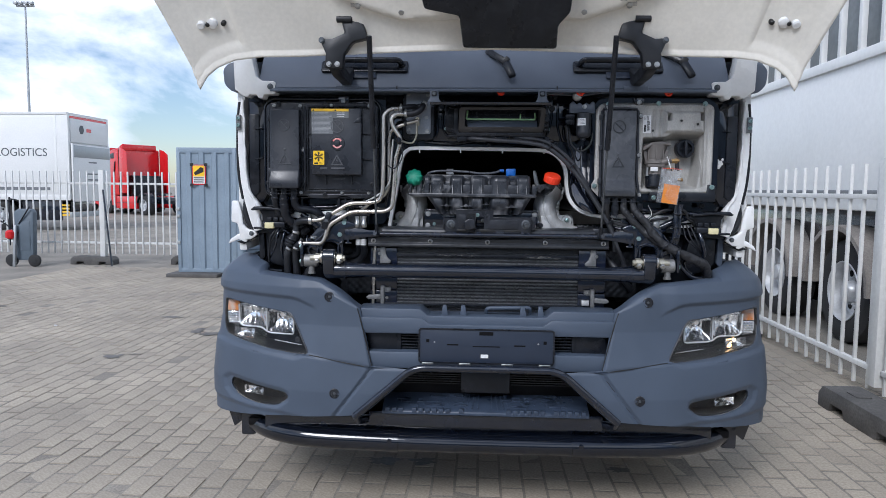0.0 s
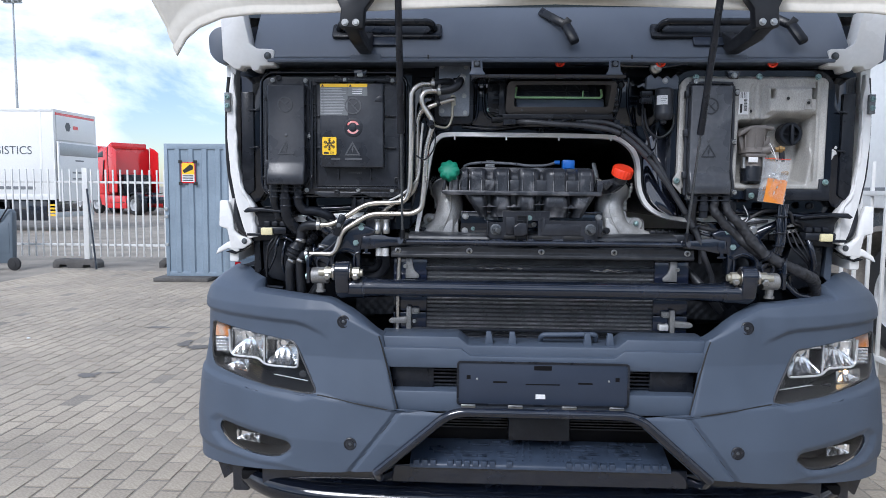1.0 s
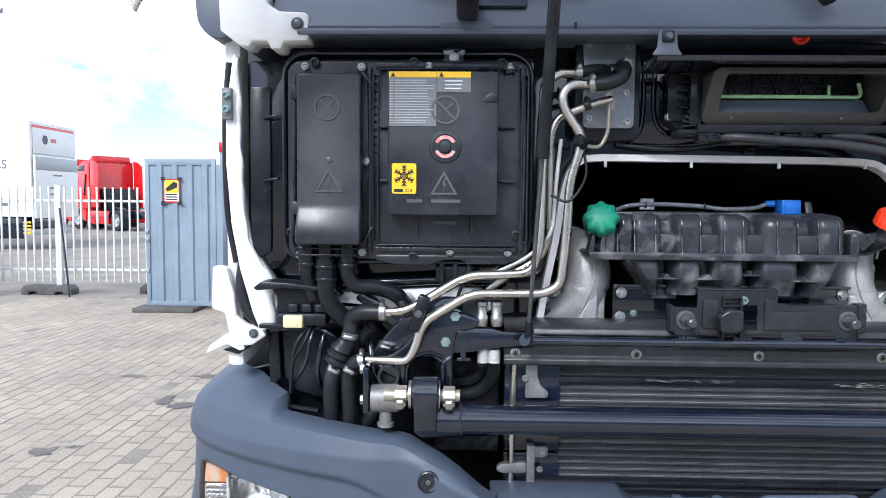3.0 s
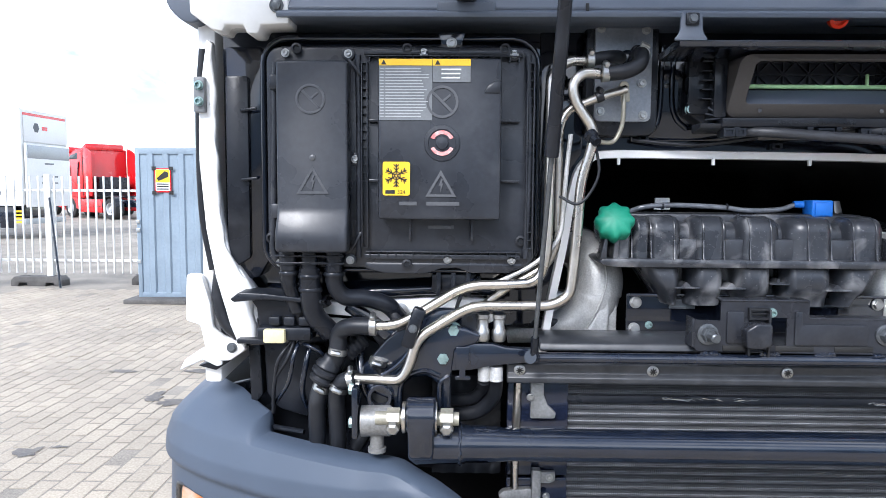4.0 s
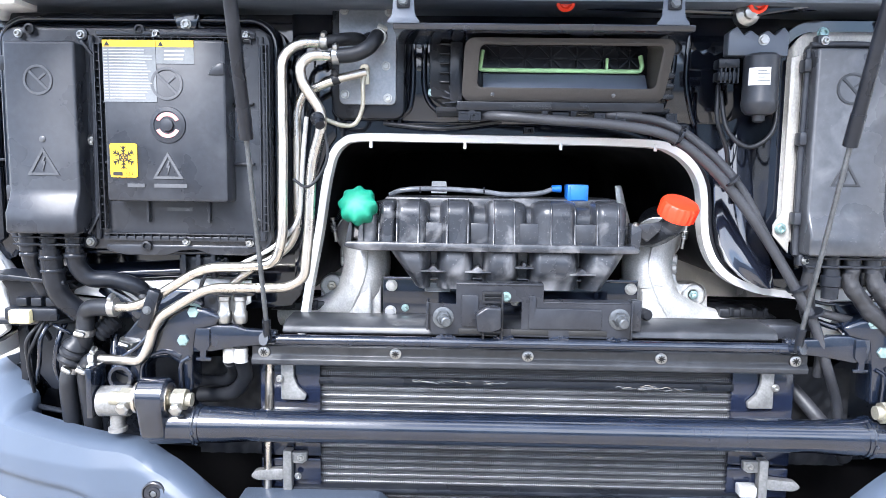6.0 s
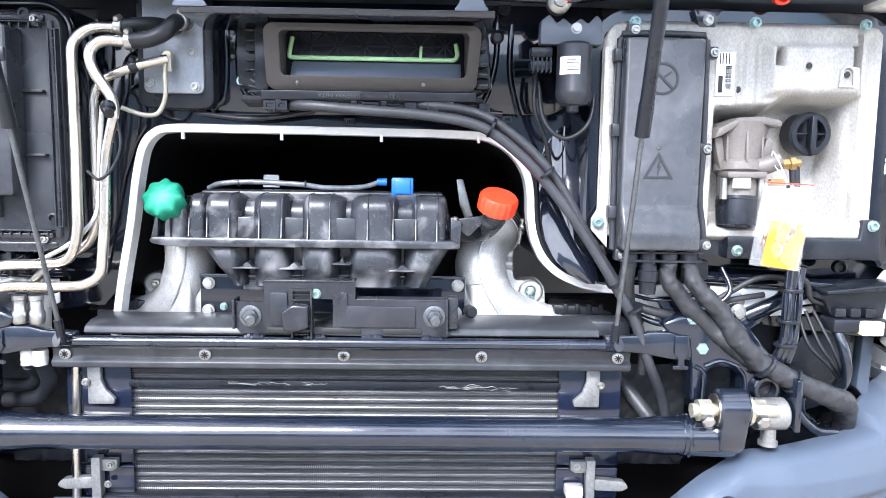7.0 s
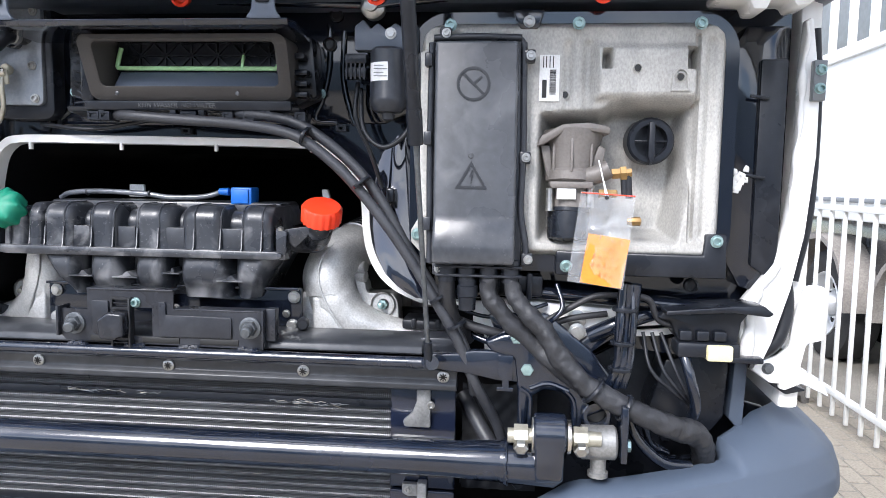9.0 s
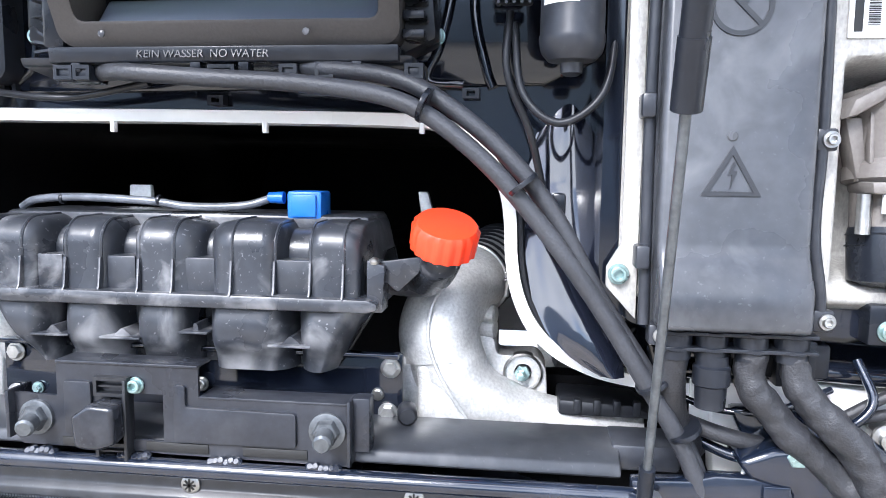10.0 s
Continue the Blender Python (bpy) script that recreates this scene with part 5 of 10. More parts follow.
# ---- cab shell round the service bay ----
for s in (-1, 1):
    bm = bmesh.new()
    prism(bm, [(0.10, 1.22), (0.10, 2.15), (0.30, 2.95), (1.95, 3.0), (1.95, 1.05), (0.95, 1.05), (0.75, 1.25)], -1.206 if s < 0 else 1.166, -1.166 if s < 0 else 1.206, 0.01, Matrix(((0, 1, 0, 0), (1, 0, 0, 0), (0, 0, 1, 0), (0, 0, 0, 1))))
    bmesh.ops.recalc_face_normals(bm, faces=bm.faces)
    part("cab_side", bm, M_WHITE, truck)
    bm = bmesh.new()
    xprism(bm, [(0.55, 2.15), (0.62, 2.75), (1.5, 2.75), (1.5, 2.05)], s * 1.208 - 0.004, s * 1.208 + 0.004, 0.002)
    part("door_window", bm, M_SCREEN, truck)
    bm = bmesh.new()
    prism(bm, soft_poly([(s * 1.180, 2.115), (s * 1.230, 2.110), (s * 1.258, 2.08), (s * 1.252, 2.01), (s * 1.215, 1.975), (s * 1.180, 1.98)], 0.02, 3), 0.06, 0.26, 0.02, None, 3)
    part("air_deflector", bm, M_COWL, truck, "dark grey corner air deflector")
    wheel(truck, (s * 1.18, 1.42, 0.50), 0.50, 0.30, s, "x")
    wheel(truck, (s * 1.18, 5.2, 0.50), 0.50, 0.55, s, "x")
bm = bmesh.new()
box(bm, -1.2, 1.2, 0.30, 1.95, 2.95, 3.02, 0.02)
part("cab_roof", bm, M_WHITE, truck)
bm = bmesh.new()
box(bm, -1.185, 1.185, 1.90, 1.95, 1.05, 2.96, 0.01)
part("cab_back", bm, M_WHITE, truck)
bm = bmesh.new()
xprism(bm, [(0.13, 2.16), (0.31, 2.93), (0.325, 2.93), (0.145, 2.16)], -1.18, 1.18, 0.002)
part("windscreen", bm, M_SCREEN, truck)
bm = bmesh.new()
box(bm, -0.45, 0.45, 0.75, 7.0, 0.62, 0.92, 0.02)
part("chassis_frame", bm, M_PAINT, truck)
bm = bmesh.new()
box(bm, -1.1, 1.1, 1.3, 1.55, 0.42, 0.58, 0.03)
part("front_axle", bm, M_PAINT, truck)
bm = bmesh.new()
box(bm, -0.95, 0.95, 5.1, 5.3, 0.42, 0.58, 0.03)
part("rear_axle", bm, M_PAINT, truck)

# bulkhead of the cab with the engine tunnel cut out of it
bm = bmesh.new()
TUNNEL = [(0.60, 1.398), (0.50, 1.410), (0.455, 1.423), (0.420, 1.442), (0.393, 1.470), (0.375, 1.508), (0.367, 1.55), (0.364, 1.60), (0.356, 1.637), (0.334, 1.673), (0.296, 1.701), (0.241, 1.713), (0.013, 1.717), (-0.215, 1.7185), (-0.351, 1.718), (-0.386, 1.707), (-0.405, 1.684), (-0.415, 1.652), (-0.424, 1.605), (-0.436, 1.524), (-0.458, 1.41), (-0.50, 1.36)]
prism(bm, [(-1.15, 1.30), (-1.15, 2.12), (1.15, 2.12), (1.15, 1.30), (0.60, 1.36)] + TUNNEL, 0.10, 0.13, 0)
bulkhead = part("bulkhead", bm, M_GLOSS, truck, "glossy black painted cab bulkhead")
edge = spline([(x, 0, z) for x, z in TUNNEL[:-1]] + [(-0.475, 0, 1.30)], 5)
bm = bmesh.new()
rows = []
for i, p in enumerate(edge):
    d = (edge[min(i + 1, len(edge) - 1)] - edge[max(i - 1, 0)]).normalized()
    o = Vector((d.z, 0, -d.x))
    lo = o * 0.0075
    rows.append([bm.verts.new(q) for q in (p - lo + Vector((0, 0.082, 0)), p + lo + Vector((0, 0.082, 0)), p + lo * 1.3 + Vector((0, 0.099, 0)), p - lo * 0.2 + Vector((0, 0.116, 0)), p - lo * 1.1 + Vector((0, 0.116, 0)))])
for a, b in zip(rows, rows[1:]):
    for k in range(5):
        bm.faces.new((a[k], a[(k + 1) % 5], b[(k + 1) % 5], b[k]))
bmesh.ops.recalc_face_normals(bm, faces=bm.faces)
part("tunnel_rim", bm, M_WHITE, bulkhead, "white painted flange of the tunnel", 50)
for x in (-0.326, -0.132, 0.065, 0.258):
    bm = bmesh.new()
    box(bm, x - 0.003, x + 0.003, 0.078, 0.086, 1.697, 1.711, 0.001)
    part("rim_tab", bm, M_WHITE, bulkhead)
# dark seal line beside the rim
bm = bmesh.new()
sweep(bm, [p + Vector((0.0125, 0.086, 0.002)) for p in edge if p.x > 0.3 and p.z < 1.70], 0.0035, 8)
part("rim_seal", bm, M_RUBBER, bulkhead)
# tunnel walls coloured near-black, so the dark inside is painted in
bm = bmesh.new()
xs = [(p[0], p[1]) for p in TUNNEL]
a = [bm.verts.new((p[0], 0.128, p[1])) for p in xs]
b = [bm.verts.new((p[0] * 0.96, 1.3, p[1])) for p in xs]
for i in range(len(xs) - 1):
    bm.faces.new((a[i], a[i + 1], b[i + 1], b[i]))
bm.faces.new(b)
part("tunnel_lining", bm, M_SHADE, bulkhead)
# embossed bulkhead fields
for pts, y0, y1, mt, nm in (
    ([(-0.30, 1.745), (-0.30, 1.97), (0.50, 1.97), (0.50, 1.80), (0.40, 1.755)], 0.094, 0.101, M_GLOSS, "bulkhead_panel"),
    ([(-0.49, 1.42), (-0.445, 1.62), (-0.42, 1.69), (-0.40, 1.72), (-0.40, 1.97), (-0.49, 1.97)], 0.092, 0.101, M_GLOSS, "bulkhead_panel"),
    ([(-1.135, 1.44), (-1.135, 1.93), (-1.06, 1.93), (-1.035, 1.88), (-1.035, 1.52), (-1.07, 1.46)], 0.062, 0.101, M_GLOSS, "pillar_panel"),
    ([(1.135, 1.44), (1.135, 1.93), (1.06, 1.93), (1.035, 1.88), (1.035, 1.52), (1.07, 1.46)], 0.062, 0.101, M_GLOSS, "pillar_panel"),
    ([(-1.132, 1.47), (-1.132, 1.87), (-1.085, 1.87), (-1.085, 1.50)], 0.050, 0.063, M_PLASTIC, "pillar_strip"),
    ([(1.132, 1.47), (1.132, 1.87), (1.085, 1.87), (1.085, 1.50)], 0.050, 0.063, M_PLASTIC, "pillar_strip"),
):
    bm = bmesh.new()
    prism(bm, pts, y0, y1, 0.004)
    part(nm, bm, mt, bulkhead)
bm = bmesh.new()
rows = []
for k in range(31):
    z = 1.424 + 0.0105 * k
    xl = lerp(z, [(1.424, 0.470), (1.440, 0.440), (1.470, 0.408), (1.508, 0.390), (1.55, 0.382), (1.60, 0.379), (1.66, 0.382), (1.74, 0.40)])
    dep = lerp(z, [(1.424, 0.030), (1.46, 0.033), (1.50, 0.043), (1.56, 0.060), (1.64, 0.083), (1.74, 0.101)])
    xr = lerp(z, [(1.424, 0.500), (1.50, 0.490), (1.74, 0.462)])
    row = [(xl, 0.104, z), (xl + 0.002, dep + 0.006, z)]
    row += [(xl + 0.006 + (xr - xl - 0.012) * q / 8, dep + 0.012 * (1 - math.sin(math.pi * q / 8)) * 0.5, z) for q in range(9)]
    row += [(xr - 0.002, dep + 0.008, z), (xr, 0.104, z)]
    rows.append(row)
skin_rows(bm, rows)
part("bulkhead_gusset", bm, M_SHINE, bulkhead, "sloping gloss panel beside the tunnel", 60)
bm = bmesh.new()
box(bm, 0.412, 0.427, 0.045, 0.085, 1.604, 1.630, 0.003)
part("loom_clip", bm, M_PLASTIC, bulkhead)
for s in (-1, 1):
    for z in (1.80, 1.66):
        bm = bmesh.new()
        stick(bm, (s * 1.10, 0.045, z), (s * 1.065, 0.04, z + 0.004), 0.006, 0.006)
        part("pillar_stud", bm, M_PLASTIC, bulkhead)
bm = bmesh.new()
random.seed(9)
for k in range(16):
    lathe(bm, [(0.007, 0), (0.006, 0.002), (0.003, 0.003)], (1.062 + random.gauss(0, 0.008), 0.061, 1.655 + random.gauss(0, 0.013)), n=7, wave=lambda k, h: 0.7 + 0.5 * ((k * 7) % 5) / 4)
part("sealer_dab", bm, M_SEALER, bulkhead, "dab of white sealer")

# painted pillars, their brackets and lower flaps
PILLAR = [(1.168, 1.94), (1.158, 1.94), (1.152, 1.85), (1.154, 1.75), (1.150, 1.65), (1.142, 1.58), (1.125, 1.505), (1.075, 1.435), (1.068, 1.385), (1.080, 1.325), (1.112, 1.315), (1.130, 1.36), (1.158, 1.46), (1.176, 1.56), (1.187, 1.70), (1.186, 1.80), (1.178, 1.87)]
FLAP = [(1.232, 1.462), (1.198, 1.462), (1.180, 1.40), (1.176, 1.345), (1.150, 1.325), (1.118, 1.322), (1.105, 1.300), (1.140, 1.275), (1.190, 1.272), (1.205, 1.352), (1.236, 1.360)]
BRACKET = [(1.172, 2.140), (1.090, 2.145), (1.078, 2.085), (1.066, 2.030), (1.040, 2.012), (0.985, 2.010), (0.978, 2.004), (0.978, 1.952), (1.030, 1.950), (1.036, 1.934), (1.058, 1.934), (1.064, 1.950), (1.098, 1.950), (1.104, 1.938), (1.125, 1.942), (1.165, 1.972)]
for s in (-1, 1):
    bm = bmesh.new()
    prism(bm, [(s * x, z) for x, z in PILLAR], 0.045, 0.075, 0.008)
    pillar = part("cab_pillar", bm, M_WHITE, truck, "white painted cab pillar flange with thick sealer")
    bm = bmesh.new()
    random.seed(3)
    pts = [(s * (lerp(z, [(1.33, 1.085), (1.43, 1.088), (1.52, 1.135), (1.6, 1.148), (1.95, 1.157)]) + random.uniform(-0.003, 0.003)), 0.043 + random.uniform(-0.002, 0.002), z) for z in [1.325 + 0.032 * k for k in range(20)]]
    sweep(bm, spline(pts, 4), lambda t: 0.005 + 0.003 * math.sin(t * 40) * math.sin(t * 17) + (0.006 if t < 0.22 else 0), 10)
    part("sealer_bead", bm, M_SEALER, pillar, "lumpy white sealer bead")
    bm = bmesh.new()
    box(bm, s * 1.178 - 0.011, s * 1.178 + 0.011, 0.030, 0.046, 1.795, 1.865, 0.002)
    hp = part("hinge_plate", bm, M_PAPER, pillar)
    for z in (1.848, 1.816):
        bm = bmesh.new()
        hexbolt(bm, 0.0075, 0.008, 1.3, (s * 1.178, 0.030, z), True)
        part("bolt", bm, M_TEAL, hp)
    bm = bmesh.new()
    prism(bm, [(s * x, z) for x, z in FLAP], 0.075, 0.10, 0.008)
    fl = part("pillar_flap", bm, M_WHITE, truck, "white lower pillar cover")
    bm = bmesh.new()
    hexbolt(bm, 0.008, 0.006, 1.4, (s * 1.135, 0.074, 1.305))
    part("bolt", bm, M_BOLT, fl)
    bm = bmesh.new()
    prism(bm, [(s * 1.215, 1.262), (s * 1.175, 1.252), (s * 1.125, 1.285), (s * 1.130, 1.298), (s * 1.175, 1.275)], 0.085, 0.16, 0.004)
    part("flap_edge", bm, M_PLASTIC, fl)
    bm = bmesh.new()
    sweep(bm, spline([(s * 1.155, 0.09, 1.50), (s * 1.165, 0.085, 1.42), (s * 1.15, 0.08, 1.36), (s * 1.12, 0.08, 1.33)], 6), 0.014, 10)
    part("rubber_seal", bm, M_RUBBER, fl)
    bm = bmesh.new()
    prism(bm, [(s * x, z) for x, z in BRACKET], -0.045, 0.03, 0.005)
    br = part("cab_corner_bracket", bm, M_WHITE, truck, "white moulded bracket at the cab corner")
    bm = bmesh.new()
    hexbolt(bm, 0.009, 0.006, 1.5, (s * 1.0, -0.046, 1.985))
    part("bolt", bm, M_BOLT, br)
    # latch carrier with the pale connector
    bm = bmesh.new()
    prism(bm, [(s * 1.085, 1.428), (s * 0.93, 1.418), (s * 0.915, 1.405), (s * 0.94, 1.398), (s * 0.955, 1.365), (s * 1.06, 1.36), (s * 1.065, 1.40)], 0.015, 0.09, 0.006)
    lc = part("latch_carrier", bm, M_PLASTIC, truck, "black plastic latch carrier")
    bm = bmesh.new()
    box(bm, s * 1.005 - 0.055, s * 1.005 + 0.055, -0.005, 0.05, 1.338, 1.366, 0.006)
    part("latch_block", bm, M_PLASTIC, lc)
    bm = bmesh.new()
    box(bm, s * 1.022 - 0.022, s * 1.022 + 0.022, -0.016, 0.01, 1.335, 1.363, 0.004)
    part("connector", bm, M_PALEYEL, lc, "pale yellow plug")
    bm = bmesh.new()
    box(bm, s * 1.065 - 0.035, s * 1.065 + 0.035, -0.004, 0.02, 1.331, 1.341, 0.002)
    part("connector_bar", bm, M_PLASTIC, lc)
    # dark inner panel beside the bumper and support plate
    bm = bmesh.new()
    prism(bm, [(s * 1.10, 1.34), (s * 1.10, 1.205), (s * 1.185, 1.185), (s * 1.185, 1.02), (s * 1.02, 1.0), (s * 0.55, 0.98), (s * 0.55, 1.10), (s * 0.78, 1.25), (s * 0.9, 1.32)], 0.22, 0.24, 0.004)
    part("inner_panel", bm, M_PLASTIC, truck)
    bm = bmesh.new()
    prism(bm, [(s * 1.085, 1.33), (s * 1.078, 1.19), (s * 1.05, 1.155), (s * 0.96, 1.13), (s * 0.93, 1.20), (s * 0.96, 1.30)], 0.13, 0.22, 0.006)
    part("lamp_support", bm, M_PLASTIC, truck, "black lamp support panel")
    bm = bmesh.new()
    prism(bm, [(s * 1.115, 1.325), (s * 1.090, 1.325), (s * 1.083, 1.19), (s * 1.11, 1.16)], 0.12, 0.16, 0.004)
    part("support_strip", bm, M_BUMPER if s > 0 else M_PLASTIC, truck)
    bm = bmesh.new()
    sweep(bm, spline([(s * 1.20, 0.20, 1.185), (s * 1.165, 0.16, 1.165), (s * 1.12, 0.12, 1.14), (s * 1.06, 0.09, 1.13), (s * 0.98, 0.06, 1.128)], 6), 0.006, 8)
    part("bumper_edge", bm, M_PLASTIC, truck)
    bm = bmesh.new()
    prism(bm, [(s * 1.160, 1.318), (s * 1.205, 1.300), (s * 1.240, 1.276), (s * 1.252, 1.252), (s * 1.240, 1.258), (s * 1.200, 1.276), (s * 1.170, 1.262), (s * 1.158, 1.266)], 0.078, 0.10, 0.004)
    part("flap_hook", bm, M_WHITE, fl)
    bm = bmesh.new()
    prism(bm, [(s * 1.090, 1.438), (s * 1.040, 1.436), (s * 0.925, 1.424), (s * 0.925, 1.416), (s * 1.04, 1.424), (s * 1.100, 1.418), (s * 1.108, 1.424)], -0.02, 0.06, 0.003)
    part("carrier_lip", bm, M_PLASTIC, lc)
    for k in range(3):
        bm = bmesh.new()
        box(bm, s * (0.965 + 0.03 * k) - 0.011, s * (0.965 + 0.03 * k) + 0.011, 0.0, 0.03, 1.368, 1.386, 0.003)
        part("carrier_plug", bm, M_PLASTIC, lc)
    bm = bmesh.new()
    sweep(bm, spline([(s * 1.190, 0.09, 1.93), (s * 1.200, 0.09, 1.80), (s * 1.198, 0.09, 1.6), (s * 1.178, 0.09, 1.47)], 6), 0.008, 10)
    part("door_seal", bm, M_RUBBER, pillar)
# white cab sheet below the boxes, with an oval cut-out
for s in (-1, 1):
    bm = bmesh.new()
    frame_plate(bm, soft_poly([(s * 0.791, 1.417), (s * 1.008, 1.418), (s * 1.016, 1.396), (s * 1.002, 1.371), (s * 0.933, 1.360), (s * 0.793, 1.350)], 0.008, 3), soft_poly([(s * 0.820, 1.399), (s * 0.976, 1.409), (s * 0.994, 1.396), (s * 0.988, 1.382), (s * 0.933, 1.373), (s * 0.821, 1.362)], 0.008, 3), 0.075, 0.083)
    part("cab_sheet", bm, M_WHITE, truck, "white cab sheet with an oval cut-out")
    bm = bmesh.new()
    prism(bm, [(s * 0.579, 1.416), (s * 0.792, 1.417), (s * 0.794, 1.350), (s * 0.731, 1.338), (s * 0.639, 1.337), (s * 0.580, 1.368)], 0.075, 0.083, 0.002)
    part("cab_sheet", bm, M_WHITE, truck, "white cab sheet")
# black sheet added behind the bay, standing in for the shade there
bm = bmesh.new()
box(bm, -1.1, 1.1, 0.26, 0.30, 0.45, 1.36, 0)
part("bay_backing", bm, M_SHADE, truck)

# ---- cowl below the windscreen ----
bm = bmesh.new()
xprism(bm, [(-0.035, 1.966), (-0.045, 1.982), (0.0, 2.05), (0.045, 2.12), (0.10, 2.19), (0.13, 2.19), (0.13, 1.966)], -1.06, 1.06, 0.004)
cowl = part("cowl", bm, M_COWL, truck, "dark grey plastic cowl below the windscreen")
bm = bmesh.new()
xprism(bm, [(-0.052, 1.963), (-0.052, 1.973), (-0.03, 1.985), (0.02, 1.985), (0.02, 1.963)], -1.0, 1.0, 0.002)
part("cowl_lip", bm, M_COWL, cowl)
for x in (-0.42, 0.30):
    bm = bmesh.new()
    box(bm, x - 0.003, x + 0.003, -0.048, -0.02, 1.97, 1.99, 0.001)
    part("cowl_seam", bm, M_INK, cowl)
for s in (-1, 1):
    bm = bmesh.new()
    prism(bm, rrect(-0.20, 0.20, -0.032, 0.032, 0.012), -0.004, 0.012, 0.004)
    bmesh.ops.transform(bm, matrix=pose(s * 0.575, 0.010, 2.085, -33), verts=bm.verts)
    hd = part("grab_handle", bm, M_PLASTIC, cowl, "black grab handle on the cowl")
    bm = bmesh.new()
    sweep(bm, fillet([(-0.175, 0.0, 0.0), (-0.16, -0.035, 0.0), (0.16, -0.035, 0.0), (0.175, 0.0, 0.0)], 0.02), 0.013, 12)
    bmesh.ops.transform(bm, matrix=pose(s * 0.575, 0.010, 2.090, -33), verts=bm.verts)
    part("grip_bar", bm, M_PLASTIC, hd)
    # flap hinge arm: a gooseneck in front of the flap's lower edge
    bm = bmesh.new()
    pts = [(0.706, 2.138), (0.678, 2.077), (0.683, 2.018), (0.607, 2.014), (0.602, 2.073), (0.566, 2.122), (0.504, 2.136), (0.520, 2.194), (0.600, 2.225), (0.613, 2.203), (0.599, 2.158), (0.653, 2.135)]
    prism(bm, [(s * p[0], p[1]) for p in pts], -0.350, -0.305, 0.008)
    arm = part("flap_hinge", bm, M_HINGE, truck, "black cast hinge arm of the flap")
    bm = bmesh.new()
    xprism(bm, [(-0.345, 2.015), (-0.345, 2.075), (-0.25, 2.05), (-0.10, 2.035), (0.02, 2.085), (0.03, 2.04), (-0.06, 1.99), (-0.25, 1.995)], s * 0.645 - 0.022, s * 0.645 + 0.022, 0.006)
    part("hinge_link", bm, M_HINGE, arm)
    for dx in (-0.018, 0.016):
        bm = bmesh.new()
        hexbolt(bm, 0.008, 0.007, 1.4, (s * 0.645 + dx, -0.352, 2.032))
        part("bolt", bm, M_ZINC, arm)
    bm = bmesh.new()
    lathe(bm, [(0.014, -0.03), (0.014, 0.03), (0.008, 0.034)], (s * 0.60, -0.35, 2.212), (1, 0, 0), 12)
    part("pivot", bm, M_HINGE, arm)
    bm = bmesh.new()
    hexbolt(bm, 0.009, 0.008, 1.4, (s * 0.693, -0.352, 2.128))
    part("bolt", bm, M_BOLT, arm)
    # gas strut
    end, mid, top = Vector((s * 0.509, -0.055, 1.330)), Vector((s * 0.501, -0.20, 1.709)), Vector((s * 0.494, -0.375, 2.14))
    bm = bmesh.new()
    sweep(bm, [mid, mid.lerp(top, 0.04), top], 0.0112, 14)
    st = part("gas_strut", bm, M_PLASTIC, truck, "black gas strut that holds the flap up")
    bm = bmesh.new()
    sweep(bm, [end, mid], 0.0045, 10)
    part("piston_rod", bm, M_BOLT, st, "dark steel piston rod")
    bm = bmesh.new()
    sweep(bm, [mid.lerp(end, 0.02), mid.lerp(top, 0.10)], 0.0122, 14)
    part("strut_collar", bm, M_PLASTIC, st)
    bm = bmesh.new()
    sweep(bm, [end + Vector((0, 0.002, -0.012)), end.lerp(mid, 0.09)], 0.008, 10)
    part("ball_socket", bm, M_PLASTIC, st)
# wiper arms: flat cranked arms with a joint
for x in (0.06, 0.85):
    bm = bmesh.new()
    stick(bm, (x - 0.075, 0.070, 2.168), (x + 0.012, 0.000, 2.102), 0.030, 0.020, 0.006)
    wa = part("wiper_arm", bm, M_PLASTIC, cowl, "black cranked wiper arm")
    bm = bmesh.new()
    stick(bm, (x + 0.008, -0.006, 2.106), (x + 0.040, -0.052, 2.030), 0.036, 0.026, 0.010)
    part("arm_head", bm, M_PLASTIC, wa)
    bm = bmesh.new()
    stick(bm, (x + 0.000, -0.018, 2.114), (x + 0.018, -0.022, 2.098), 0.038, 0.006, 0.002)
    part("arm_joint", bm, M_HINGE, wa)
for s in (-1, 1):
    bm = bmesh.new()
    prism(bm, rrect(-0.055, 0.055, -0.022, 0.022, 0.006), -0.004, 0.006, 0.002)
    bmesh.ops.transform(bm, matrix=pose(s * 0.575, -0.012, 2.045, -33), verts=bm.verts)
    part("cowl_recess", bm, M_CARRIER, cowl)
    bm = bmesh.new()
    box(bm, s * 0.645 - 0.055, s * 0.645 + 0.055, -0.050, -0.010, 1.968, 1.992, 0.004)
    part("hinge_seat", bm, M_COWL, cowl)

# ---- raised front flap, seen from below ----
def flap_point(u, v, out=0.0):
    """Underside of the flap; u from -1 to 1 across, v from its hinge edge upwards."""
    a = abs(u)
    yb = -0.27 - 0.075 * smooth01((a - 0.6) / 0.4)
    zb = lerp(a, [(0.0, 2.111), (0.25, 2.103), (0.6, 2.086), (0.80, 2.072), (0.88, 2.055), (0.94, 2.022), (0.975, 1.985), (1.0, 1.934)])
    x = 1.20 * u * (1 + 0.28 * v * a * a)
    y = yb - 0.52 * v + 0.05 * math.sin(v * 2.2)
    z = zb + 0.80 * v * (1 - 0.12 * v) + 0.09 * v * a * a
    return Vector((x, y - out * 0.8, z - out * 0.6))


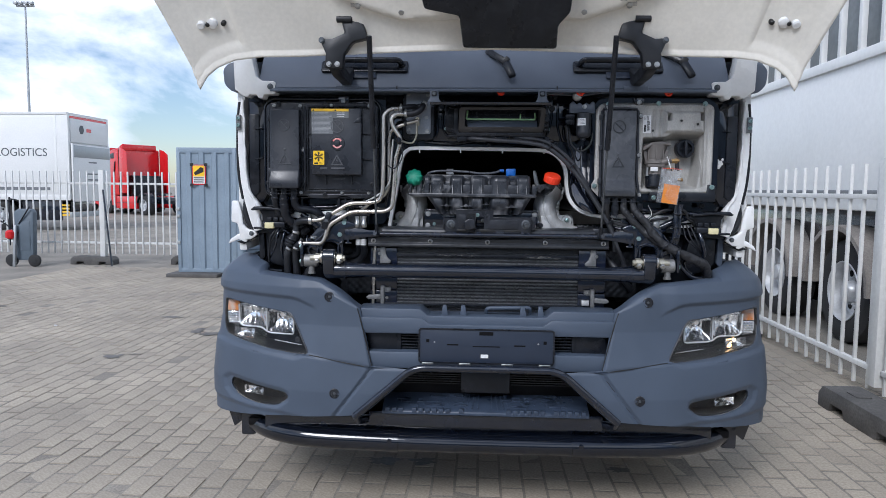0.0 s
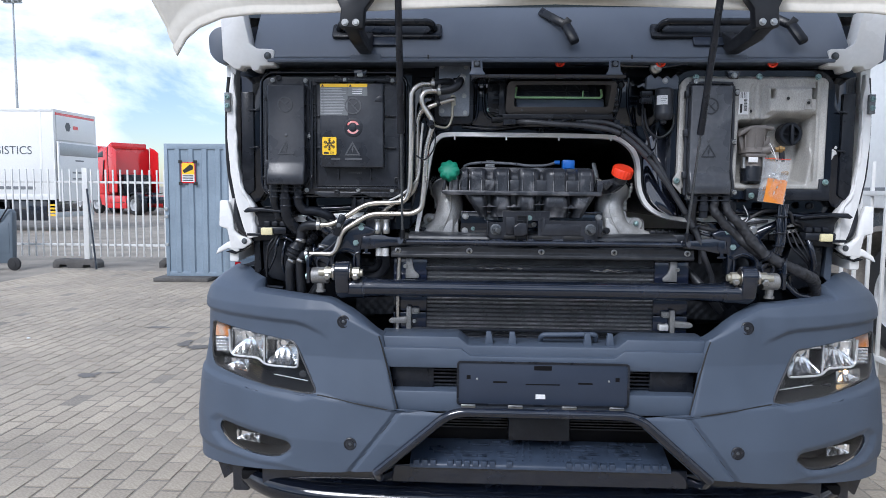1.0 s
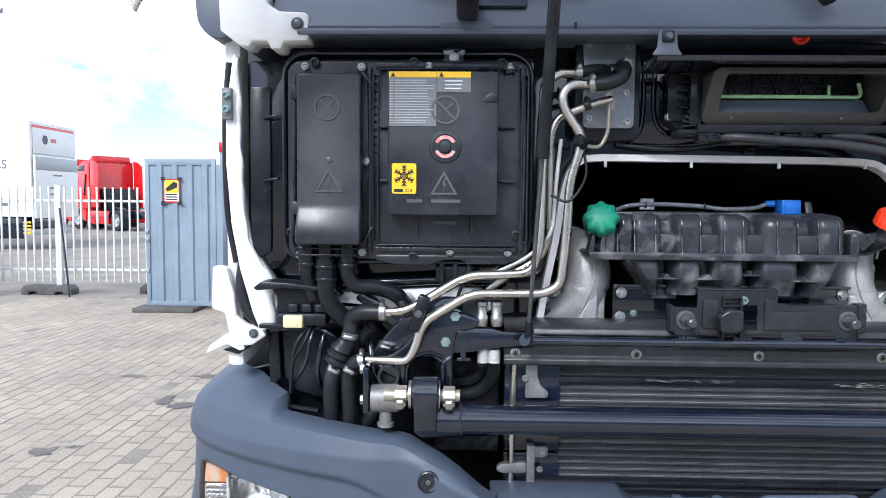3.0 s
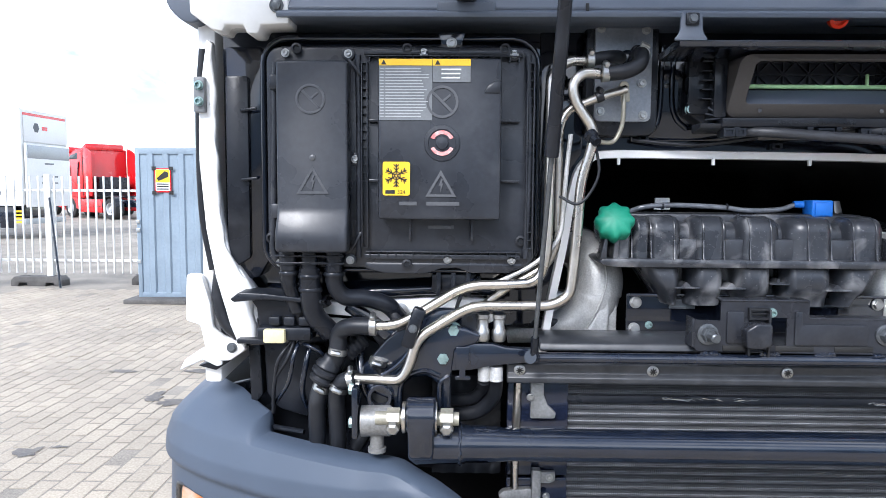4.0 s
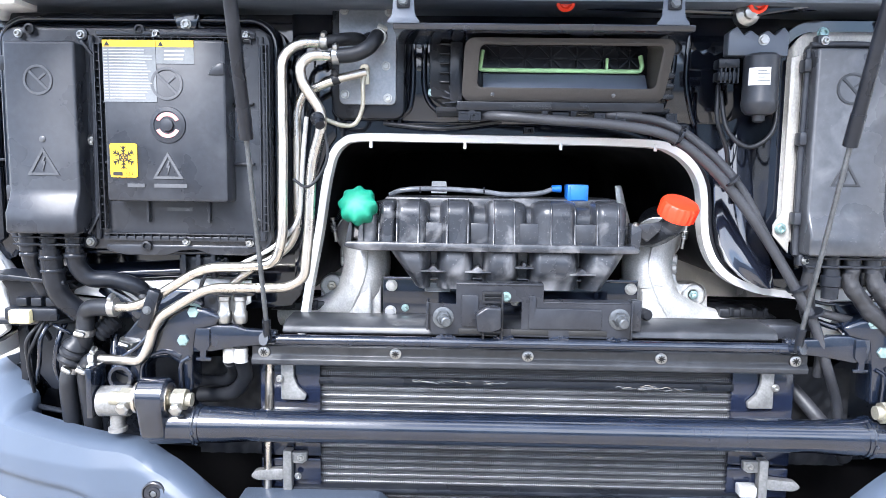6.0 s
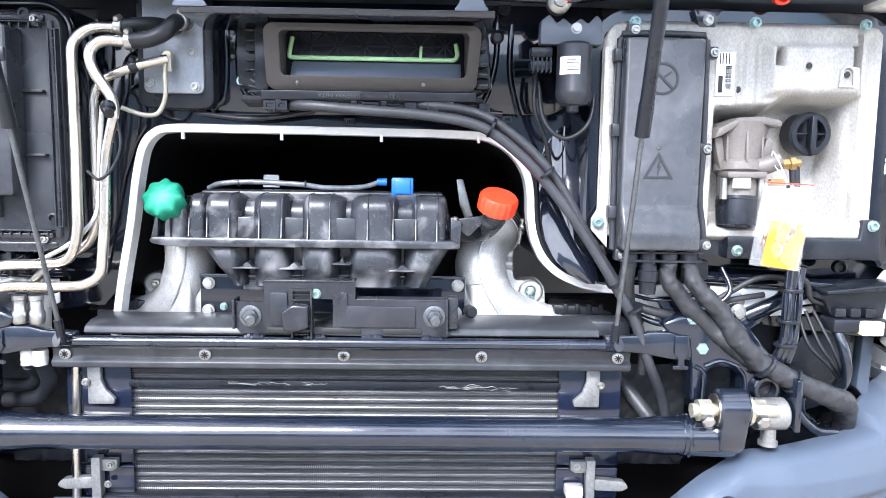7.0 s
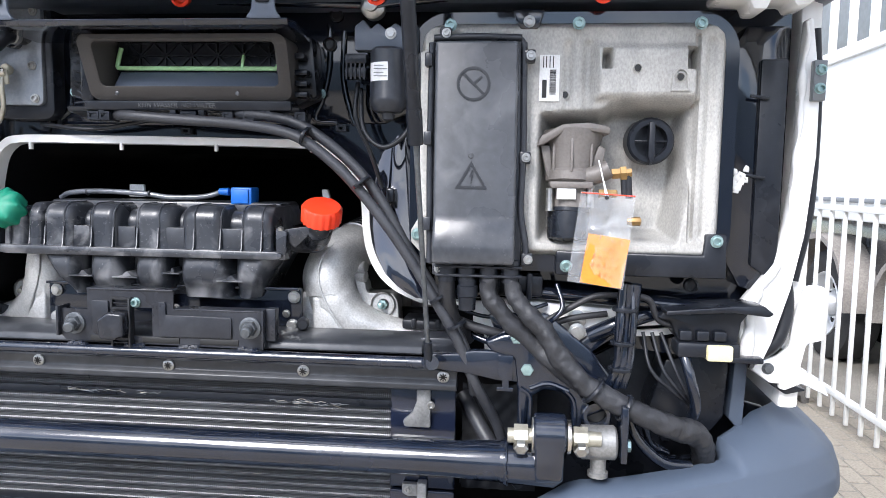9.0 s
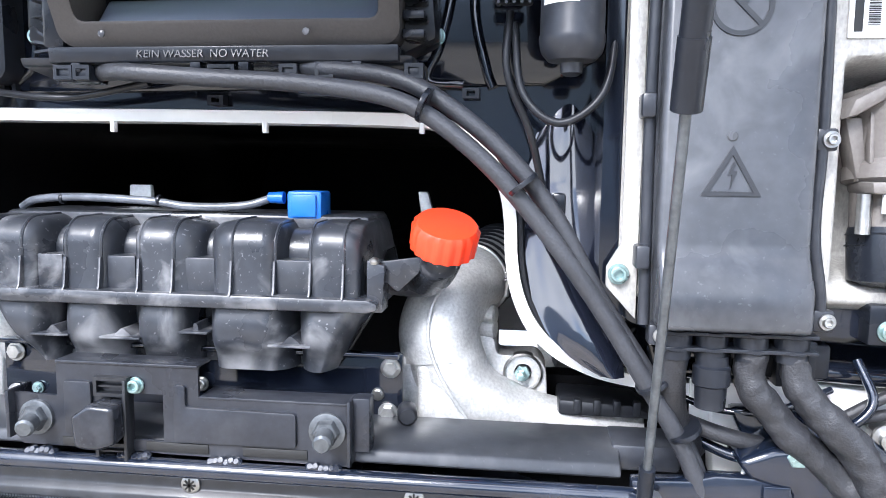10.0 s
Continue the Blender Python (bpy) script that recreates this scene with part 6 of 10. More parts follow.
def flap_relief(u, v):
    """Stiffening ribs and the raised inner field."""
    d = 0.0
    d -= 0.010 * smooth01((abs(u) - 0.83) / 0.02) * smooth01((v - 0.03) / 0.05)
    field = [(-0.02, 0.16), (0.30, 0.17), (0.42, 0.23), (0.52, 0.30), (0.56, 0.5), (0.40, 0.75), (-0.02, 0.8)]
    d += 0.034 * smooth01((poly_depth(abs(u), v, field) + 0.010) / 0.02)
    d += 0.010 * (1 - smooth01(v / 0.03))
    return d


bm = bmesh.new()
nu, nv = 340, 150
g = []
for j in range(nv + 1):
    g.append([bm.verts.new(flap_point(-1 + 2 * i / nu, j / nv, flap_relief(-1 + 2 * i / nu, j / nv))) for i in range(nu + 1)])
for a, b in zip(g, g[1:]):
    for i in range(nu):
        bm.faces.new((a[i + 1], a[i], b[i], b[i + 1]))
flap = part("front_flap", bm, M_CREAM, truck, "raised front flap with a cream ribbed underside", 50)
so = flap.modifiers.new("thickness", "SOLIDIFY")
so.thickness, so.offset = 0.02, -1
RIBS = (((0.865, 0.035), (0.80, 0.34)), ((0.60, 0.055), (0.665, 0.36)), ((0.60, 0.055), (0.53, 0.30)), ((0.335, 0.05), (0.25, 0.17)), ((0.12, 0.06), (0.20, 0.18)), ((0.94, 0.20), (0.82, 0.42)), ((0.90, 0.17), (0.78, 0.38)), ((0.70, 0.10), (0.74, 0.40)), ((0.42, 0.06), (0.50, 0.27)), ((0.865, 0.035), (0.0, 0.055)), ((0.30, 0.17), (0.0, 0.16)), ((0.52, 0.29), (0.42, 0.19)), ((0.42, 0.19), (0.30, 0.17)))
for s in (-1, 1):
    for (ua, va), (ub, vb) in RIBS:
        bm = bmesh.new()
        pts = []
        for k in range(25):
            u, v = ua + (ub - ua) * k / 24, va + (vb - va) * k / 24
            pts.append(flap_point(s * u, v, flap_relief(s * u, v) + 0.001))
        sweep(bm, pts, lambda t: 0.011 - 0.006 * t, 10)
        part("flap_rib", bm, M_CREAM, flap, "", 60)
for s in (-1, 1):
    for u, v in ((0.30, 0.20), (0.44, 0.235), (0.47, 0.35), (0.18, 0.235)):
        p = flap_point(s * u, v, 0.03)
        bm = bmesh.new()
        box(bm, -0.03, 0.03, -0.012, 0.006, -0.008, 0.008, 0.002)
        lathe(bm, [(0.012, 0), (0.012, 0.014), (0.006, 0.018)], (0, -0.01, 0), n=12)
        bmesh.ops.transform(bm, matrix=Matrix.Translation(p) @ pose(0, 0, 0, 40), verts=bm.verts)
        part("flap_clip", bm, M_ZINC, flap)
    for u, v, r in ((0.36, 0.30, 0.020), (0.38, 0.40, 0.018)):
        p = flap_point(s * u, v, 0.026)
        bm = bmesh.new()
        prism(bm, rrect(-0.035, 0.035, -0.012, 0.012, 0.006), -0.003, 0.004, 0.001)
        bmesh.ops.transform(bm, matrix=Matrix.Translation(p) @ pose(0, 0, 0, 40, 0, s * 8), verts=bm.verts)
        part("flap_slot", bm, M_INK, flap)
    for du, mt, r in ((0.0, M_WHITE, 0.020), (-0.03, M_INK, 0.010), (0.03, M_WHITE, 0.016), (0.012, M_INK, 0.009)):
        p = flap_point(s * (0.90 + du), 0.17 + du * 0.3, 0.012)
        bm = bmesh.new()
        lathe(bm, [(r, -0.005), (r, 0.012), (r * 0.7, 0.016)], p, (0, -0.8, -0.6), 14)
        part("flap_catch", bm, mt, flap)
bm = bmesh.new()
pts = [(-0.29, 0.50), (-0.272, 0.20), (-0.262, 0.155), (-0.127, 0.128), (-0.113, 0.0), (0.256, -0.004), (0.255, 0.09), (0.298, 0.14), (0.315, 0.50)]
prism(bm, pts, -0.04, 0.03, 0.012)
bmesh.ops.transform(bm, matrix=pose(0.0, -0.385, 2.102, 33), verts=bm.verts)
part("flap_duct", bm, M_PLASTIC, flap, "black plastic duct under the flap")
for x in (-0.08, 0.01, 0.10, 0.19):
    bm = bmesh.new()
    box(bm, x - 0.014, x + 0.014, -0.428, -0.415, 2.112, 2.128, 0.002)
    part("duct_screw", bm, M_BOLT, flap)
bm = bmesh.new()
box(bm, 0.485, 0.515, -0.55, -0.47, 2.25, 2.36, 0.004)
part("flap_stay", bm, M_PAINT, flap)


# ---- electrical boxes ----
def lid_shape(bm, x0, x1, z0, z1, front):
    xprism(bm, [(front, z1), (front, z0 + 0.085), (front - 0.004, z0 + 0.07), (front - 0.020, z0 + 0.040), (front - 0.020, z0), (0.02, z0), (0.02, z1)], x0, x1, 0.006, 3)


def prohibited(parent, cx, cz, y, r, mt=M_EMBOSS):
    bm = bmesh.new()
    frame_plate(bm, ring(cx, cz, r, 40), ring(cx, cz, r * 0.84, 40), y - 0.0012, y + 0.002)
    part("embossed_ring", bm, mt, parent)
    bm = bmesh.new()
    stick(bm, (cx - r * 0.62, y, cz + r * 0.62), (cx + r * 0.62, y, cz - r * 0.62), r * 0.16, 0.0024, 0)
    part("embossed_slash", bm, mt, parent)
    bm = bmesh.new()
    stick(bm, (cx + r * 0.05, y, cz + r * 0.05), (cx + r * 0.5, y, cz + r * 0.42), r * 0.14, 0.002, 0)
    part("embossed_nozzle", bm, mt, parent)


def volt_mark(parent, cx, cz, y, w, mt=M_EMBOSS):
    h = w * 0.86
    outer = [(cx, cz + h * 0.6), (cx - w / 2, cz - h * 0.4), (cx + w / 2, cz - h * 0.4)]
    c = (cx, cz - h * 0.07)
    inner = [(c[0] + (p[0] - c[0]) * 0.72, c[1] + (p[1] - c[1]) * 0.72) for p in outer]
    bm = bmesh.new()
    frame_plate(bm, outer, inner, y - 0.0012, y + 0.002)
    part("embossed_triangle", bm, mt, parent)
    bm = bmesh.new()
    prism(bm, [(cx + w * 0.02, cz + h * 0.28), (cx - w * 0.07, cz + h * 0.02), (cx, cz + h * 0.02), (cx - w * 0.02, cz - h * 0.26), (cx + w * 0.08, cz + h * 0.10), (cx + w * 0.015, cz + h * 0.10), (cx + w * 0.08, cz + h * 0.28)], y - 0.0012, y + 0.002, 0)
    part("embossed_bolt", bm, mt, parent)


def screw(parent, x, y, z, mt=None, r=0.0055):
    bm = bmesh.new()
    hexbolt(bm, r, 0.006, 1.5, (x, y, z), True)
    return part("screw", bm, mt or M_ZINC, parent)


def text_bars(parent, x0, x1, z0, z1, n, y, mt, wobble=0.3, seed=1):
    """Rows of print too small to read."""
    random.seed(seed)
    for k in range(n):
        z = z1 - (k + 0.5) * (z1 - z0) / n
        h = (z1 - z0) / n * 0.17
        bm = bmesh.new()
        box(bm, x0, x0 + (x1 - x0) * (1 - wobble * random.random()), y - 0.0004, y + 0.0004, z - h, z + h, 0)
        part("print_line", bm, mt, parent)


# left box
bm = bmesh.new()
prism(bm, rrect(-1.050, -0.498, 1.475, 1.945, 0.055, 6), 0.02, 0.10, 0.012)
part("box_surround", bm, M_GLOSS, bulkhead, "glossy rounded surround of the fuse box")
bm = bmesh.new()
prism(bm, rrect(-1.032, -0.508, 1.488, 1.918, 0.03, 5), -0.012, 0.05, 0.008)
fuse = part("fuse_box", bm, M_BOX, truck, "large black fuse box with two covers")
for seq in ([(-1.012, 1.885), (-1.018, 1.60), (-1.022, 1.53), (-1.015, 1.505)], [(-0.852, 1.90), (-0.850, 1.72), (-0.852, 1.51)], [(-0.525, 1.90), (-0.520, 1.72), (-0.525, 1.51)]):
    bm = bmesh.new()
    sweep(bm, spline([(x, -0.016, z) for x, z in seq], 5), 0.006, 10)
    part("edge_bead", bm, M_BOX, fuse)
for z in (1.512, 1.905):
    bm = bmesh.new()
    box(bm, -0.84, -0.535, -0.020, 0.0, z - 0.005, z + 0.005, 0.002)
    part("edge_rib", bm, M_BOX, fuse)
bm = bmesh.new()
lid_shape(bm, -1.003, -0.866, 1.523, 1.884, -0.052)
lid = part("narrow_lid", bm, M_BOX, fuse, "dusty narrow lid")
prohibited(lid, -0.937, 1.812, -0.053, 0.028)
volt_mark(lid, -0.934, 1.655, -0.053, 0.062)
bm = bmesh.new()
lathe(bm, [(0.006, 0), (0.006, 0.001), (0.004, 0.002)], (-0.934, -0.0525, 1.702), n=12)
part("lid_dimple", bm, M_EMBOSS, lid)
for z in (1.845, 1.60):
    bm = bmesh.new()
    box(bm, -1.018, -1.0, -0.04, -0.012, z - 0.014, z + 0.014, 0.003)
    part("lid_hinge", bm, M_BOX, fuse)
bm = bmesh.new()
prism(bm, rrect(-0.808, -0.578, 1.587, 1.886, 0.006), -0.064, -0.012, 0.005)
cover = part("cover_plate", bm, M_BOX, fuse, "square black cover with stickers")
bm = bmesh.new()
prism(bm, [(-0.58, 1.846), (-0.592, 1.843), (-0.604, 1.836), (-0.611, 1.822), (-0.580, 1.822)], -0.0675, -0.05, 0.003)
part("cover_step", bm, M_BOX, cover)
bm = bmesh.new()
box(bm, -0.806, -0.707, -0.0655, -0.0635, 1.772, 1.884, 0)
lab = part("rating_label", bm, M_PAPER, cover, "silver label with small print")
bm = bmesh.new()
box(bm, -0.706, -0.636, -0.0655, -0.0635, 1.842, 1.884, 0)
lab2 = part("rating_label", bm, M_PAPER, cover, "silver label with small print")
for x0, x1 in ((-0.806, -0.707), (-0.706, -0.636)):
    bm = bmesh.new()
    box(bm, x0, x1, -0.0662, -0.0654, 1.872, 1.884, 0)
    part("label_header", bm, M_YELLOW, lab)
    bm = bmesh.new()
    prism(bm, [(x0 + 0.004, 1.8735), (x0 + 0.009, 1.8825), (x0 + 0.014, 1.8735)], -0.0668, -0.066, 0)
    part("warning_sign", bm, M_INK, lab)
text_bars(lab, -0.794, -0.712, 1.776, 1.869, 17, -0.0660, M_PRINT, 0.2, 2)
text_bars(lab, -0.804, -0.797, 1.776, 1.869, 17, -0.0660, M_PRINT, 0.0, 2)
text_bars(lab2, -0.690, -0.645, 1.846, 1.869, 3, -0.0660, M_LABEL, 0.3, 5)
prohibited(cover, -0.688, 1.806, -0.065, 0.030)
volt_mark(cover, -0.690, 1.650, -0.065, 0.058)
bm = bmesh.new()
lathe(bm, [(0.034, 0), (0.033, 0.003), (0.026, 0.004), (0.0255, 0.002), (0.012, 0.002), (0.011, 0.007), (0.004, 0.008)], (-0.688, -0.064, 1.730), n=36)
dial = part("turn_fastener", bm, M_BOX, cover, "round fastener with flaked red marks")
for a0 in (25, 205):
    bm = bmesh.new()
    n = 9
    pa = [(-0.688 + 0.0235 * math.cos(radians(a0 + 130 * k / n)), 1.730 + 0.0235 * math.sin(radians(a0 + 130 * k / n))) for k in range(n + 1)]
    pb = [(-0.688 + 0.0165 * math.cos(radians(a0 + 130 * k / n)), 1.730 + 0.0165 * math.sin(radians(a0 + 130 * k / n))) for k in range(n, -1, -1)]
    prism(bm, pa + pb, -0.0675, -0.065, 0)
    part("red_mark", bm, M_PINK, dial, "flaked red arrow")
bm = bmesh.new()
prism(bm, rrect(-0.799, -0.748, 1.632, 1.695, 0.004), -0.0660, -0.0635, 0)
snow = part("frost_sticker", bm, M_YELLOW, cover, "yellow sticker with a black snowflake")
for k in range(6):
    a = radians(60 * k + 30)
    c, d = Vector((-0.7735, -0.0665, 1.669)), Vector((math.cos(a), 0, math.sin(a)))
    e = Vector((-d.z, 0, d.x))
    bm = bmesh.new()
    stick(bm, c + d * 0.003, c + d * 0.022, 0.0024, 0.0008, 0)
    for q in (0.010, 0.016):
        stick(bm, c + d * q, c + d * (q + 0.005) + e * 0.005, 0.0020, 0.0008, 0)
        stick(bm, c + d * q, c + d * (q + 0.005) - e * 0.005, 0.0020, 0.0008, 0)
    part("snow_arm", bm, M_INK, snow)
for r in (0.0045, 0.0095):
    bm = bmesh.new()
    frame_plate(bm, ring(-0.7735, 1.669, r, 6, 30), ring(-0.7735, 1.669, r - 0.0024, 6, 30), -0.0672, -0.0662)
    part("snow_ring", bm, M_INK, snow)
lettering("sticker_number", "324", 0.0105, pose(-0.764, -0.0664, 1.6385, 90), M_INK, snow, 0.0002)
bm = bmesh.new()
box(bm, -0.794, -0.776, -0.0665, -0.0658, 1.635, 1.642, 0)
part("brand_bar", bm, M_INK, snow)
for x0, x1, z in ((-0.768, -0.735, 1.617), (-0.717, -0.655, 1.617), (-0.715, -0.665, 1.570)):
    bm = bmesh.new()
    box(bm, x0, x1, -0.0655 if z > 1.6 else -0.0135, -0.0635 if z > 1.6 else -0.011, z - 0.0035, z + 0.0035, 0)
    part("embossed_print", bm, M_EMBOSS, cover)
for x0, x1, z in ((-0.83, -0.808, 1.775), (-0.83, -0.808, 1.66), (-0.578, -0.54, 1.775), (-0.578, -0.54, 1.66)):
    bm = bmesh.new()
    box(bm, x0, x1, -0.024, -0.01, z - 0.0025, z + 0.0025, 0.001)
    part("stiffening_rib", bm, M_BOX, fuse)
for x in (-0.75, -0.63):
    bm = bmesh.new()
    box(bm, x - 0.0025, x + 0.0025, -0.024, -0.01, 1.545, 1.587, 0.001)
    part("stiffening_rib", bm, M_BOX, fuse)
for x, z in ((-0.991, 1.903), (-0.870, 1.902), (-0.725, 1.904), (-0.552, 1.902), (-1.006, 1.498), (-0.868, 1.504), (-0.857, 1.701), (-0.677, 1.507), (-0.552, 1.506)):
    screw(fuse, x, -0.018, z)
for x, z in ((-0.970, 1.912), (-0.757, 1.912), (-0.570, 1.912), (-0.757, 1.497), (-1.024, 1.547), (-0.535, 1.545)):
    bm = bmesh.new()
    lathe(bm, [(0.010, 0), (0.010, 0.006), (0.006, 0.007), (0.005, 0.002)], (x, -0.014, z), n=16)
    part("plug", bm, M_RUBBER, fuse)
# perforated edge strips and folded rim of the fuse box
for x0, x1, z0, z1, n in ((-0.845, -0.832, 1.53, 1.885, 22), (-0.527, -0.512, 1.53, 1.885, 22)):
    bm = bmesh.new()
    box(bm, x0, x0 + 0.0025, -0.026, -0.01, z0, z1, 0.0008)
    box(bm, x1 - 0.0025, x1, -0.026, -0.01, z0, z1, 0.0008)
    for k in range(n + 1):
        z = z0 + (z1 - z0) * k / n
        box(bm, x0, x1, -0.022, -0.01, z - 0.0011, z + 0.0011, 0)
    part("ladder_strip", bm, M_BOX, fuse)
for z in (1.522, 1.897):
    bm = bmesh.new()
    box(bm, -0.835, -0.535, -0.026, -0.01, z - 0.001, z + 0.001, 0.0005)
    for k in range(18):
        box(bm, -0.83 + 0.0168 * k, -0.8278 + 0.0168 * k, -0.023, -0.01, z - 0.010, z + 0.001, 0)
    part("ladder_strip", bm, M_BOX, fuse)
bm = bmesh.new()
sweep(bm, [Vector((x, 0.012, z)) for x, z in rrect(-1.043, -0.503, 1.482, 1.936, 0.05, 6) + [(-0.503, 1.886)]], 0.006, 8)
part("folded_rim", bm, M_GLOSS, bulkhead, "worn shiny rim round the fuse box", 60)
for x, z in ((-0.870, 1.902), (-0.857, 1.701), (-0.552, 1.902), (-0.868, 1.504)):
    bm = bmesh.new()
    prism(bm, ring(x, z, 0.013, 14), -0.019, -0.008, 0.002)
    part("screw_boss", bm, M_BOX, fuse)
for z0, z1 in ((1.89, 1.86), (1.52, 1.56)):
    bm = bmesh.new()
    stick(bm, (-0.868, -0.022, z0), (-0.845, -0.022, z1), 0.006, 0.010, 0.002)
    part("strap", bm, M_BOX, fuse)
bm = bmesh.new()
prism(bm, [(-0.84, 1.487), (-0.80, 1.478), (-0.72, 1.478), (-0.69, 1.488), (-0.66, 1.490), (-0.63, 1.480), (-0.56, 1.480), (-0.53, 1.490), (-0.53, 1.500), (-0.84, 1.500)], -0.014, 0.02, 0.004)
part("lower_skirt", bm, M_BOX, fuse)

# cast tab above either box
for s, z in ((-1, 1.925), (1, 1.925)):
    bm = bmesh.new()
    prism(bm, [(s * 0.672 - 0.028, z + 0.022), (s * 0.672 + 0.028, z + 0.022), (s * 0.672 + 0.016, z - 0.014), (s * 0.672 - 0.016, z - 0.014)], -0.004, 0.03, 0.005)
    tab = part("mounting_tab", bm, M_PAINT, bulkhead)
    bm = bmesh.new()
    hexbolt(bm, 0.008, 0.006, 1.3, (s * 0.672, -0.005, z), True)
    part("bolt", bm, M_ZINC, tab)

# right: pale metal tray
POCKET = [(0.700, 1.545), (0.700, 1.762), (0.800, 1.768), (0.825, 1.782), (0.958, 1.782), (0.955, 1.67), (0.935, 1.545)]
RAISED = [(0.788, 1.79), (0.788, 1.885), (0.958, 1.885), (0.968, 1.79)]
GROOVES = ((0.742, 1.768, 1.885), (0.775, 1.775, 1.885), (0.985, 1.56, 1.89))


def tray_y(x, z):
    y = -0.002
    y += 0.088 * smooth01((poly_depth(x, z, POCKET) + 0.010) / 0.030)
    y -= 0.016 * smooth01((poly_depth(x, z, RAISED) + 0.006) / 0.018)
    y += 0.045 * smooth01((poly_depth(x, z, [(0.800, 1.845), (0.800, 1.875), (0.815, 1.875), (0.815, 1.845)]) + 0.003) / 0.008)
    y += 0.045 * smooth01((poly_depth(x, z, [(0.944, 1.845), (0.944, 1.88), (0.962, 1.88), (0.962, 1.845)]) + 0.003) / 0.008)
    y += 0.010 * smooth01((seg_dist(x, z, (0.96, 1.90), (0.96, 1.55)) < 0.004) * 1.0)
    for gx, g0, g1 in GROOVES:
        y += 0.007 * (1 - smooth01(seg_dist(x, z, (gx, g0), (gx, g1)) / 0.012))
    edge = poly_depth(x, z, [(0.478, 1.512), (0.478, 1.928), (1.016, 1.928), (1.016, 1.512)])
    y += 0.02 * (1 - smooth01(edge / 0.014))
    return y


bm = bmesh.new()
nx, nz = 150, 116
g = []
for j in range(nz + 1):
    g.append([])
    for i in range(nx + 1):
        x, z = 0.472 + 0.55 * i / nx, 1.506 + 0.428 * j / nz
        g[-1].append(bm.verts.new((x, tray_y(x, z), z)))
for a, b in zip(g, g[1:]):
    for i in range(nx):
        bm.faces.new((a[i], a[i + 1], b[i + 1], b[i]))
cut_faces(bm, rrect(0.478, 1.016, 1.512, 1.928, 0.06, 5), 1)
only(bm, 1)
tray = part("metal_tray", bm, M_TRAY, truck, "pale sandy aluminium tray with a deep pocket", 50)
so = tray.modifiers.new("thickness", "SOLIDIFY")
so.thickness, so.offset = 0.006, -1
bm = bmesh.new()
frame_plate(bm, rrect(0.462, 1.035, 1.485, 1.945, 0.07, 6), rrect(0.482, 1.012, 1.515, 1.925, 0.055, 6), 0.012, 0.10)
part("box_surround", bm, M_GLOSS, bulkhead, "glossy surround of the tray")
for x, z in ((0.535, 1.918), (0.757, 1.920), (0.962, 1.919), (1.006, 1.548), (0.748, 1.498), (0.480, 1.549)):
    bm = bmesh.new()
    hexbolt(bm, 0.0085, 0.007, 1.3, (x, -0.012, z), True)
    part("bolt", bm, M_TEAL, tray)
bm = bmesh.new()
prism(bm, [(0.500, 1.88), (0.482, 1.872), (0.483, 1.582), (0.468, 1.556), (0.468, 1.535), (0.500, 1.500)], -0.009, -0.002, 0.002)
part("tray_flange", bm, M_TRAY, tray)
bm = bmesh.new()
prism(bm, [(0.730, 1.482), (0.730, 1.525), (0.985, 1.522), (0.988, 1.560), (1.024, 1.560), (1.026, 1.482)], -0.010, 0.03, 0.004)
part("tray_bracket", bm, M_PLASTIC, tray, "black angle bracket")
bm = bmesh.new()
box(bm, 0.692, 0.727, -0.0045, -0.0025, 1.788, 1.868, 0)
lb = part("rating_label", bm, M_LABEL, tray, "white label with a bar code")
bm = bmesh.new()
box(bm, 0.697, 0.705, -0.0052, -0.0044, 1.794, 1.825, 0)
part("brand_bar", bm, M_INK, lb)
random.seed(8)
z = 1.800
while z < 1.842:
    w = random.choice((0.0006, 0.001, 0.0016))
    bm = bmesh.new()
    box(bm, 0.710, 0.721, -0.0052, -0.0044, z, z + w, 0)
    part("bar_line", bm, M_INK, lb)
    z += w + random.choice((0.0007, 0.0012))
for x in (0.698, 0.703, 0.709, 0.715):
    bm = bmesh.new()
    box(bm, x, x + 0.0016, -0.0052, -0.0044, 1.846, 1.866, 0)
    part("print_line", bm, M_INK, lb)
for x, z, r in ((0.858, 1.843, 0.006), (0.930, 1.828, 0.006), (0.737, 1.800, 0.006)):
    bm = bmesh.new()
    lathe(bm, [(r * 1.6, -0.004), (r * 1.6, 0.001), (r * 1.2, 0.002), (r, 0.0005), (r * 0.8, -0.004)], (x, tray_y(x, z), z), n=16)
    part("threaded_boss", bm, M_TRAY, tray)
    bm = bmesh.new()
    lathe(bm, [(r * 0.9, 0), (r * 0.9, 0.0012), (r * 0.5, 0.0013)], (x, tray_y(x, z) - 0.001, z), n=12)
    part("boss_hole", bm, M_INK, tray)
bm = bmesh.new()
frame_plate(bm, [(0.915, 1.805), (0.946, 1.805), (0.944, 1.836), (0.936, 1.845), (0.925, 1.845), (0.917, 1.836)], [(0.919, 1.809), (0.942, 1.809), (0.940, 1.834), (0.934, 1.840), (0.927, 1.840), (0.921, 1.834)], -0.022, -0.012)
part("cast_lug", bm, M_TRAY, tray)
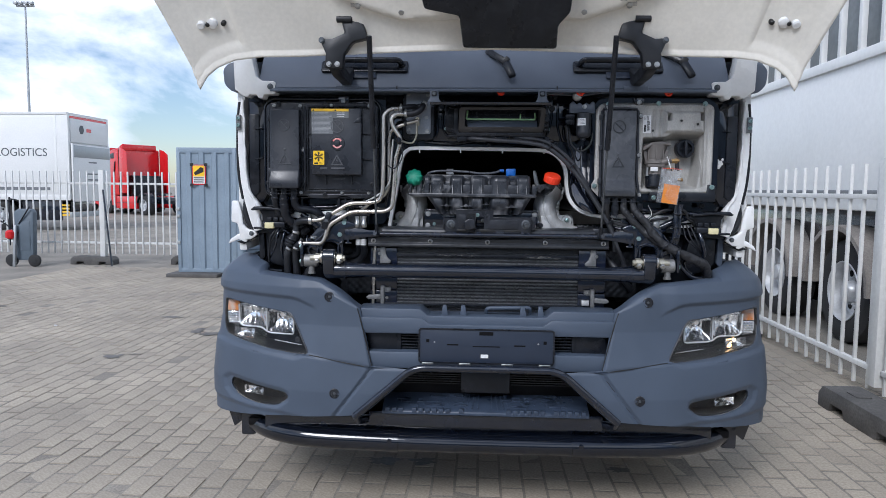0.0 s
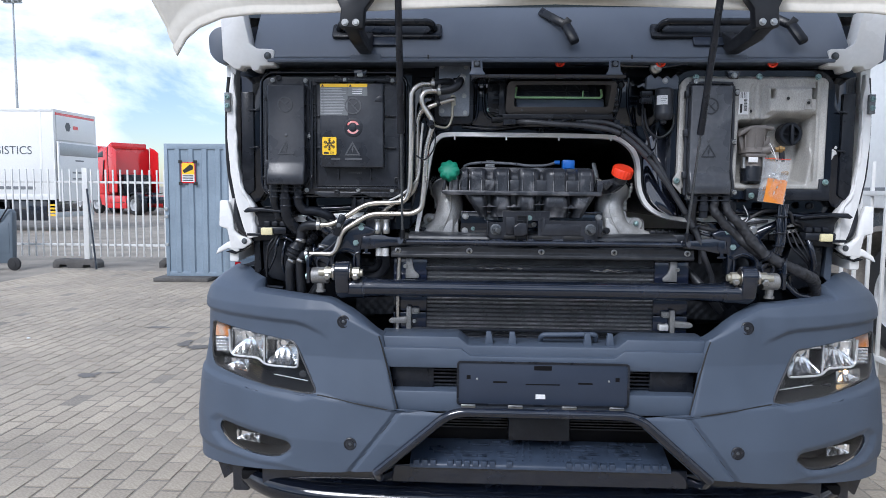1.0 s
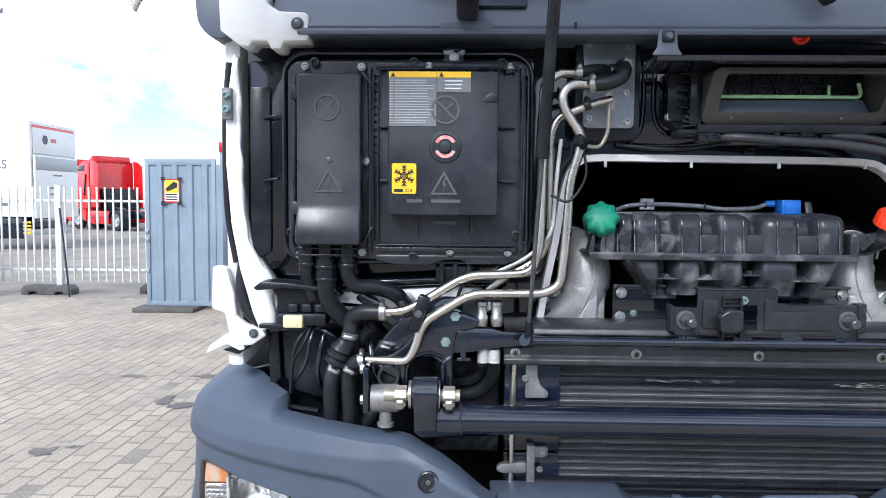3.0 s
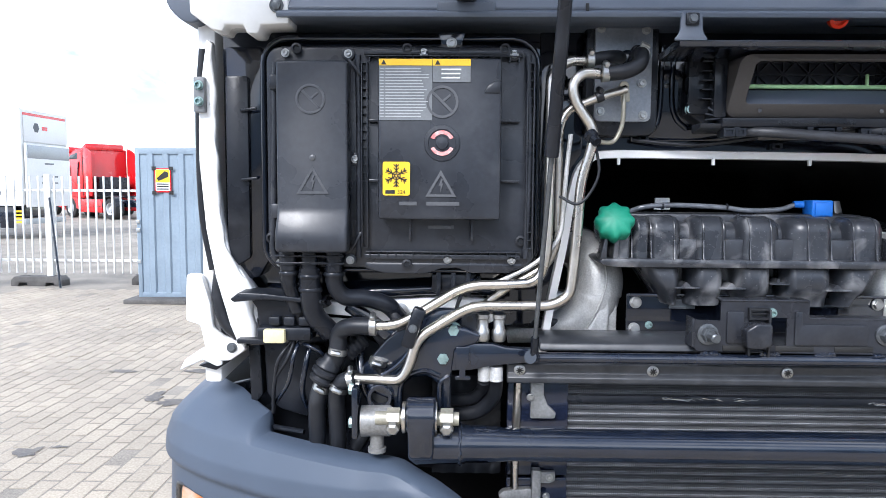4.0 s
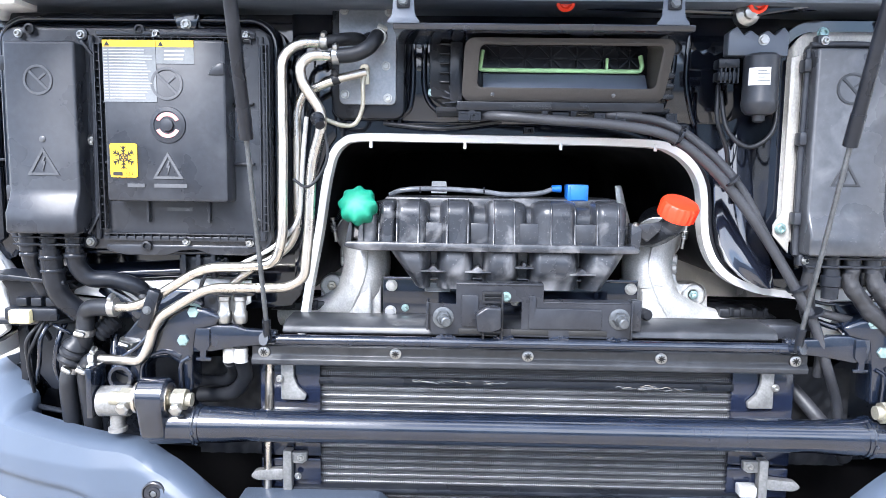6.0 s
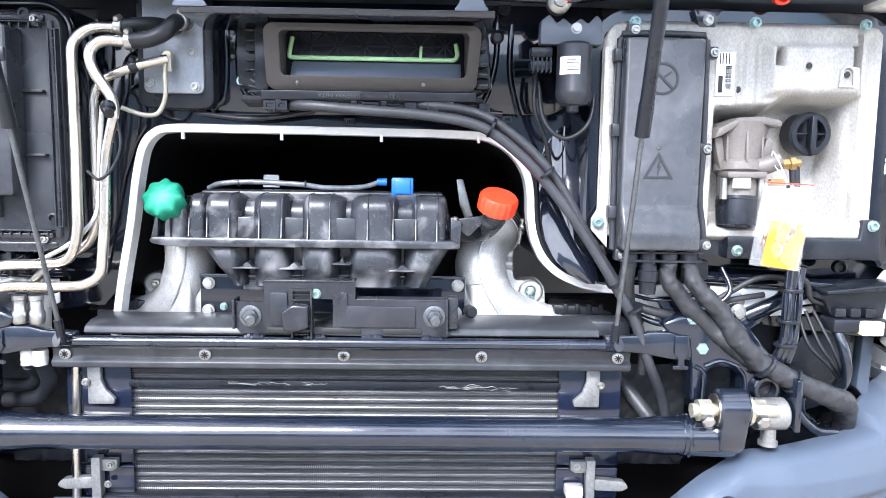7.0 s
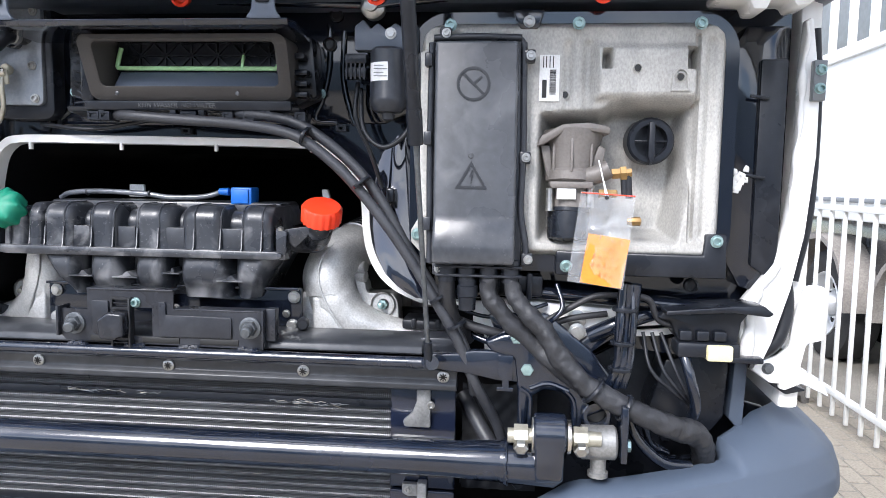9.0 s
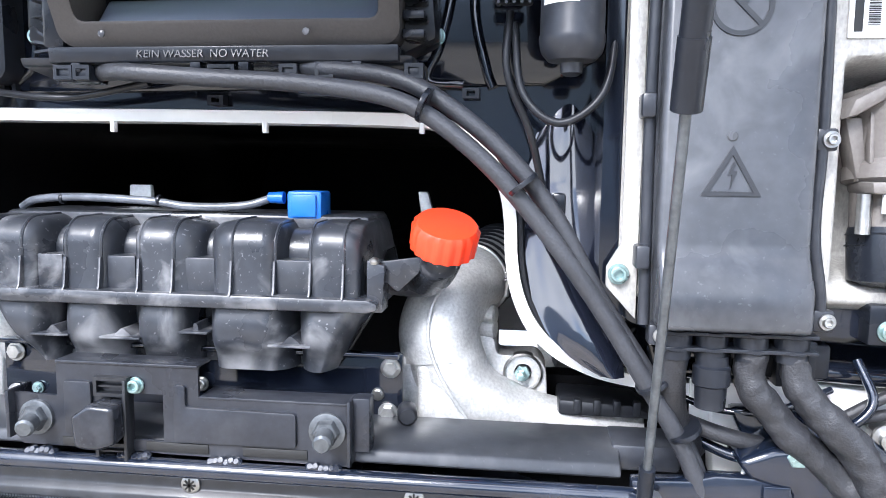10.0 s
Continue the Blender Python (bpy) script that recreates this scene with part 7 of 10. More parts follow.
# round black plug in the pocket
bm = bmesh.new()
lathe(bm, [(0.042, -0.03), (0.042, 0.004), (0.038, 0.008), (0.029, 0.008), (0.028, -0.012), (0.004, -0.012)], (0.893, 0.030, 1.722), (0.05, -1, 0), 36)
plug = part("round_plug", bm, M_PLASTIC, tray, "round black plug with a fin")
bm = bmesh.new()
prism(bm, [(0.888, 1.755), (0.898, 1.755), (0.899, 1.695), (0.893, 1.678), (0.887, 1.695)], 0.010, 0.030, 0.002)
part("fin", bm, M_PLASTIC, plug)
bm = bmesh.new()
box(bm, 0.864, 0.922, 0.024, 0.034, 1.7205, 1.7235, 0.001)
part("fin", bm, M_PLASTIC, plug)
# grey pump in the pocket
bm = bmesh.new()
tilt = (-0.03, -0.12, -1)
top = (0.757, 0.030, 1.735)
M_PUMP = surf("taupe_pump_casting", (0.155, 0.141, 0.130), 0.55, 0.1, 0.12, 12, 200, 0.1, 0.2)
lathe(bm, [(0.030, -0.002), (0.053, 0.0), (0.051, 0.012), (0.045, 0.03), (0.041, 0.068), (0.046, 0.074), (0.046, 0.088), (0.0375, 0.093), (0.0365, 0.138), (0.032, 0.142)], top, tilt, 36)
pump = part("pump", bm, M_PUMP, truck, "taupe cast pump with a black lower end")
bm = bmesh.new()
prism(bm, [(0.690, 1.708), (0.698, 1.728), (0.735, 1.748), (0.780, 1.751), (0.817, 1.744), (0.817, 1.730), (0.780, 1.736), (0.735, 1.732), (0.702, 1.712)], -0.018, 0.07, 0.005)
part("pump_flange", bm, M_PUMP, pump)
for x, yy in ((0.722, 0.0), (0.752, -0.018), (0.787, -0.004)):
    bm = bmesh.new()
    stick(bm, (x, yy + 0.004, 1.728), (x - 0.001, yy - 0.004, 1.665), 0.005, 0.012, 0.002)
    part("pump_rib", bm, M_PUMP, pump)
for pts, y0, y1 in (([(0.697, 1.712), (0.714, 1.712), (0.722, 1.655), (0.713, 1.646)], 0.0, 0.03), ([(0.785, 1.672), (0.800, 1.712), (0.812, 1.708), (0.806, 1.664)], 0.0, 0.03), ([(0.714, 1.648), (0.790, 1.648), (0.788, 1.636), (0.716, 1.636)], -0.030, 0.03)):
    bm = bmesh.new()
    prism(bm, pts, y0, y1, 0.003)
    part("pump_web", bm, M_PUMP, pump)
bm = bmesh.new()
sweep(bm, spline([(0.770, 0.0, 1.655), (0.795, -0.008, 1.660), (0.818, -0.012, 1.672)], 5), 0.017, 16)
part("pump_outlet", bm, M_PUMP, pump)
for x, z in ((0.716, 1.616), (0.786, 1.622)):
    bm = bmesh.new()
    lathe(bm, [(0.007, -0.02), (0.007, 0.02)], (x, -0.012, z), (0, 0, 1), 10)
    part("pump_bolt", bm, M_ZINC, pump)
bm = bmesh.new()
lathe(bm, [(0.037, 0.0), (0.038, 0.01), (0.036, 0.055), (0.02, 0.060)], (0.752, 0.013, 1.600), tilt, 28)
part("pump_motor", bm, M_PLASTIC, pump)
for k in range(2):
    bm = bmesh.new()
    lathe(bm, [(0.0385, 0.0), (0.0392, 0.001), (0.0385, 0.002)], (0.752 - 0.0004 * k, 0.013, 1.594 - 0.012 * k), tilt, 28)
    part("cooling_ring", bm, M_PLASTIC, pump)
bm = bmesh.new()
box(bm, 0.727, 0.760, -0.0275, -0.022, 1.617, 1.636, 0.001)
part("pump_label", bm, M_LABEL, pump)
bm = bmesh.new()
lathe(bm, [(0.010, 0), (0.010, 0.014), (0.013, 0.015), (0.013, 0.025), (0.008, 0.026), (0.008, 0.034)], (0.822, -0.012, 1.662), (1, -0.1, 0.1), 6)
part("brass_fitting", bm, M_BRASS, pump, "brass elbow fitting")
for x, z0, z1 in ((0.842, 1.665, 1.625), (0.850, 1.66, 1.62)):
    bm = bmesh.new()
    sweep(bm, [(x, -0.014, z0), (x + 0.003, -0.016, z1)], 0.006, 10)
    part("plug_lead", bm, M_RUBBER, pump)
bm = bmesh.new()
lathe(bm, [(0.008, 0), (0.008, 0.03), (0.006, 0.032)], (0.800, -0.016, 1.628), (1, 0, 0), 6)
part("brass_fitting", bm, M_BRASS, pump, "brass elbow fitting")
bm = bmesh.new()
lathe(bm, [(0.006, -0.01), (0.008, 0), (0.008, 0.012), (0.005, 0.014)], (0.862, -0.01, 1.58), (1, 0, 0), 8)
part("brass_fitting", bm, M_BRASS, pump)

# relay box with its ribbed lid
bm = bmesh.new()
prism(bm, rrect(0.505, 0.668, 1.492, 1.898, 0.014), -0.026, 0.0, 0.005)
relay = part("relay_box", bm, M_BOX, truck, "tall black relay box on the metal tray")
bm = bmesh.new()
lid_shape(bm, 0.512, 0.656, 1.502, 1.885, -0.048)
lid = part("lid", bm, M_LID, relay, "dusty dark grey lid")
prohibited(lid, 0.579, 1.812, -0.0485, 0.029, M_RECESS)
volt_mark(lid, 0.578, 1.652, -0.0485, 0.056, M_FAINT)
bm = bmesh.new()
lathe(bm, [(0.005, 0), (0.005, 0.001), (0.004, 0.002)], (0.577, -0.048, 1.690), n=12)
part("lid_dimple", bm, M_EMBOSS, lid)
for seq in ([(0.664, 1.885), (0.667, 1.70), (0.665, 1.60), (0.674, 1.54), (0.677, 1.50)], [(0.505, 1.885), (0.503, 1.70), (0.505, 1.50)], [(0.508, 1.893), (0.58, 1.895), (0.66, 1.893)]):
    bm = bmesh.new()
    sweep(bm, spline([(x, -0.026, z) for x, z in seq], 5), 0.006, 10)
    part("edge_bead", bm, M_BOX, relay)
for z in (1.855, 1.57, 1.72):
    bm = bmesh.new()
    box(bm, 0.493, 0.507, -0.04, -0.015, z - 0.012, z + 0.012, 0.003)
    part("lid_hinge", bm, M_BOX, relay)
for x, z in ((0.676, 1.862), (0.672, 1.688), (0.530, 1.900), (0.522, 1.490), (0.680, 1.510)):
    screw(relay, x, -0.034, z)
    bm = bmesh.new()
    box(bm, x - 0.012, x + 0.008, -0.032, -0.01, z - 0.011, z + 0.011, 0.003)
    part("lug", bm, M_BOX, relay)


# cable outlets under both boxes
def outlets(parent, xs, z, y, r, ridge):
    for x in xs:
        bm = bmesh.new()
        lathe(bm, [(r, 0), (r, 0.010), (r * 1.15, 0.011), (r * 1.15, 0.014), (r, 0.015), (r, 0.026), (r * 1.15, 0.027), (r * 1.15, 0.030), (r * 0.95, 0.031), (r * 0.95, 0.040)], (x, y, z), (0, 0, -1), 20)
        part("cable_outlet", bm, M_PLASTIC, parent)
    for dz in ridge:
        bm = bmesh.new()
        box(bm, min(xs) - r * 1.2, max(xs) + r * 1.2, y - r * 1.05, y + r, z - dz - 0.002, z - dz + 0.002, 0.001)
        part("outlet_ridge", bm, M_PLASTIC, parent)


outlets(fuse, (-0.990, -0.948, -0.900), 1.525, -0.02, 0.018, (0.012, 0.026))
outlets(relay, (0.537, 0.572, 0.611, 0.650), 1.508, -0.03, 0.0165, (0.012, 0.028))


# ---- hoses, pipes and looms ----
def hose(name, pts, r, mt, parent, label="", rigid=0, n=14, crinkle=0.0):
    bm = bmesh.new()
    sweep(bm, fillet(pts, rigid) if rigid else spline(pts, 24 if crinkle else 8), r, n)
    if crinkle:
        bm.normal_update()
        for v in bm.verts:
            w = noise.noise(v.co * 38) + 0.6 * noise.noise(v.co * 85) - abs(noise.noise(v.co * 55 + Vector((3, 1, 7)))) * 1.2
            v.co += v.normal * crinkle * w
    return part(name, bm, mt, parent, label, 60)


def clamp(parent, at, axis, r, mt=None):
    """A band clip with its screw block."""
    bm = bmesh.new()
    lathe(bm, [(r * 1.03, -0.007), (r * 1.10, -0.006), (r * 1.10, 0.006), (r * 1.03, 0.007)], at, axis, 24)
    a = Vector(axis).normalized()
    o = Vector((0, -1, 0)) - a * a.dot(Vector((0, -1, 0)))
    o = (o.normalized() if o.length > 0.1 else Vector((1, 0, 0))) * 0.4 + Vector((0, 0, 1)) * (0 if abs(a.z) > 0.7 else 1)
    o.normalize()
    p = Vector(at) + o * r * 1.25
    lathe(bm, [(0.006, -0.009), (0.006, 0.007), (0.004, 0.010)], p, a.cross(o), 8)
    return part("hose_clamp", bm, mt or M_ZINC, parent)


Y = -0.03
hose("steel_pipe", [(-0.400, 0.0, 1.893), (-0.452, -0.02, 1.890), (-0.482, -0.03, 1.862), (-0.482, -0.03, 1.67), (-0.484, -0.03, 1.516), (-0.500, -0.03, 1.465), (-0.555, -0.03, 1.460), (-0.640, -0.03, 1.458), (-0.740, -0.03, 1.396), (-0.775, -0.03, 1.378), (-0.825, -0.03, 1.375)], 0.0098, M_STEEL, truck, "bent nickel-plated coolant pipe", 0.035)
hose("steel_pipe", [(-0.378, -0.02, 1.865), (-0.424, -0.04, 1.864), (-0.445, -0.045, 1.845), (-0.440, -0.045, 1.812), (-0.404, -0.045, 1.760), (-0.404, -0.045, 1.730), (-0.424, -0.04, 1.660), (-0.430, -0.04, 1.539), (-0.440, -0.04, 1.440), (-0.475, -0.04, 1.421), (-0.630, -0.04, 1.419), (-0.735, -0.04, 1.355), (-0.750, -0.04, 1.300), (-0.765, -0.04, 1.270), (-0.862, -0.02, 1.268)], 0.0098, M_STEEL, truck, "bent nickel-plated coolant pipe", 0.03)
pipeC = hose("steel_pipe", [(-0.330, 0.02, 1.842), (-0.385, 0.0, 1.825), (-0.448, 0.0, 1.798), (-0.461, 0.0, 1.765), (-0.461, 0.0, 1.536), (-0.480, 0.0, 1.495), (-0.564, 0.0, 1.445), (-0.600, 0.01, 1.415)], 0.0085, M_STEEL, truck, "bent nickel-plated coolant pipe", 0.03)
hose("thin_pipe", [(-0.440, -0.01, 1.752), (-0.447, -0.01, 1.682), (-0.455, -0.01, 1.548), (-0.505, -0.01, 1.497), (-0.575, 0.0, 1.462)], 0.0045, M_ALU, truck, "thin bright refrigerant line", 0.03)
pipeE = hose("thin_pipe", [(-0.330, 0.03, 1.855), (-0.334, 0.015, 1.825), (-0.334, 0.02, 1.770), (-0.350, 0.02, 1.738), (-0.375, 0.01, 1.737), (-0.410, 0.0, 1.750)], 0.0045, M_YZINC, truck, "thin yellow-zinc line", 0.02)
hose("fuse_cable", [(-0.400, -0.045, 1.735), (-0.392, -0.05, 1.68), (-0.407, -0.05, 1.640), (-0.432, -0.05, 1.618), (-0.462, -0.03, 1.632)], 0.0028, M_RUBBER, truck, "", 0, 8)
bm = bmesh.new()
lathe(bm, [(0.010, 0), (0.013, 0.003), (0.013, 0.012), (0.009, 0.016), (0.009, 0.030)], (-0.412, -0.050, 1.750), (0.3, -0.6, -0.5), 14)
part("pressure_switch", bm, M_PLASTIC, pipeE, "black pressure switch")
for z, x in ((1.395, -0.742),):
    bm = bmesh.new()
    stick(bm, (-0.728, -0.045, 1.415), (-0.755, -0.045, 1.338), 0.026, 0.026, 0.006)
    cl = part("pipe_clip", bm, M_PLASTIC, truck, "black double pipe clip")
    bm = bmesh.new()
    hexbolt(bm, 0.006, 0.005, 1.4, (-0.742, -0.059, 1.377))
    part("bolt", bm, M_BOLT, cl)
h1 = hose("coolant_hose", [(-0.408, -0.008, 1.893), (-0.375, 0.0, 1.900), (-0.348, 0.02, 1.905), (-0.335, 0.045, 1.905)], 0.0125, M_RUBBER, truck, "black heater hose")
clamp(h1, (-0.405, -0.008, 1.893), (1, 0, 0), 0.0125)
h2 = hose("coolant_hose", [(-0.385, -0.025, 1.865), (-0.345, -0.03, 1.868), (-0.317, -0.025, 1.882), (-0.306, 0.0, 1.905), (-0.306, 0.045, 1.912)], 0.0145, M_RUBBER, truck, "black heater hose")
clamp(h2, (-0.380, -0.025, 1.865), (1, 0.05, 0), 0.0145)
clamp(h2, (-0.303, 0.012, 1.908), (0, 1, 0.1), 0.0145)
clamp(pipeC, (-0.385, 0.0, 1.825), (1, 0, 0.4), 0.010, M_RUBBER)
h3 = hose("coolant_hose", [(-0.818, -0.03, 1.375), (-0.868, -0.02, 1.372), (-0.893, 0.0, 1.354), (-0.898, 0.0, 1.315), (-0.912, 0.01, 1.275), (-0.932, 0.01, 1.243), (-0.942, 0.01, 1.20), (-0.944, 0.03, 1.08)], 0.0175, M_RUBBER, truck, "thick black coolant hose")
for at, ax in (((-0.822, -0.03, 1.376), (1, 0, 0)), ((-0.897, 0.0, 1.318), (0.2, 0, 1)), ((-0.932, 0.01, 1.240), (0.5, 0, 1))):
    clamp(h3, at, ax, 0.0175)
bm = bmesh.new()
lathe(bm, [(0.016, -0.030), (0.024, -0.026), (0.026, -0.020), (0.021, -0.014), (0.027, -0.008), (0.027, -0.002), (0.022, 0.003), (0.026, 0.008), (0.024, 0.015), (0.017, 0.022), (0.015, 0.032)], (-0.921, 0.0, 1.279), (0.021, 0, 0.044), 24)
part("bellows", bm, M_RUBBER, h3, "ribbed rubber bellows")
bm = bmesh.new()
lathe(bm, [(0.017, -0.026)] + [(0.021 - 0.003 * (k % 2), -0.022 + 0.005 * k) for k in range(9)] + [(0.017, 0.024)], (-0.867, 0.03, 1.323), (0.029, 0.01, 0.026), 22)
part("bellows", bm, M_RUBBER, h3, "ribbed rubber bellows")
h4 = hose("coolant_hose", [(-0.855, -0.022, 1.268), (-0.884, -0.01, 1.258), (-0.898, 0.0, 1.232), (-0.901, 0.01, 1.19), (-0.900, 0.03, 1.08)], 0.0175, M_RUBBER, truck, "thick black coolant hose")
clamp(h4, (-0.868, -0.018, 1.265), (1, 0, 0.3), 0.0175)
clamp(h4, (-0.894, -0.004, 1.243), (0.4, 0, 1), 0.0175)
hose("coolant_hose", [(-0.820, 0.03, 1.29), (-0.80, 0.04, 1.24), (-0.82, 0.05, 1.18), (-0.87, 0.05, 1.10)], 0.016, M_RUBBER, truck, "thick black coolant hose")
clamp(h4, (-0.818, 0.02, 1.292), (0.3, 0, 1), 0.017)
hose("coolant_hose", [(-0.82, 0.08, 1.34), (-0.80, 0.07, 1.31), (-0.815, 0.05, 1.27)], 0.018, M_RUBBER, truck, "thick black coolant hose")
hose("coolant_hose", [(-0.578, 0.0, 1.268), (-0.582, 0.03, 1.219), (-0.618, 0.05, 1.180), (-0.69, 0.07, 1.168)], 0.0155, M_RUBBER, truck, "curved black refrigerant hose")
hose("coolant_hose", [(-0.602, 0.0, 1.262), (-0.604, 0.03, 1.235), (-0.628, 0.05, 1.208), (-0.69, 0.07, 1.200)], 0.0125, M_RUBBER, truck, "curved black refrigerant hose")
for x, r in ((-0.578, 0.0135), (-0.602, 0.012)):
    bm = bmesh.new()
    lathe(bm, [(r, -0.018), (r * 1.08, -0.016), (r, -0.012), (r * 1.08, -0.006), (r, 0), (r * 1.08, 0.006), (r, 0.012)], (x, -0.004, 1.280), (0, 0, 1), 16)
    fer = part("crimp_ferrule", bm, M_ALU, truck, "aluminium crimp fitting")
for x in (-0.574, -0.606):
    bm = bmesh.new()
    lathe(bm, [(0.011, 0), (0.014, 0.004), (0.014, 0.022), (0.011, 0.026), (0.011, 0.044), (0.013, 0.046), (0.013, 0.054)], (x, -0.015, 1.345), (0, 0, 1), 18)
    part("line_coupling", bm, M_ZINC, truck, "bright line coupling")
bm = bmesh.new()
box(bm, -0.632, -0.548, -0.012, 0.02, 1.398, 1.418, 0.004)
part("coupling_bracket", bm, M_PAINT, truck)
duct = hose("loom_duct", [(-0.990, -0.02, 1.490), (-0.990, -0.01, 1.452), (-0.980, 0.01, 1.400)], 0.0165, M_PLASTIC, truck, "corrugated cable duct")
hose("loom_duct", [(-0.948, -0.02, 1.490), (-0.948, -0.015, 1.441), (-0.943, 0.0, 1.392), (-0.915, 0.02, 1.352)], 0.021, M_PLASTIC, truck, "thick ribbed cable duct")
hose("loom_duct", [(-0.900, -0.02, 1.490), (-0.899, -0.01, 1.452), (-0.880, 0.0, 1.428), (-0.841, 0.01, 1.424), (-0.800, 0.02, 1.410), (-0.775, 0.04, 1.380)], 0.0175, M_PLASTIC, truck, "cable duct with a taped elbow")
hose("wire", [(-0.80, 0.03, 1.41), (-0.785, 0.02, 1.39), (-0.77, 0.02, 1.36)], 0.010, M_TAPE, truck)
for k, off in enumerate((0.0, 0.016)):
    hose("wire", [(-1.045, 0.06, 1.17 + off), (-1.03, 0.02, 1.25), (-1.0 - off, 0.0, 1.30), (-0.985, 0.02, 1.345)], 0.004, M_RUBBER, truck, "", 0, 8)
hose("wire", [(-0.93, 0.05, 1.33), (-0.96, 0.02, 1.335), (-0.99, 0.02, 1.32), (-1.0, 0.05, 1.29)], 0.006, M_RUBBER, truck, "", 0, 8)

b1 = hose("washer_hose", [(-0.12, 0.03, 1.762), (-0.06, -0.015, 1.757), (0.038, -0.02, 1.750), (0.149, -0.02, 1.743), (0.250, -0.02, 1.725), (0.323, -0.02, 1.678), (0.389, -0.02, 1.610), (0.454, -0.02, 1.525), (0.509, -0.02, 1.440), (0.554, -0.02, 1.364), (0.590, -0.01, 1.277), (0.632, 0.02, 1.189), (0.655, 0.05, 1.10)], 0.0098, M_FOAM, truck, "long foam-sleeved hose")
hose("washer_hose", [(0.10, 0.03, 1.766), (0.160, 0.0, 1.762), (0.235, 0.0, 1.753), (0.290, -0.006, 1.728), (0.356, -0.006, 1.676), (0.411, -0.006, 1.611), (0.459, -0.006, 1.527), (0.514, -0.006, 1.443), (0.562, -0.006, 1.358), (0.580, 0.0, 1.305), (0.588, 0.02, 1.250)], 0.0098, M_FOAM, truck, "long foam-sleeved hose")
for at, ax in (((0.275, -0.012, 1.722), (1, 0, -0.45)), ((0.378, -0.012, 1.640), (0.8, 0, -1)), ((0.520, -0.012, 1.435), (0.6, 0, -1)), ((0.553, -0.012, 1.385), (0.5, 0, -1))):
    bm = bmesh.new()
    lathe(bm, [(0.0290, -0.0025), (0.0295, 0), (0.0290, 0.0025)], (0, 0, 0), (0, 0, 1), 24)
    bmesh.ops.scale(bm, vec=(1.0, 0.66, 1), verts=bm.verts)
    q = Vector(ax).to_track_quat("Z", "Y").to_matrix().to_4x4()
    bmesh.ops.transform(bm, matrix=Matrix.Translation(at) @ q, verts=bm.verts)
    part("cable_tie", bm, M_PLASTIC, b1)
hose("loom", [(0.537, -0.03, 1.475), (0.537, -0.02, 1.439), (0.548, 0.0, 1.390), (0.575, 0.03, 1.35)], 0.0145, M_TAPE, truck, "taped cable loom")
bm = bmesh.new()
lathe(bm, [(0.016, 0), (0.016, 0.010), (0.0185, 0.012), (0.0185, 0.030), (0.016, 0.032), (0.015, 0.055), (0.010, 0.056)], (0.574, -0.03, 1.472), (0, 0, -1), 20)
part("blind_plug", bm, M_PLASTIC, truck, "capped spare outlet")
hose("loom", [(0.611, -0.03, 1.475), (0.614, -0.03, 1.443), (0.645, -0.03, 1.402), (0.694, -0.025, 1.358), (0.742, -0.03, 1.316), (0.80, -0.02, 1.27)], 0.0165, M_TAPE, truck, "taped cable loom", 0, 24, 0.0022)
lm = hose("loom", [(0.650, -0.03, 1.475), (0.662, -0.035, 1.438), (0.704, -0.04, 1.392), (0.742, -0.045, 1.340), (0.786, -0.045, 1.293), (0.851, -0.045, 1.257), (0.931, -0.03, 1.222), (1.000, 0.02, 1.185), (1.03, 0.08, 1.11)], lambda t: 0.0150 + 0.0045 * smooth01(t * 3) + 0.003 * smooth01((t - 0.55) * 3), M_TAPE, truck, "thick wrapped cable loom", 0, 28, 0.0030)
for at, ax in (((0.80, -0.045, 1.283), (0.7, 0, -0.6)), ((0.855, -0.045, 1.255), (0.8, 0, -0.4))):
    bm = bmesh.new()
    lathe(bm, [(0.0255, -0.004), (0.027, 0), (0.0255, 0.004)], at, ax, 20)
    part("cable_tie", bm, M_PLASTIC, lm)
for k, dx in enumerate((-0.012, 0.0, 0.012)):
    hose("loom_strand", [(0.860 + dx, -0.02, 1.470), (0.856 + dx, -0.025 + 0.006 * k, 1.396), (0.853 + dx * 0.8, -0.025, 1.33), (0.842 + dx, -0.02, 1.285)], 0.0085, M_PAINT, truck, "shiny black cable bundle", 0, 10)
hose("wire", [(0.711, 0.02, 1.387), (0.760, 0.02, 1.417), (0.808, 0.02, 1.441), (0.868, 0.02, 1.442), (0.902, 0.02, 1.436), (0.926, 0.03, 1.396), (0.989, 0.03, 1.386)], 0.006, M_TAPE, truck, "", 0, 10)
hose("wire", [(0.70, 0.04, 1.37), (0.76, 0.03, 1.395), (0.83, 0.04, 1.405)], 0.006, M_TAPE, truck, "", 0, 10)
for k in range(3):
    hose("wire", [(0.895 + 0.016 * k, 0.03, 1.375), (0.905 + 0.022 * k, 0.0, 1.315), (0.945 + 0.012 * k, 0.0, 1.275), (0.985 + 0.004 * k, 0.03, 1.240), (0.99, 0.05, 1.22)], 0.0035, M_RUBBER, truck, "", 0, 8)
hose("loom", [(0.960, 0.02, 1.36), (0.975, -0.005, 1.301), (0.990, 0.01, 1.242), (0.985, 0.04, 1.2)], 0.010, M_PAINT, truck, "shiny black cable bundle", 0, 10)
hose("loom", [(0.538, 0.02, 1.393), (0.594, 0.0, 1.378), (0.662, 0.01, 1.361), (0.70, 0.03, 1.35)], 0.009, M_TAPE, truck, "braided cable", 0, 10)
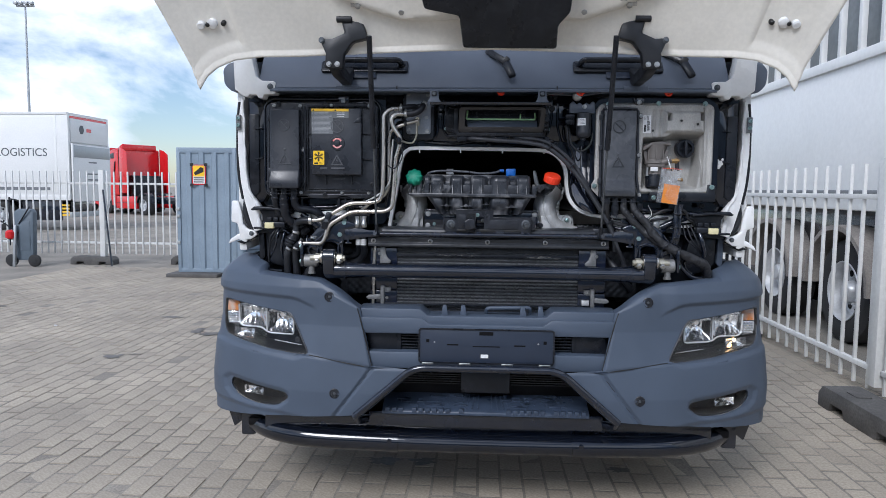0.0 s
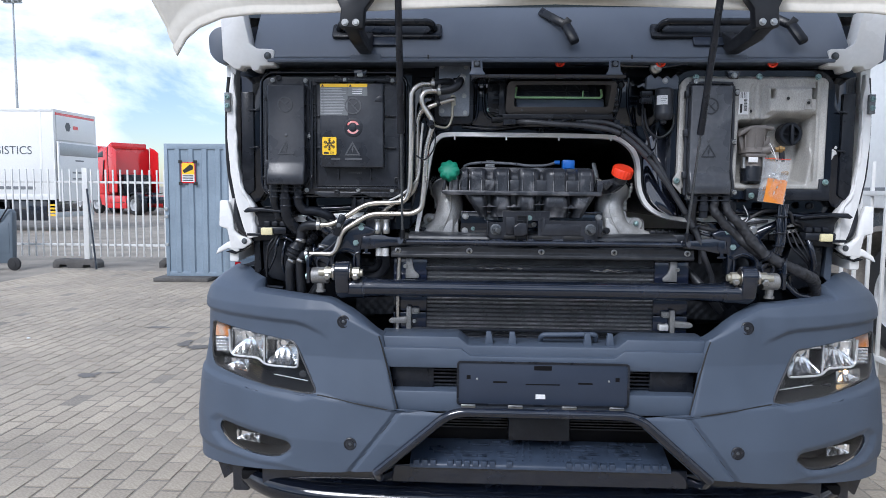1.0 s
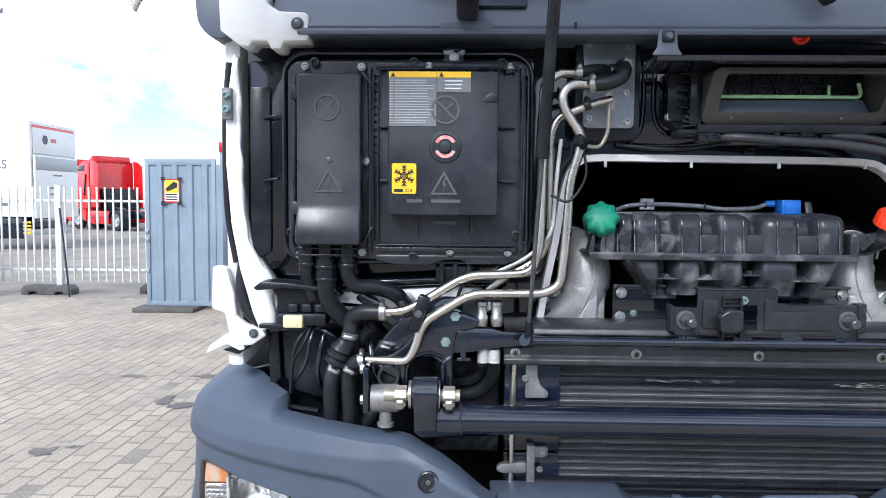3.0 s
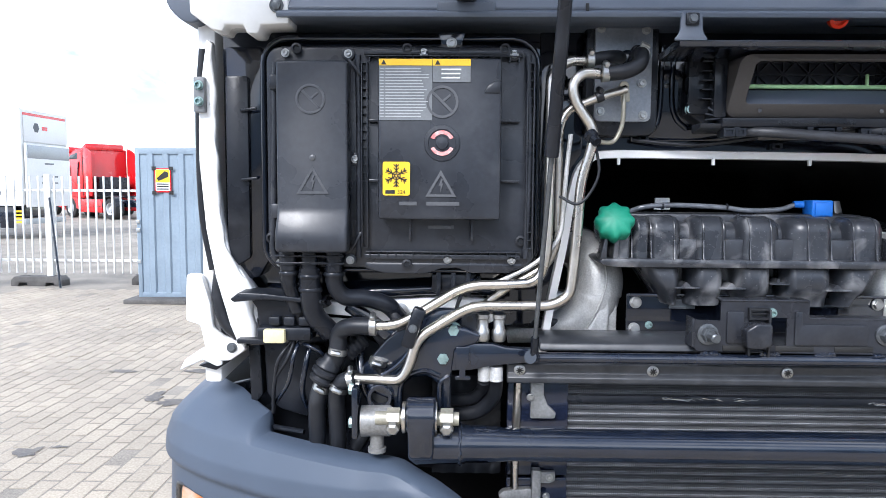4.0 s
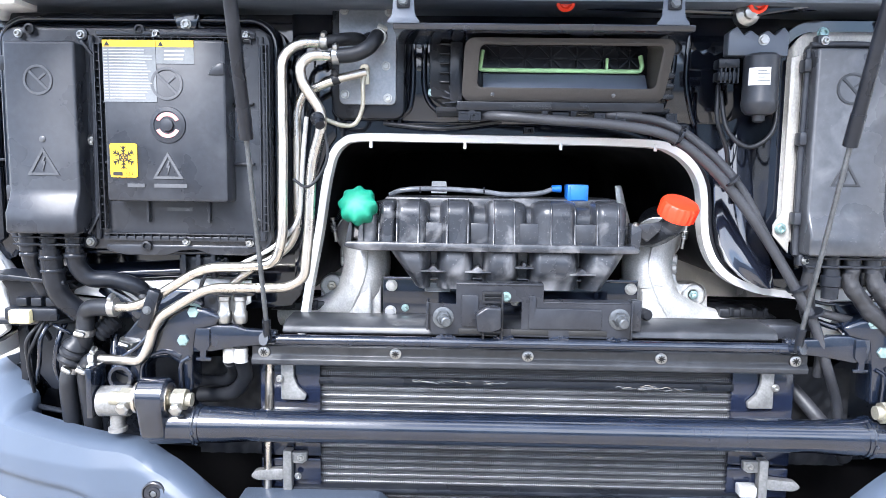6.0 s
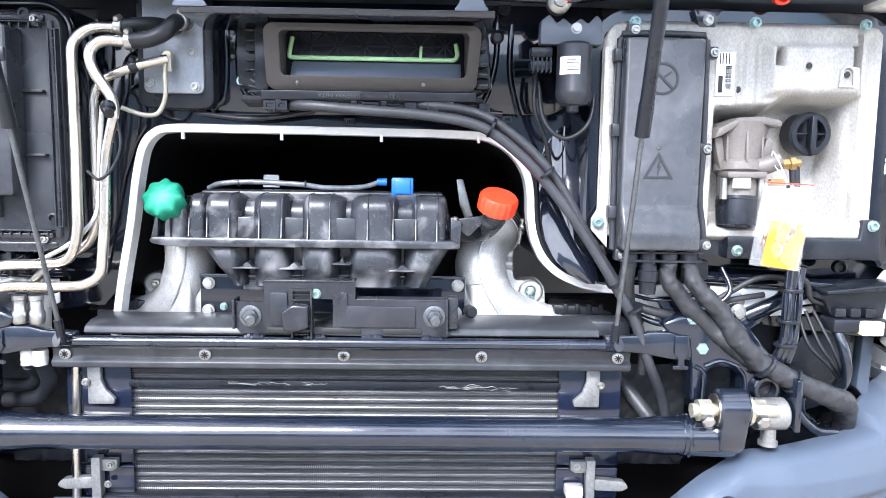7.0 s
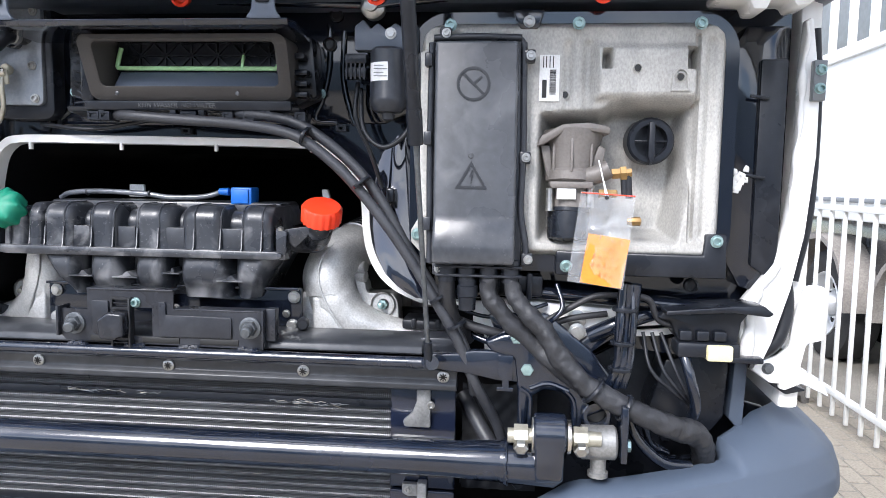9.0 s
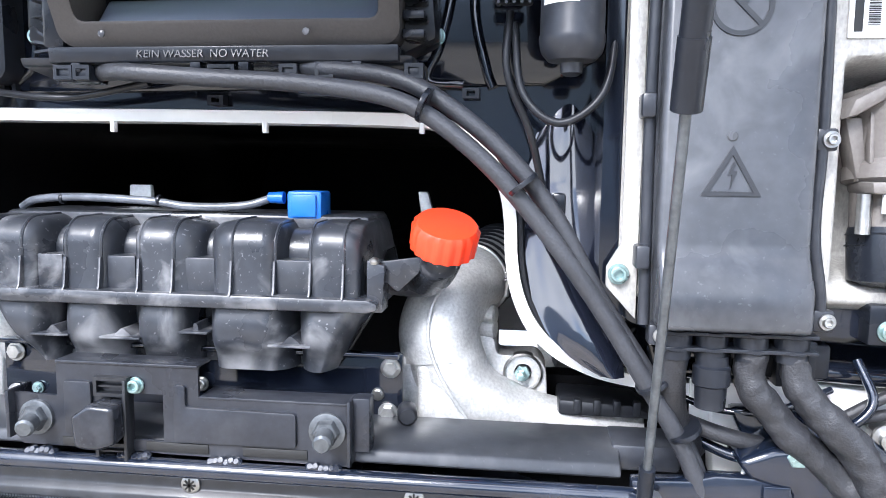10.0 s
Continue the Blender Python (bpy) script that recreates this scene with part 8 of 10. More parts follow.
hose("loom", [(0.865, 0.0, 1.239), (0.889, 0.0, 1.183), (0.935, 0.01, 1.139), (0.99, 0.03, 1.125)], 0.010, M_PAINT, truck, "shiny black cable bundle", 0, 10)
hose("loom", [(0.80, 0.05, 1.36), (0.86, 0.04, 1.39), (0.93, 0.06, 1.41), (0.98, 0.08, 1.41)], 0.016, M_PAINT, truck, "", 0, 10)
hose("loom", [(0.56, 0.11, 1.22), (0.62, 0.05, 1.14), (0.68, 0.06, 1.06)], 0.015, M_FOAM, truck, "", 0, 12)
for pts in ([(0.361, 0.03, 1.825), (0.359, 0.02, 1.76), (0.385, 0.03, 1.696), (0.402, 0.06, 1.631)], [(0.366, 0.03, 1.813), (0.376, 0.01, 1.738), (0.415, 0.0, 1.705), (0.458, 0.0, 1.734), (0.472, 0.02, 1.80), (0.475, 0.05, 1.87)], [(-0.30, 0.08, 1.748), (-0.212, 0.06, 1.738), (-0.156, 0.06, 1.739), (-0.06, 0.04, 1.752)]):
    hose("cable", pts, 0.0045, M_RUBBER, truck, "", 0, 10)


# pressed folds of the bulkhead round the intake
for pts in ([(-0.215, 1.945), (-0.218, 1.84), (-0.208, 1.795), (-0.185, 1.772)], [(-0.240, 1.940), (-0.243, 1.80), (-0.262, 1.765), (-0.285, 1.758)], [(0.292, 1.945), (0.290, 1.86), (0.276, 1.80), (0.262, 1.762), (0.305, 1.756)], [(0.320, 1.93), (0.318, 1.84), (0.332, 1.775), (0.340, 1.752)]):
    bm = bmesh.new()
    sweep(bm, spline([(x, 0.096, z) for x, z in pts], 8), 0.0065, 10)
    part("pressed_fold", bm, M_GLOSS, bulkhead, "", 60)
for z in (1.905, 1.86):
    bm = bmesh.new()
    lathe(bm, [(0.005, 0), (0.005, 0.002), (0.003, 0.003)], (-0.229, 0.094, z), n=10)
    part("panel_rivet", bm, M_BOLT, bulkhead)
for x, z in ((0.292, 1.905), (0.305, 1.96), (-0.405, 1.87)):
    bm = bmesh.new()
    lathe(bm, [(0.013, 0), (0.013, 0.006), (0.009, 0.009), (0.008, 0.004)], (x, 0.092, z), n=18)
    part("rubber_plug", bm, M_RUBBER, bulkhead)
# loose wires among the hoses
for pts, r in (
    ([(-0.97, 0.05, 1.36), (-0.985, 0.0, 1.31), (-1.00, 0.01, 1.25), (-1.04, 0.06, 1.19)], 0.0045),
    ([(-0.955, 0.05, 1.345), (-0.965, 0.02, 1.29), (-0.975, 0.03, 1.22), (-0.96, 0.08, 1.15)], 0.006),
    ([(-0.80, 0.06, 1.36), (-0.76, 0.03, 1.33), (-0.72, 0.02, 1.30), (-0.70, 0.06, 1.25)], 0.006),
    ([(-0.86, 0.05, 1.30), (-0.85, 0.03, 1.25), (-0.83, 0.04, 1.20), (-0.80, 0.08, 1.15)], 0.010),
    ([(-0.985, 0.03, 1.33), (-0.95, 0.0, 1.325), (-0.925, 0.02, 1.30), (-0.93, 0.06, 1.26)], 0.004),
    ([(-0.615, 0.02, 1.47), (-0.64, 0.0, 1.45), (-0.66, 0.0, 1.40), (-0.65, 0.04, 1.36)], 0.004),
    ([(0.54, 0.05, 1.41), (0.60, 0.03, 1.395), (0.655, 0.02, 1.40), (0.72, 0.04, 1.42)], 0.004),
    ([(0.56, 0.03, 1.37), (0.61, 0.01, 1.352), (0.67, 0.0, 1.350), (0.73, 0.02, 1.365)], 0.0065),
    ([(0.735, 0.02, 1.46), (0.745, 0.0, 1.42), (0.72, 0.0, 1.39), (0.70, 0.03, 1.37)], 0.005),
    ([(0.90, 0.0, 1.21), (0.915, 0.02, 1.17), (0.95, 0.04, 1.145)], 0.007),
    ([(0.875, 0.0, 1.23), (0.89, 0.01, 1.18), (0.93, 0.03, 1.14), (0.97, 0.06, 1.13)], 0.0045),
    ([(0.865, -0.02, 1.46), (0.866, -0.032, 1.40), (0.862, -0.03, 1.34), (0.858, -0.02, 1.30)], 0.0045),
    ([(0.848, -0.02, 1.46), (0.846, -0.033, 1.40), (0.842, -0.03, 1.34), (0.846, -0.02, 1.29)], 0.0045),
):
    hose("wire", pts, r, M_PAINT, truck, "", 0, 8)
for x, z in ((0.852, 1.425), (0.850, 1.365), (0.848, 1.318)):
    bm = bmesh.new()
    lathe(bm, [(0.021, -0.003), (0.022, 0), (0.021, 0.003)], (x, -0.022, z), (0.03, 0, 1), 18)
    part("cable_tie", bm, M_PLASTIC, truck)
# sleeves and bands on the ribbed ducts
for x, y, z, r in ((-0.990, -0.018, 1.478, 0.0185), (-0.948, -0.018, 1.472, 0.0225), (-0.948, -0.014, 1.445, 0.0228), (-0.900, -0.018, 1.476, 0.0195)):
    bm = bmesh.new()
    lathe(bm, [(r, -0.004), (r * 1.06, -0.002), (r * 1.06, 0.002), (r, 0.004)], (x, y, z), (0, 0, 1), 20)
    part("duct_band", bm, M_PLASTIC, truck)

# ---- air intake of the cab heater ----
bm = bmesh.new()
xprism(bm, [(-0.100, 1.901), (-0.104, 1.912), (-0.060, 1.916), (0.03, 1.912), (0.03, 1.897), (-0.060, 1.901)], -0.265, 0.270, 0.002)
xbar = part("bay_crossbar", bm, M_PAINT, truck, "black sheet crossbar above the air intake")
for x in (-0.246, 0.229):
    bm = bmesh.new()
    prism(bm, soft_poly([(x - 0.032, 1.911), (x + 0.032, 1.911), (x + 0.020, 1.924), (x + 0.018, 1.962), (x - 0.018, 1.962), (x - 0.020, 1.924)], 0.008, 3), -0.106, -0.099, 0.002)
    ear = part("crossbar_ear", bm, M_COWL, xbar, "grey pressed ear with a clip")
    bm = bmesh.new()
    box(bm, x - 0.012, x + 0.012, -0.113, -0.105, 1.936, 1.958, 0.003)
    part("ear_clip", bm, M_PLASTIC, ear)
    bm = bmesh.new()
    hexbolt(bm, 0.007, 0.006, 1.2, (x, -0.113, 1.947))
    part("bolt", bm, M_BOLT, ear)
bm = bmesh.new()
prism(bm, [(-0.205, 1.800), (-0.205, 1.905), (-0.12, 1.912), (0.27, 1.912), (0.28, 1.80), (0.20, 1.765), (-0.15, 1.765)], 0.045, 0.10, 0.008)
hv = part("air_intake", bm, M_PLASTIC, truck, "black air intake housing with a mesh inlet")
bm = bmesh.new()
outer, inner = rrect(-0.140, 0.247, 1.785, 1.903, 0.018, 4), rrect(-0.112, 0.226, 1.811, 1.890, 0.010, 4)
n = len(outer)
rows = [[bm.verts.new((p[0], -0.012 if k == 0 else y, p[1])) for p in ps] for k, (ps, y) in enumerate(((outer, 0), (rrect(-0.116, 0.230, 1.807, 1.894, 0.012, 4), -0.018), (inner, -0.016), (rrect(-0.114, 0.224, 1.806, 1.904, 0.008, 4), 0.06)))]
back = [bm.verts.new((p[0] * 0.98, 0.06, p[1])) for p in outer]
rows.insert(0, back)
for a, b in zip(rows, rows[1:]):
    for i in range(n):
        bm.faces.new((a[i], a[(i + 1) % n], b[(i + 1) % n], b[i]))
bmesh.ops.recalc_face_normals(bm, faces=bm.faces)
for v in bm.verts:
    if v.co.y < 0.03:
        w = (v.co.z - 1.811) / 0.079
        v.co += Vector((0.004 * w, -0.040 * w, -0.006 * w))
part("inlet_collar", bm, M_COLLAR, hv, "matt rubber inlet collar")
bm = bmesh.new()
box(bm, -0.116, 0.226, 0.052, 0.058, 1.804, 1.906, 0)
part("inlet_back", bm, M_INK, hv)
bm = bmesh.new()
xprism(bm, [(0.0, 1.808), (0.03, 1.843), (0.045, 1.847), (0.045, 1.806)], -0.10, 0.218, 0.002)
part("inlet_sill", bm, M_COWL, hv)
bm = bmesh.new()
box(bm, -0.098, 0.216, 0.047, 0.052, 1.846, 1.904, 0)
part("lattice_panel", bm, M_TANK, hv)
for k in range(6):
    x = -0.092 + k * 0.051
    for a, b in (((x, 1.851), (x + 0.051, 1.900)), ((x, 1.900), (x + 0.051, 1.851)), ((x + 0.0255, 1.848), (x + 0.0255, 1.902))):
        bm = bmesh.new()
        stick(bm, (a[0], 0.044, a[1]), (b[0], 0.044, b[1]), 0.0028, 0.010, 0)
        part("lattice_bar", bm, M_PLASTIC, hv)
for z in (1.851, 1.8755, 1.899):
    bm = bmesh.new()
    box(bm, -0.095, 0.215, 0.039, 0.048, z - 0.0014, z + 0.0014, 0)
    part("lattice_bar", bm, M_PLASTIC, hv)
bm = bmesh.new()
sweep(bm, fillet([(-0.100, 0.034, 1.888), (-0.103, 0.030, 1.870), (-0.106, 0.028, 1.850), (0.206, 0.028, 1.849), (0.212, 0.030, 1.858), (0.208, 0.034, 1.880)], 0.007), 0.0044, 10)
part("seal_strip", bm, M_LIME, hv, "pale green rubber seal")
bm = bmesh.new()
stick(bm, (0.141, 0.026, 1.850), (0.143, 0.030, 1.875), 0.006, 0.006)
part("seal_tab", bm, M_LIME, hv)
for x in (-0.082, 0.148):
    bm = bmesh.new()
    lathe(bm, [(0.004, 0), (0.004, 0.002), (0.002, 0.003)], (x, -0.015, 1.798), n=8)
    part("peg", bm, M_TANK, hv)
bm = bmesh.new()
box(bm, -0.205, -0.150, 0.030, 0.07, 1.795, 1.905, 0.006)
part("housing_end", bm, M_PLASTIC, hv)
bm = bmesh.new()
box(bm, -0.165, -0.138, 0.0, 0.06, 1.785, 1.900, 0.006)
part("housing_edge", bm, M_PLASTIC, hv)
for x, y, z in ((-0.197, 0.06, 1.806), (0.273, 0.11, 1.811)):
    bm = bmesh.new()
    hexbolt(bm, 0.009, 0.008, 1.2, (x, y - 0.02, z), True)
    part("bolt", bm, M_TEAL, hv)
bm = bmesh.new()
xprism(bm, [(-0.005, 1.775), (0.0, 1.765), (0.05, 1.758), (0.05, 1.776)], -0.19, 0.26, 0.003)
part("housing_lip", bm, M_PLASTIC, hv)
for x in (-0.12, -0.06, 0.02, 0.075, 0.16, 0.20):
    bm = bmesh.new()
    box(bm, x - 0.006, x + 0.006, -0.008, 0.01, 1.758, 1.774, 0.002)
    part("lip_clip", bm, M_PLASTIC, hv)

# ribs, fan and lettered lip of the intake housing
for k in range(5):
    bm = bmesh.new()
    box(bm, -0.184, -0.142, 0.012, 0.06, 1.822 + 0.018 * k, 1.8255 + 0.018 * k, 0.001)
    part("housing_rib", bm, M_PLASTIC, hv)
for k in range(6):
    a = radians(100 + 17 * k)
    bm = bmesh.new()
    stick(bm, (-0.138 + 0.012 * math.cos(a), 0.004, 1.786 + 0.012 * math.sin(a)), (-0.138 + 0.040 * math.cos(a), 0.008, 1.786 + 0.040 * math.sin(a)), 0.003, 0.006, 0)
    part("fan_rib", bm, M_PLASTIC, hv)
for k in range(13):
    bm = bmesh.new()
    box(bm, -0.17 + 0.031 * k, -0.152 + 0.031 * k, 0.01, 0.05, 1.9035, 1.912, 0.001)
    part("housing_rib", bm, M_PLASTIC, hv)
bm = bmesh.new()
xprism(bm, [(-0.012, 1.785), (-0.009, 1.768), (0.03, 1.764), (0.03, 1.786)], -0.150, 0.246, 0.002)
lip = part("lettered_lip", bm, M_PLASTIC, hv, "plastic lip with raised lettering")
lettering("raised_lettering", "KEIN WASSER  NO WATER", 0.0125, pose(0.030, -0.0115, 1.7765, 80), M_PLASTIC, lip, 0.0006)
for x, w in ((-0.135, 0.022), (-0.113, 0.02), (0.05, 0.03), (0.125, 0.02), (0.165, 0.02), (0.262, 0.02)):
    bm = bmesh.new()
    box(bm, x - w / 2, x + w / 2, -0.006, 0.03, 1.748, 1.767, 0.003)
    frame_plate(bm, [(x - w / 2, 1.750), (x + w / 2, 1.750), (x + w / 2, 1.766), (x - w / 2, 1.766)], [(x - w / 2 + 0.004, 1.754), (x + w / 2 - 0.004, 1.754), (x + w / 2 - 0.004, 1.762), (x - w / 2 + 0.004, 1.762)], -0.009, -0.005)
    part("snap_clip", bm, M_PLASTIC, hv)
for z in (1.80, 1.82, 1.84, 1.87):
    bm = bmesh.new()
    box(bm, 0.246, 0.270 - 0.006 * (z > 1.85), 0.01, 0.05, z - 0.005, z + 0.005, 0.002)
    part("housing_rib", bm, M_PLASTIC, hv)
for x, z in ((-0.275, 1.752), (0.0, 1.737), (0.315, 1.745)):
    bm = bmesh.new()
    frame_plate(bm, [(x - 0.010, z - 0.006), (x + 0.010, z - 0.006), (x + 0.010, z + 0.006), (x - 0.010, z + 0.006)], [(x - 0.005, z - 0.003), (x + 0.005, z - 0.003), (x + 0.005, z + 0.003), (x - 0.005, z + 0.003)], 0.085, 0.101)
    part("edge_clip", bm, M_PLASTIC, bulkhead)

# heater valve plate
bm = bmesh.new()
prism(bm, rrect(-0.386, -0.272, 1.782, 1.978, 0.012), 0.048, 0.060, 0.002)
acp = part("valve_plate", bm, M_VALVE, truck, "grey steel plate that carries the heater hoses")
for x, z in ((-0.375, 1.965), (-0.286, 1.962), (-0.374, 1.802), (-0.288, 1.795), (-0.292, 1.858)):
    bm = bmesh.new()
    hexbolt(bm, 0.0065, 0.006, 1.4, (x, 0.047, z), True)
    part("bolt", bm, M_ZINC, acp)
bm = bmesh.new()
prism(bm, rrect(-0.402, -0.256, 1.755, 1.99, 0.02), 0.058, 0.10, 0.006)
part("valve_housing", bm, M_PLASTIC, acp)
bm = bmesh.new()
lathe(bm, [(0.010, 0), (0.010, 0.012), (0.008, 0.014)], (-0.332, 0.035, 1.846), (0, -1, 0.3), 12)
part("line_fitting", bm, M_YZINC, acp)
bm = bmesh.new()
stick(bm, (-0.332, 0.02, 1.845), (-0.330, 0.02, 1.818), 0.018, 0.005, 0.002)
part("line_tab", bm, M_YZINC, acp)
for x, z in ((-0.325, 1.905), (-0.304, 1.915)):
    bm = bmesh.new()
    lathe(bm, [(0.016, 0), (0.016, 0.02), (0.013, 0.022)], (x, 0.055, z), n=20)
    part("hose_spigot", bm, M_PAINT, acp)

# wiper motor
bm = bmesh.new()
lathe(bm, [(0.026, 0), (0.0320, 0.005), (0.0325, 0.085), (0.0335, 0.088), (0.0335, 0.093), (0.031, 0.104), (0.024, 0.112), (0.012, 0.114), (0.011, 0.124), (0.006, 0.127)], (0.425, -0.012, 1.878), (0, 0, -1), 32)
wm = part("wiper_motor", bm, M_BOX, truck, "black cylindrical wiper motor")
bm = bmesh.new()
n = 12
a = [(0.425 + 0.0331 * math.sin(radians(-62 + 70 * k / n)), -0.012 - 0.0331 * math.cos(radians(-62 + 70 * k / n))) for k in range(n + 1)]
lo, hi = [bm.verts.new((p[0], p[1], 1.818)) for p in a], [bm.verts.new((p[0], p[1], 1.850)) for p in a]
for i in range(n):
    bm.faces.new((lo[i], lo[i + 1], hi[i + 1], hi[i]))
ml = part("motor_label", bm, M_LABEL, wm, "white motor label", 80)
for k in range(4):
    bm = bmesh.new()
    box(bm, 0.405, 0.428 - 0.006 * (k % 2), -0.0462, -0.0450, 1.825 + 0.006 * k, 1.8262 + 0.006 * k, 0)
    part("print_line", bm, M_SLATE, ml)
bm = bmesh.new()
prism(bm, [(0.362, 1.876), (0.362, 1.918), (0.378, 1.930), (0.392, 1.914), (0.404, 1.924), (0.420, 1.912), (0.436, 1.924), (0.450, 1.914), (0.466, 1.930), (0.476, 1.918), (0.476, 1.876)], -0.008, 0.02, 0.003)
part("motor_bracket", bm, M_COWL, wm)
bm = bmesh.new()
hexbolt(bm, 0.008, 0.006, 1.3, (0.428, -0.008, 1.905))
part("bolt", bm, M_ZINC, wm)
bm = bmesh.new()
lathe(bm, [(0.022, -0.02), (0.022, 0), (0.017, 0.006), (0.012, 0.008), (0.012, 0.018), (0.006, 0.020)], (0.395, -0.01, 1.952), n=20)
part("crank_pivot", bm, M_ZINC, wm)
bm = bmesh.new()
stick(bm, (0.395, -0.022, 1.955), (0.50, -0.02, 1.972), 0.022, 0.006, 0.002)
part("crank_arm", bm, M_PAINT, wm)
for k in range(2):
    bm = bmesh.new()
    box(bm, 0.345, 0.385, -0.012, 0.02, 1.828 + 0.024 * k, 1.846 + 0.024 * k, 0.003)
    part("connector", bm, M_PLASTIC, wm)
for k in range(5):
    bm = bmesh.new()
    box(bm, 0.348 + 0.008 * k, 0.351 + 0.008 * k, -0.015, 0.0, 1.824, 1.852, 0)
    part("connector_rib", bm, M_PLASTIC, wm)
# orange-red plugs tucked in under the cowl
for x in (0.050, 0.405, 0.795):
    bm = bmesh.new()
    lathe(bm, [(0.016, -0.01), (0.0185, 0), (0.0175, 0.010), (0.012, 0.012), (0.009, 0.004)], (x, -0.025, 1.968), (0, -0.9, -0.3), 18)
    part("red_plug", bm, M_RED, truck, "small red plug")
bm = bmesh.new()
sweep(bm, [(-0.30, 0.02, 1.985), (0.40, 0.01, 1.958), (0.62, 0.0, 1.978), (1.0, 0.0, 1.972)], 0.007, 10)
part("wiper_linkage", bm, M_PAINT, truck)


# ---- header tank, caps and engine front ----
def hump(x, spans):
    """0 in the gaps, 1 on the chambers, with rounded shoulders."""
    w = 0.0
    for x0, x1, ra, rb in spans:
        if x0 < x < x1:
            a, b = min(1, (x - x0) / ra), min(1, (x1 - x) / rb)
            w = max(w, math.sqrt(1 - (1 - a) ** 2) * math.sqrt(1 - (1 - b) ** 2))
    return w


CHAMBERS = ((-0.347, -0.305, 0.020, 0.014), (-0.306, -0.268, 0.014, 0.012), (-0.272, -0.203, 0.016, 0.022), (-0.182, -0.112, 0.022, 0.022), (-0.088, -0.004, 0.022, 0.040), (0.007, 0.099, 0.036, 0.022), (0.127, 0.202, 0.022, 0.026))
LOBES = ((-0.290, -0.200, 0.030, 0.026), (-0.186, -0.112, 0.026, 0.026), (-0.092, -0.018, 0.026, 0.020), (0.003, 0.106, 0.022, 0.030), (0.112, 0.206, 0.030, 0.034))


def tank_profile(x):
    """Front, crown and back of the tank's upper half at x, as (y, z) pairs."""
    w = hump(x, CHAMBERS)
    end = 1 - smooth01((min(x + 0.352, 0.205 - x)) / 0.012)
    yf, zt, r = 0.060 - 0.034 * w + 0.05 * end, 1.580 + 0.012 * w - 0.03 * end, 0.030
    if x < -0.30:
        zt -= 0.012 * smooth01((-0.30 - x) / 0.03)
    out = [(yf - 0.003, 1.503), (yf, 1.53)]
    for k in range(9):
        a = radians(90 * k / 8)
        out.append((yf + r - r * math.cos(a), zt - r + r * math.sin(a)))
    return out + [(0.13, zt + 0.001), (0.20, zt), (0.22, zt - 0.02), (0.22, 1.503)]


bm = bmesh.new()
skin_rows(bm, [[(x, y, z) for y, z in tank_profile(x)] for x in [-0.352 + 0.557 * i / 420 for i in range(421)]])
tank = part("header_tank", bm, M_TANK, truck, "scuffed black plastic coolant tank", 50)
bm = bmesh.new()
rows = []
for j in range(25):
    z = 1.495 - 0.085 * j / 24
    t = (1.495 - z) / 0.085
    row = []
    for i in range(321):
        x = -0.292 + 0.500 * i / 320
        w = hump(x, LOBES)
        y = 0.082 - 0.050 * w + 0.016 * w * smooth01((1.450 - z) / 0.04) - 0.007 * w * math.sin(math.pi * min(1, t * 1.3))
        pull = 0.062 * t * smooth01((-0.20 - x) / 0.09) - 0.050 * t * smooth01((x - 0.12) / 0.09)
        row.append((x + pull, y, z))
    row = [(row[0][0] + 0.01, 0.2, z)] + row + [(row[-1][0] - 0.01, 0.2, z)]
    rows.append(row)
skin_rows(bm, rows)
part("tank_lower_half", bm, M_TANK, tank, "", 60)
bm = bmesh.new()
prism(bm, [(-0.374, 1.503), (-0.366, 1.509), (0.206, 1.507), (0.219, 1.502), (0.217, 1.494), (0.205, 1.491), (-0.34, 1.491), (-0.368, 1.496)], 0.014, 0.23, 0.0035)
part("tank_flange", bm, M_TANK, tank)
# upright fins that run on over the crown as thin seams
for x in (-0.304, -0.267, -0.223, -0.165, -0.123, -0.072, -0.030, 0.043, 0.092, 0.136, 0.177):
    prof = tank_profile(x)
    yf = prof[1][0]
    bm = bmesh.new()
    xprism(bm, [(yf - 0.013, 1.506), (yf - 0.009, 1.512), (yf - 0.004, 1.546), (yf + 0.004, 1.548), (yf + 0.004, 1.506)], x - 0.0016, x + 0.0016, 0.0005)
    sweep(bm, [(x, y, z) for y, z in [(yf, 1.545)] + prof[2:12]], 0.0021, 6)
    part("tank_fin", bm, M_TANK, tank)
for x0, x1 in ((-0.209, -0.176), (-0.118, -0.082), (-0.031, 0.018), (0.093, 0.134)):
    bm = bmesh.new()
    box(bm, x0, x1, 0.034, 0.07, 1.504, 1.5475, 0.0015)
    part("tank_web", bm, M_TANK, tank)
for xa, xb, z in ((-0.218, -0.168, 1.449), (-0.128, -0.076, 1.448), (-0.026, 0.010, 1.458), (0.084, 0.136, 1.446)):
    bm = bmesh.new()
    box(bm, xa, xb, 0.026, 0.09, z - 0.0015, z + 0.0015, 0.0008)
    prism(bm, [(xa + 0.014, z + 0.001), (xb - 0.014, z + 0.001), ((xa + xb) / 2 + 0.002, z + 0.010), ((xa + xb) / 2 - 0.002, z + 0.010)], 0.034, 0.09, 0)
    part("tank_shelf", bm, M_TANK, tank)
bm = bmesh.new()
box(bm, -0.30, 0.19, 0.10, 0.225, 1.560, 1.5965, 0.006)
part("tank_deck", bm, M_TANK, tank)
bm = bmesh.new()
prism(bm, [(-0.372, 1.505), (-0.362, 1.548), (-0.356, 1.548), (-0.358, 1.508)], 0.02, 0.06, 0.002)
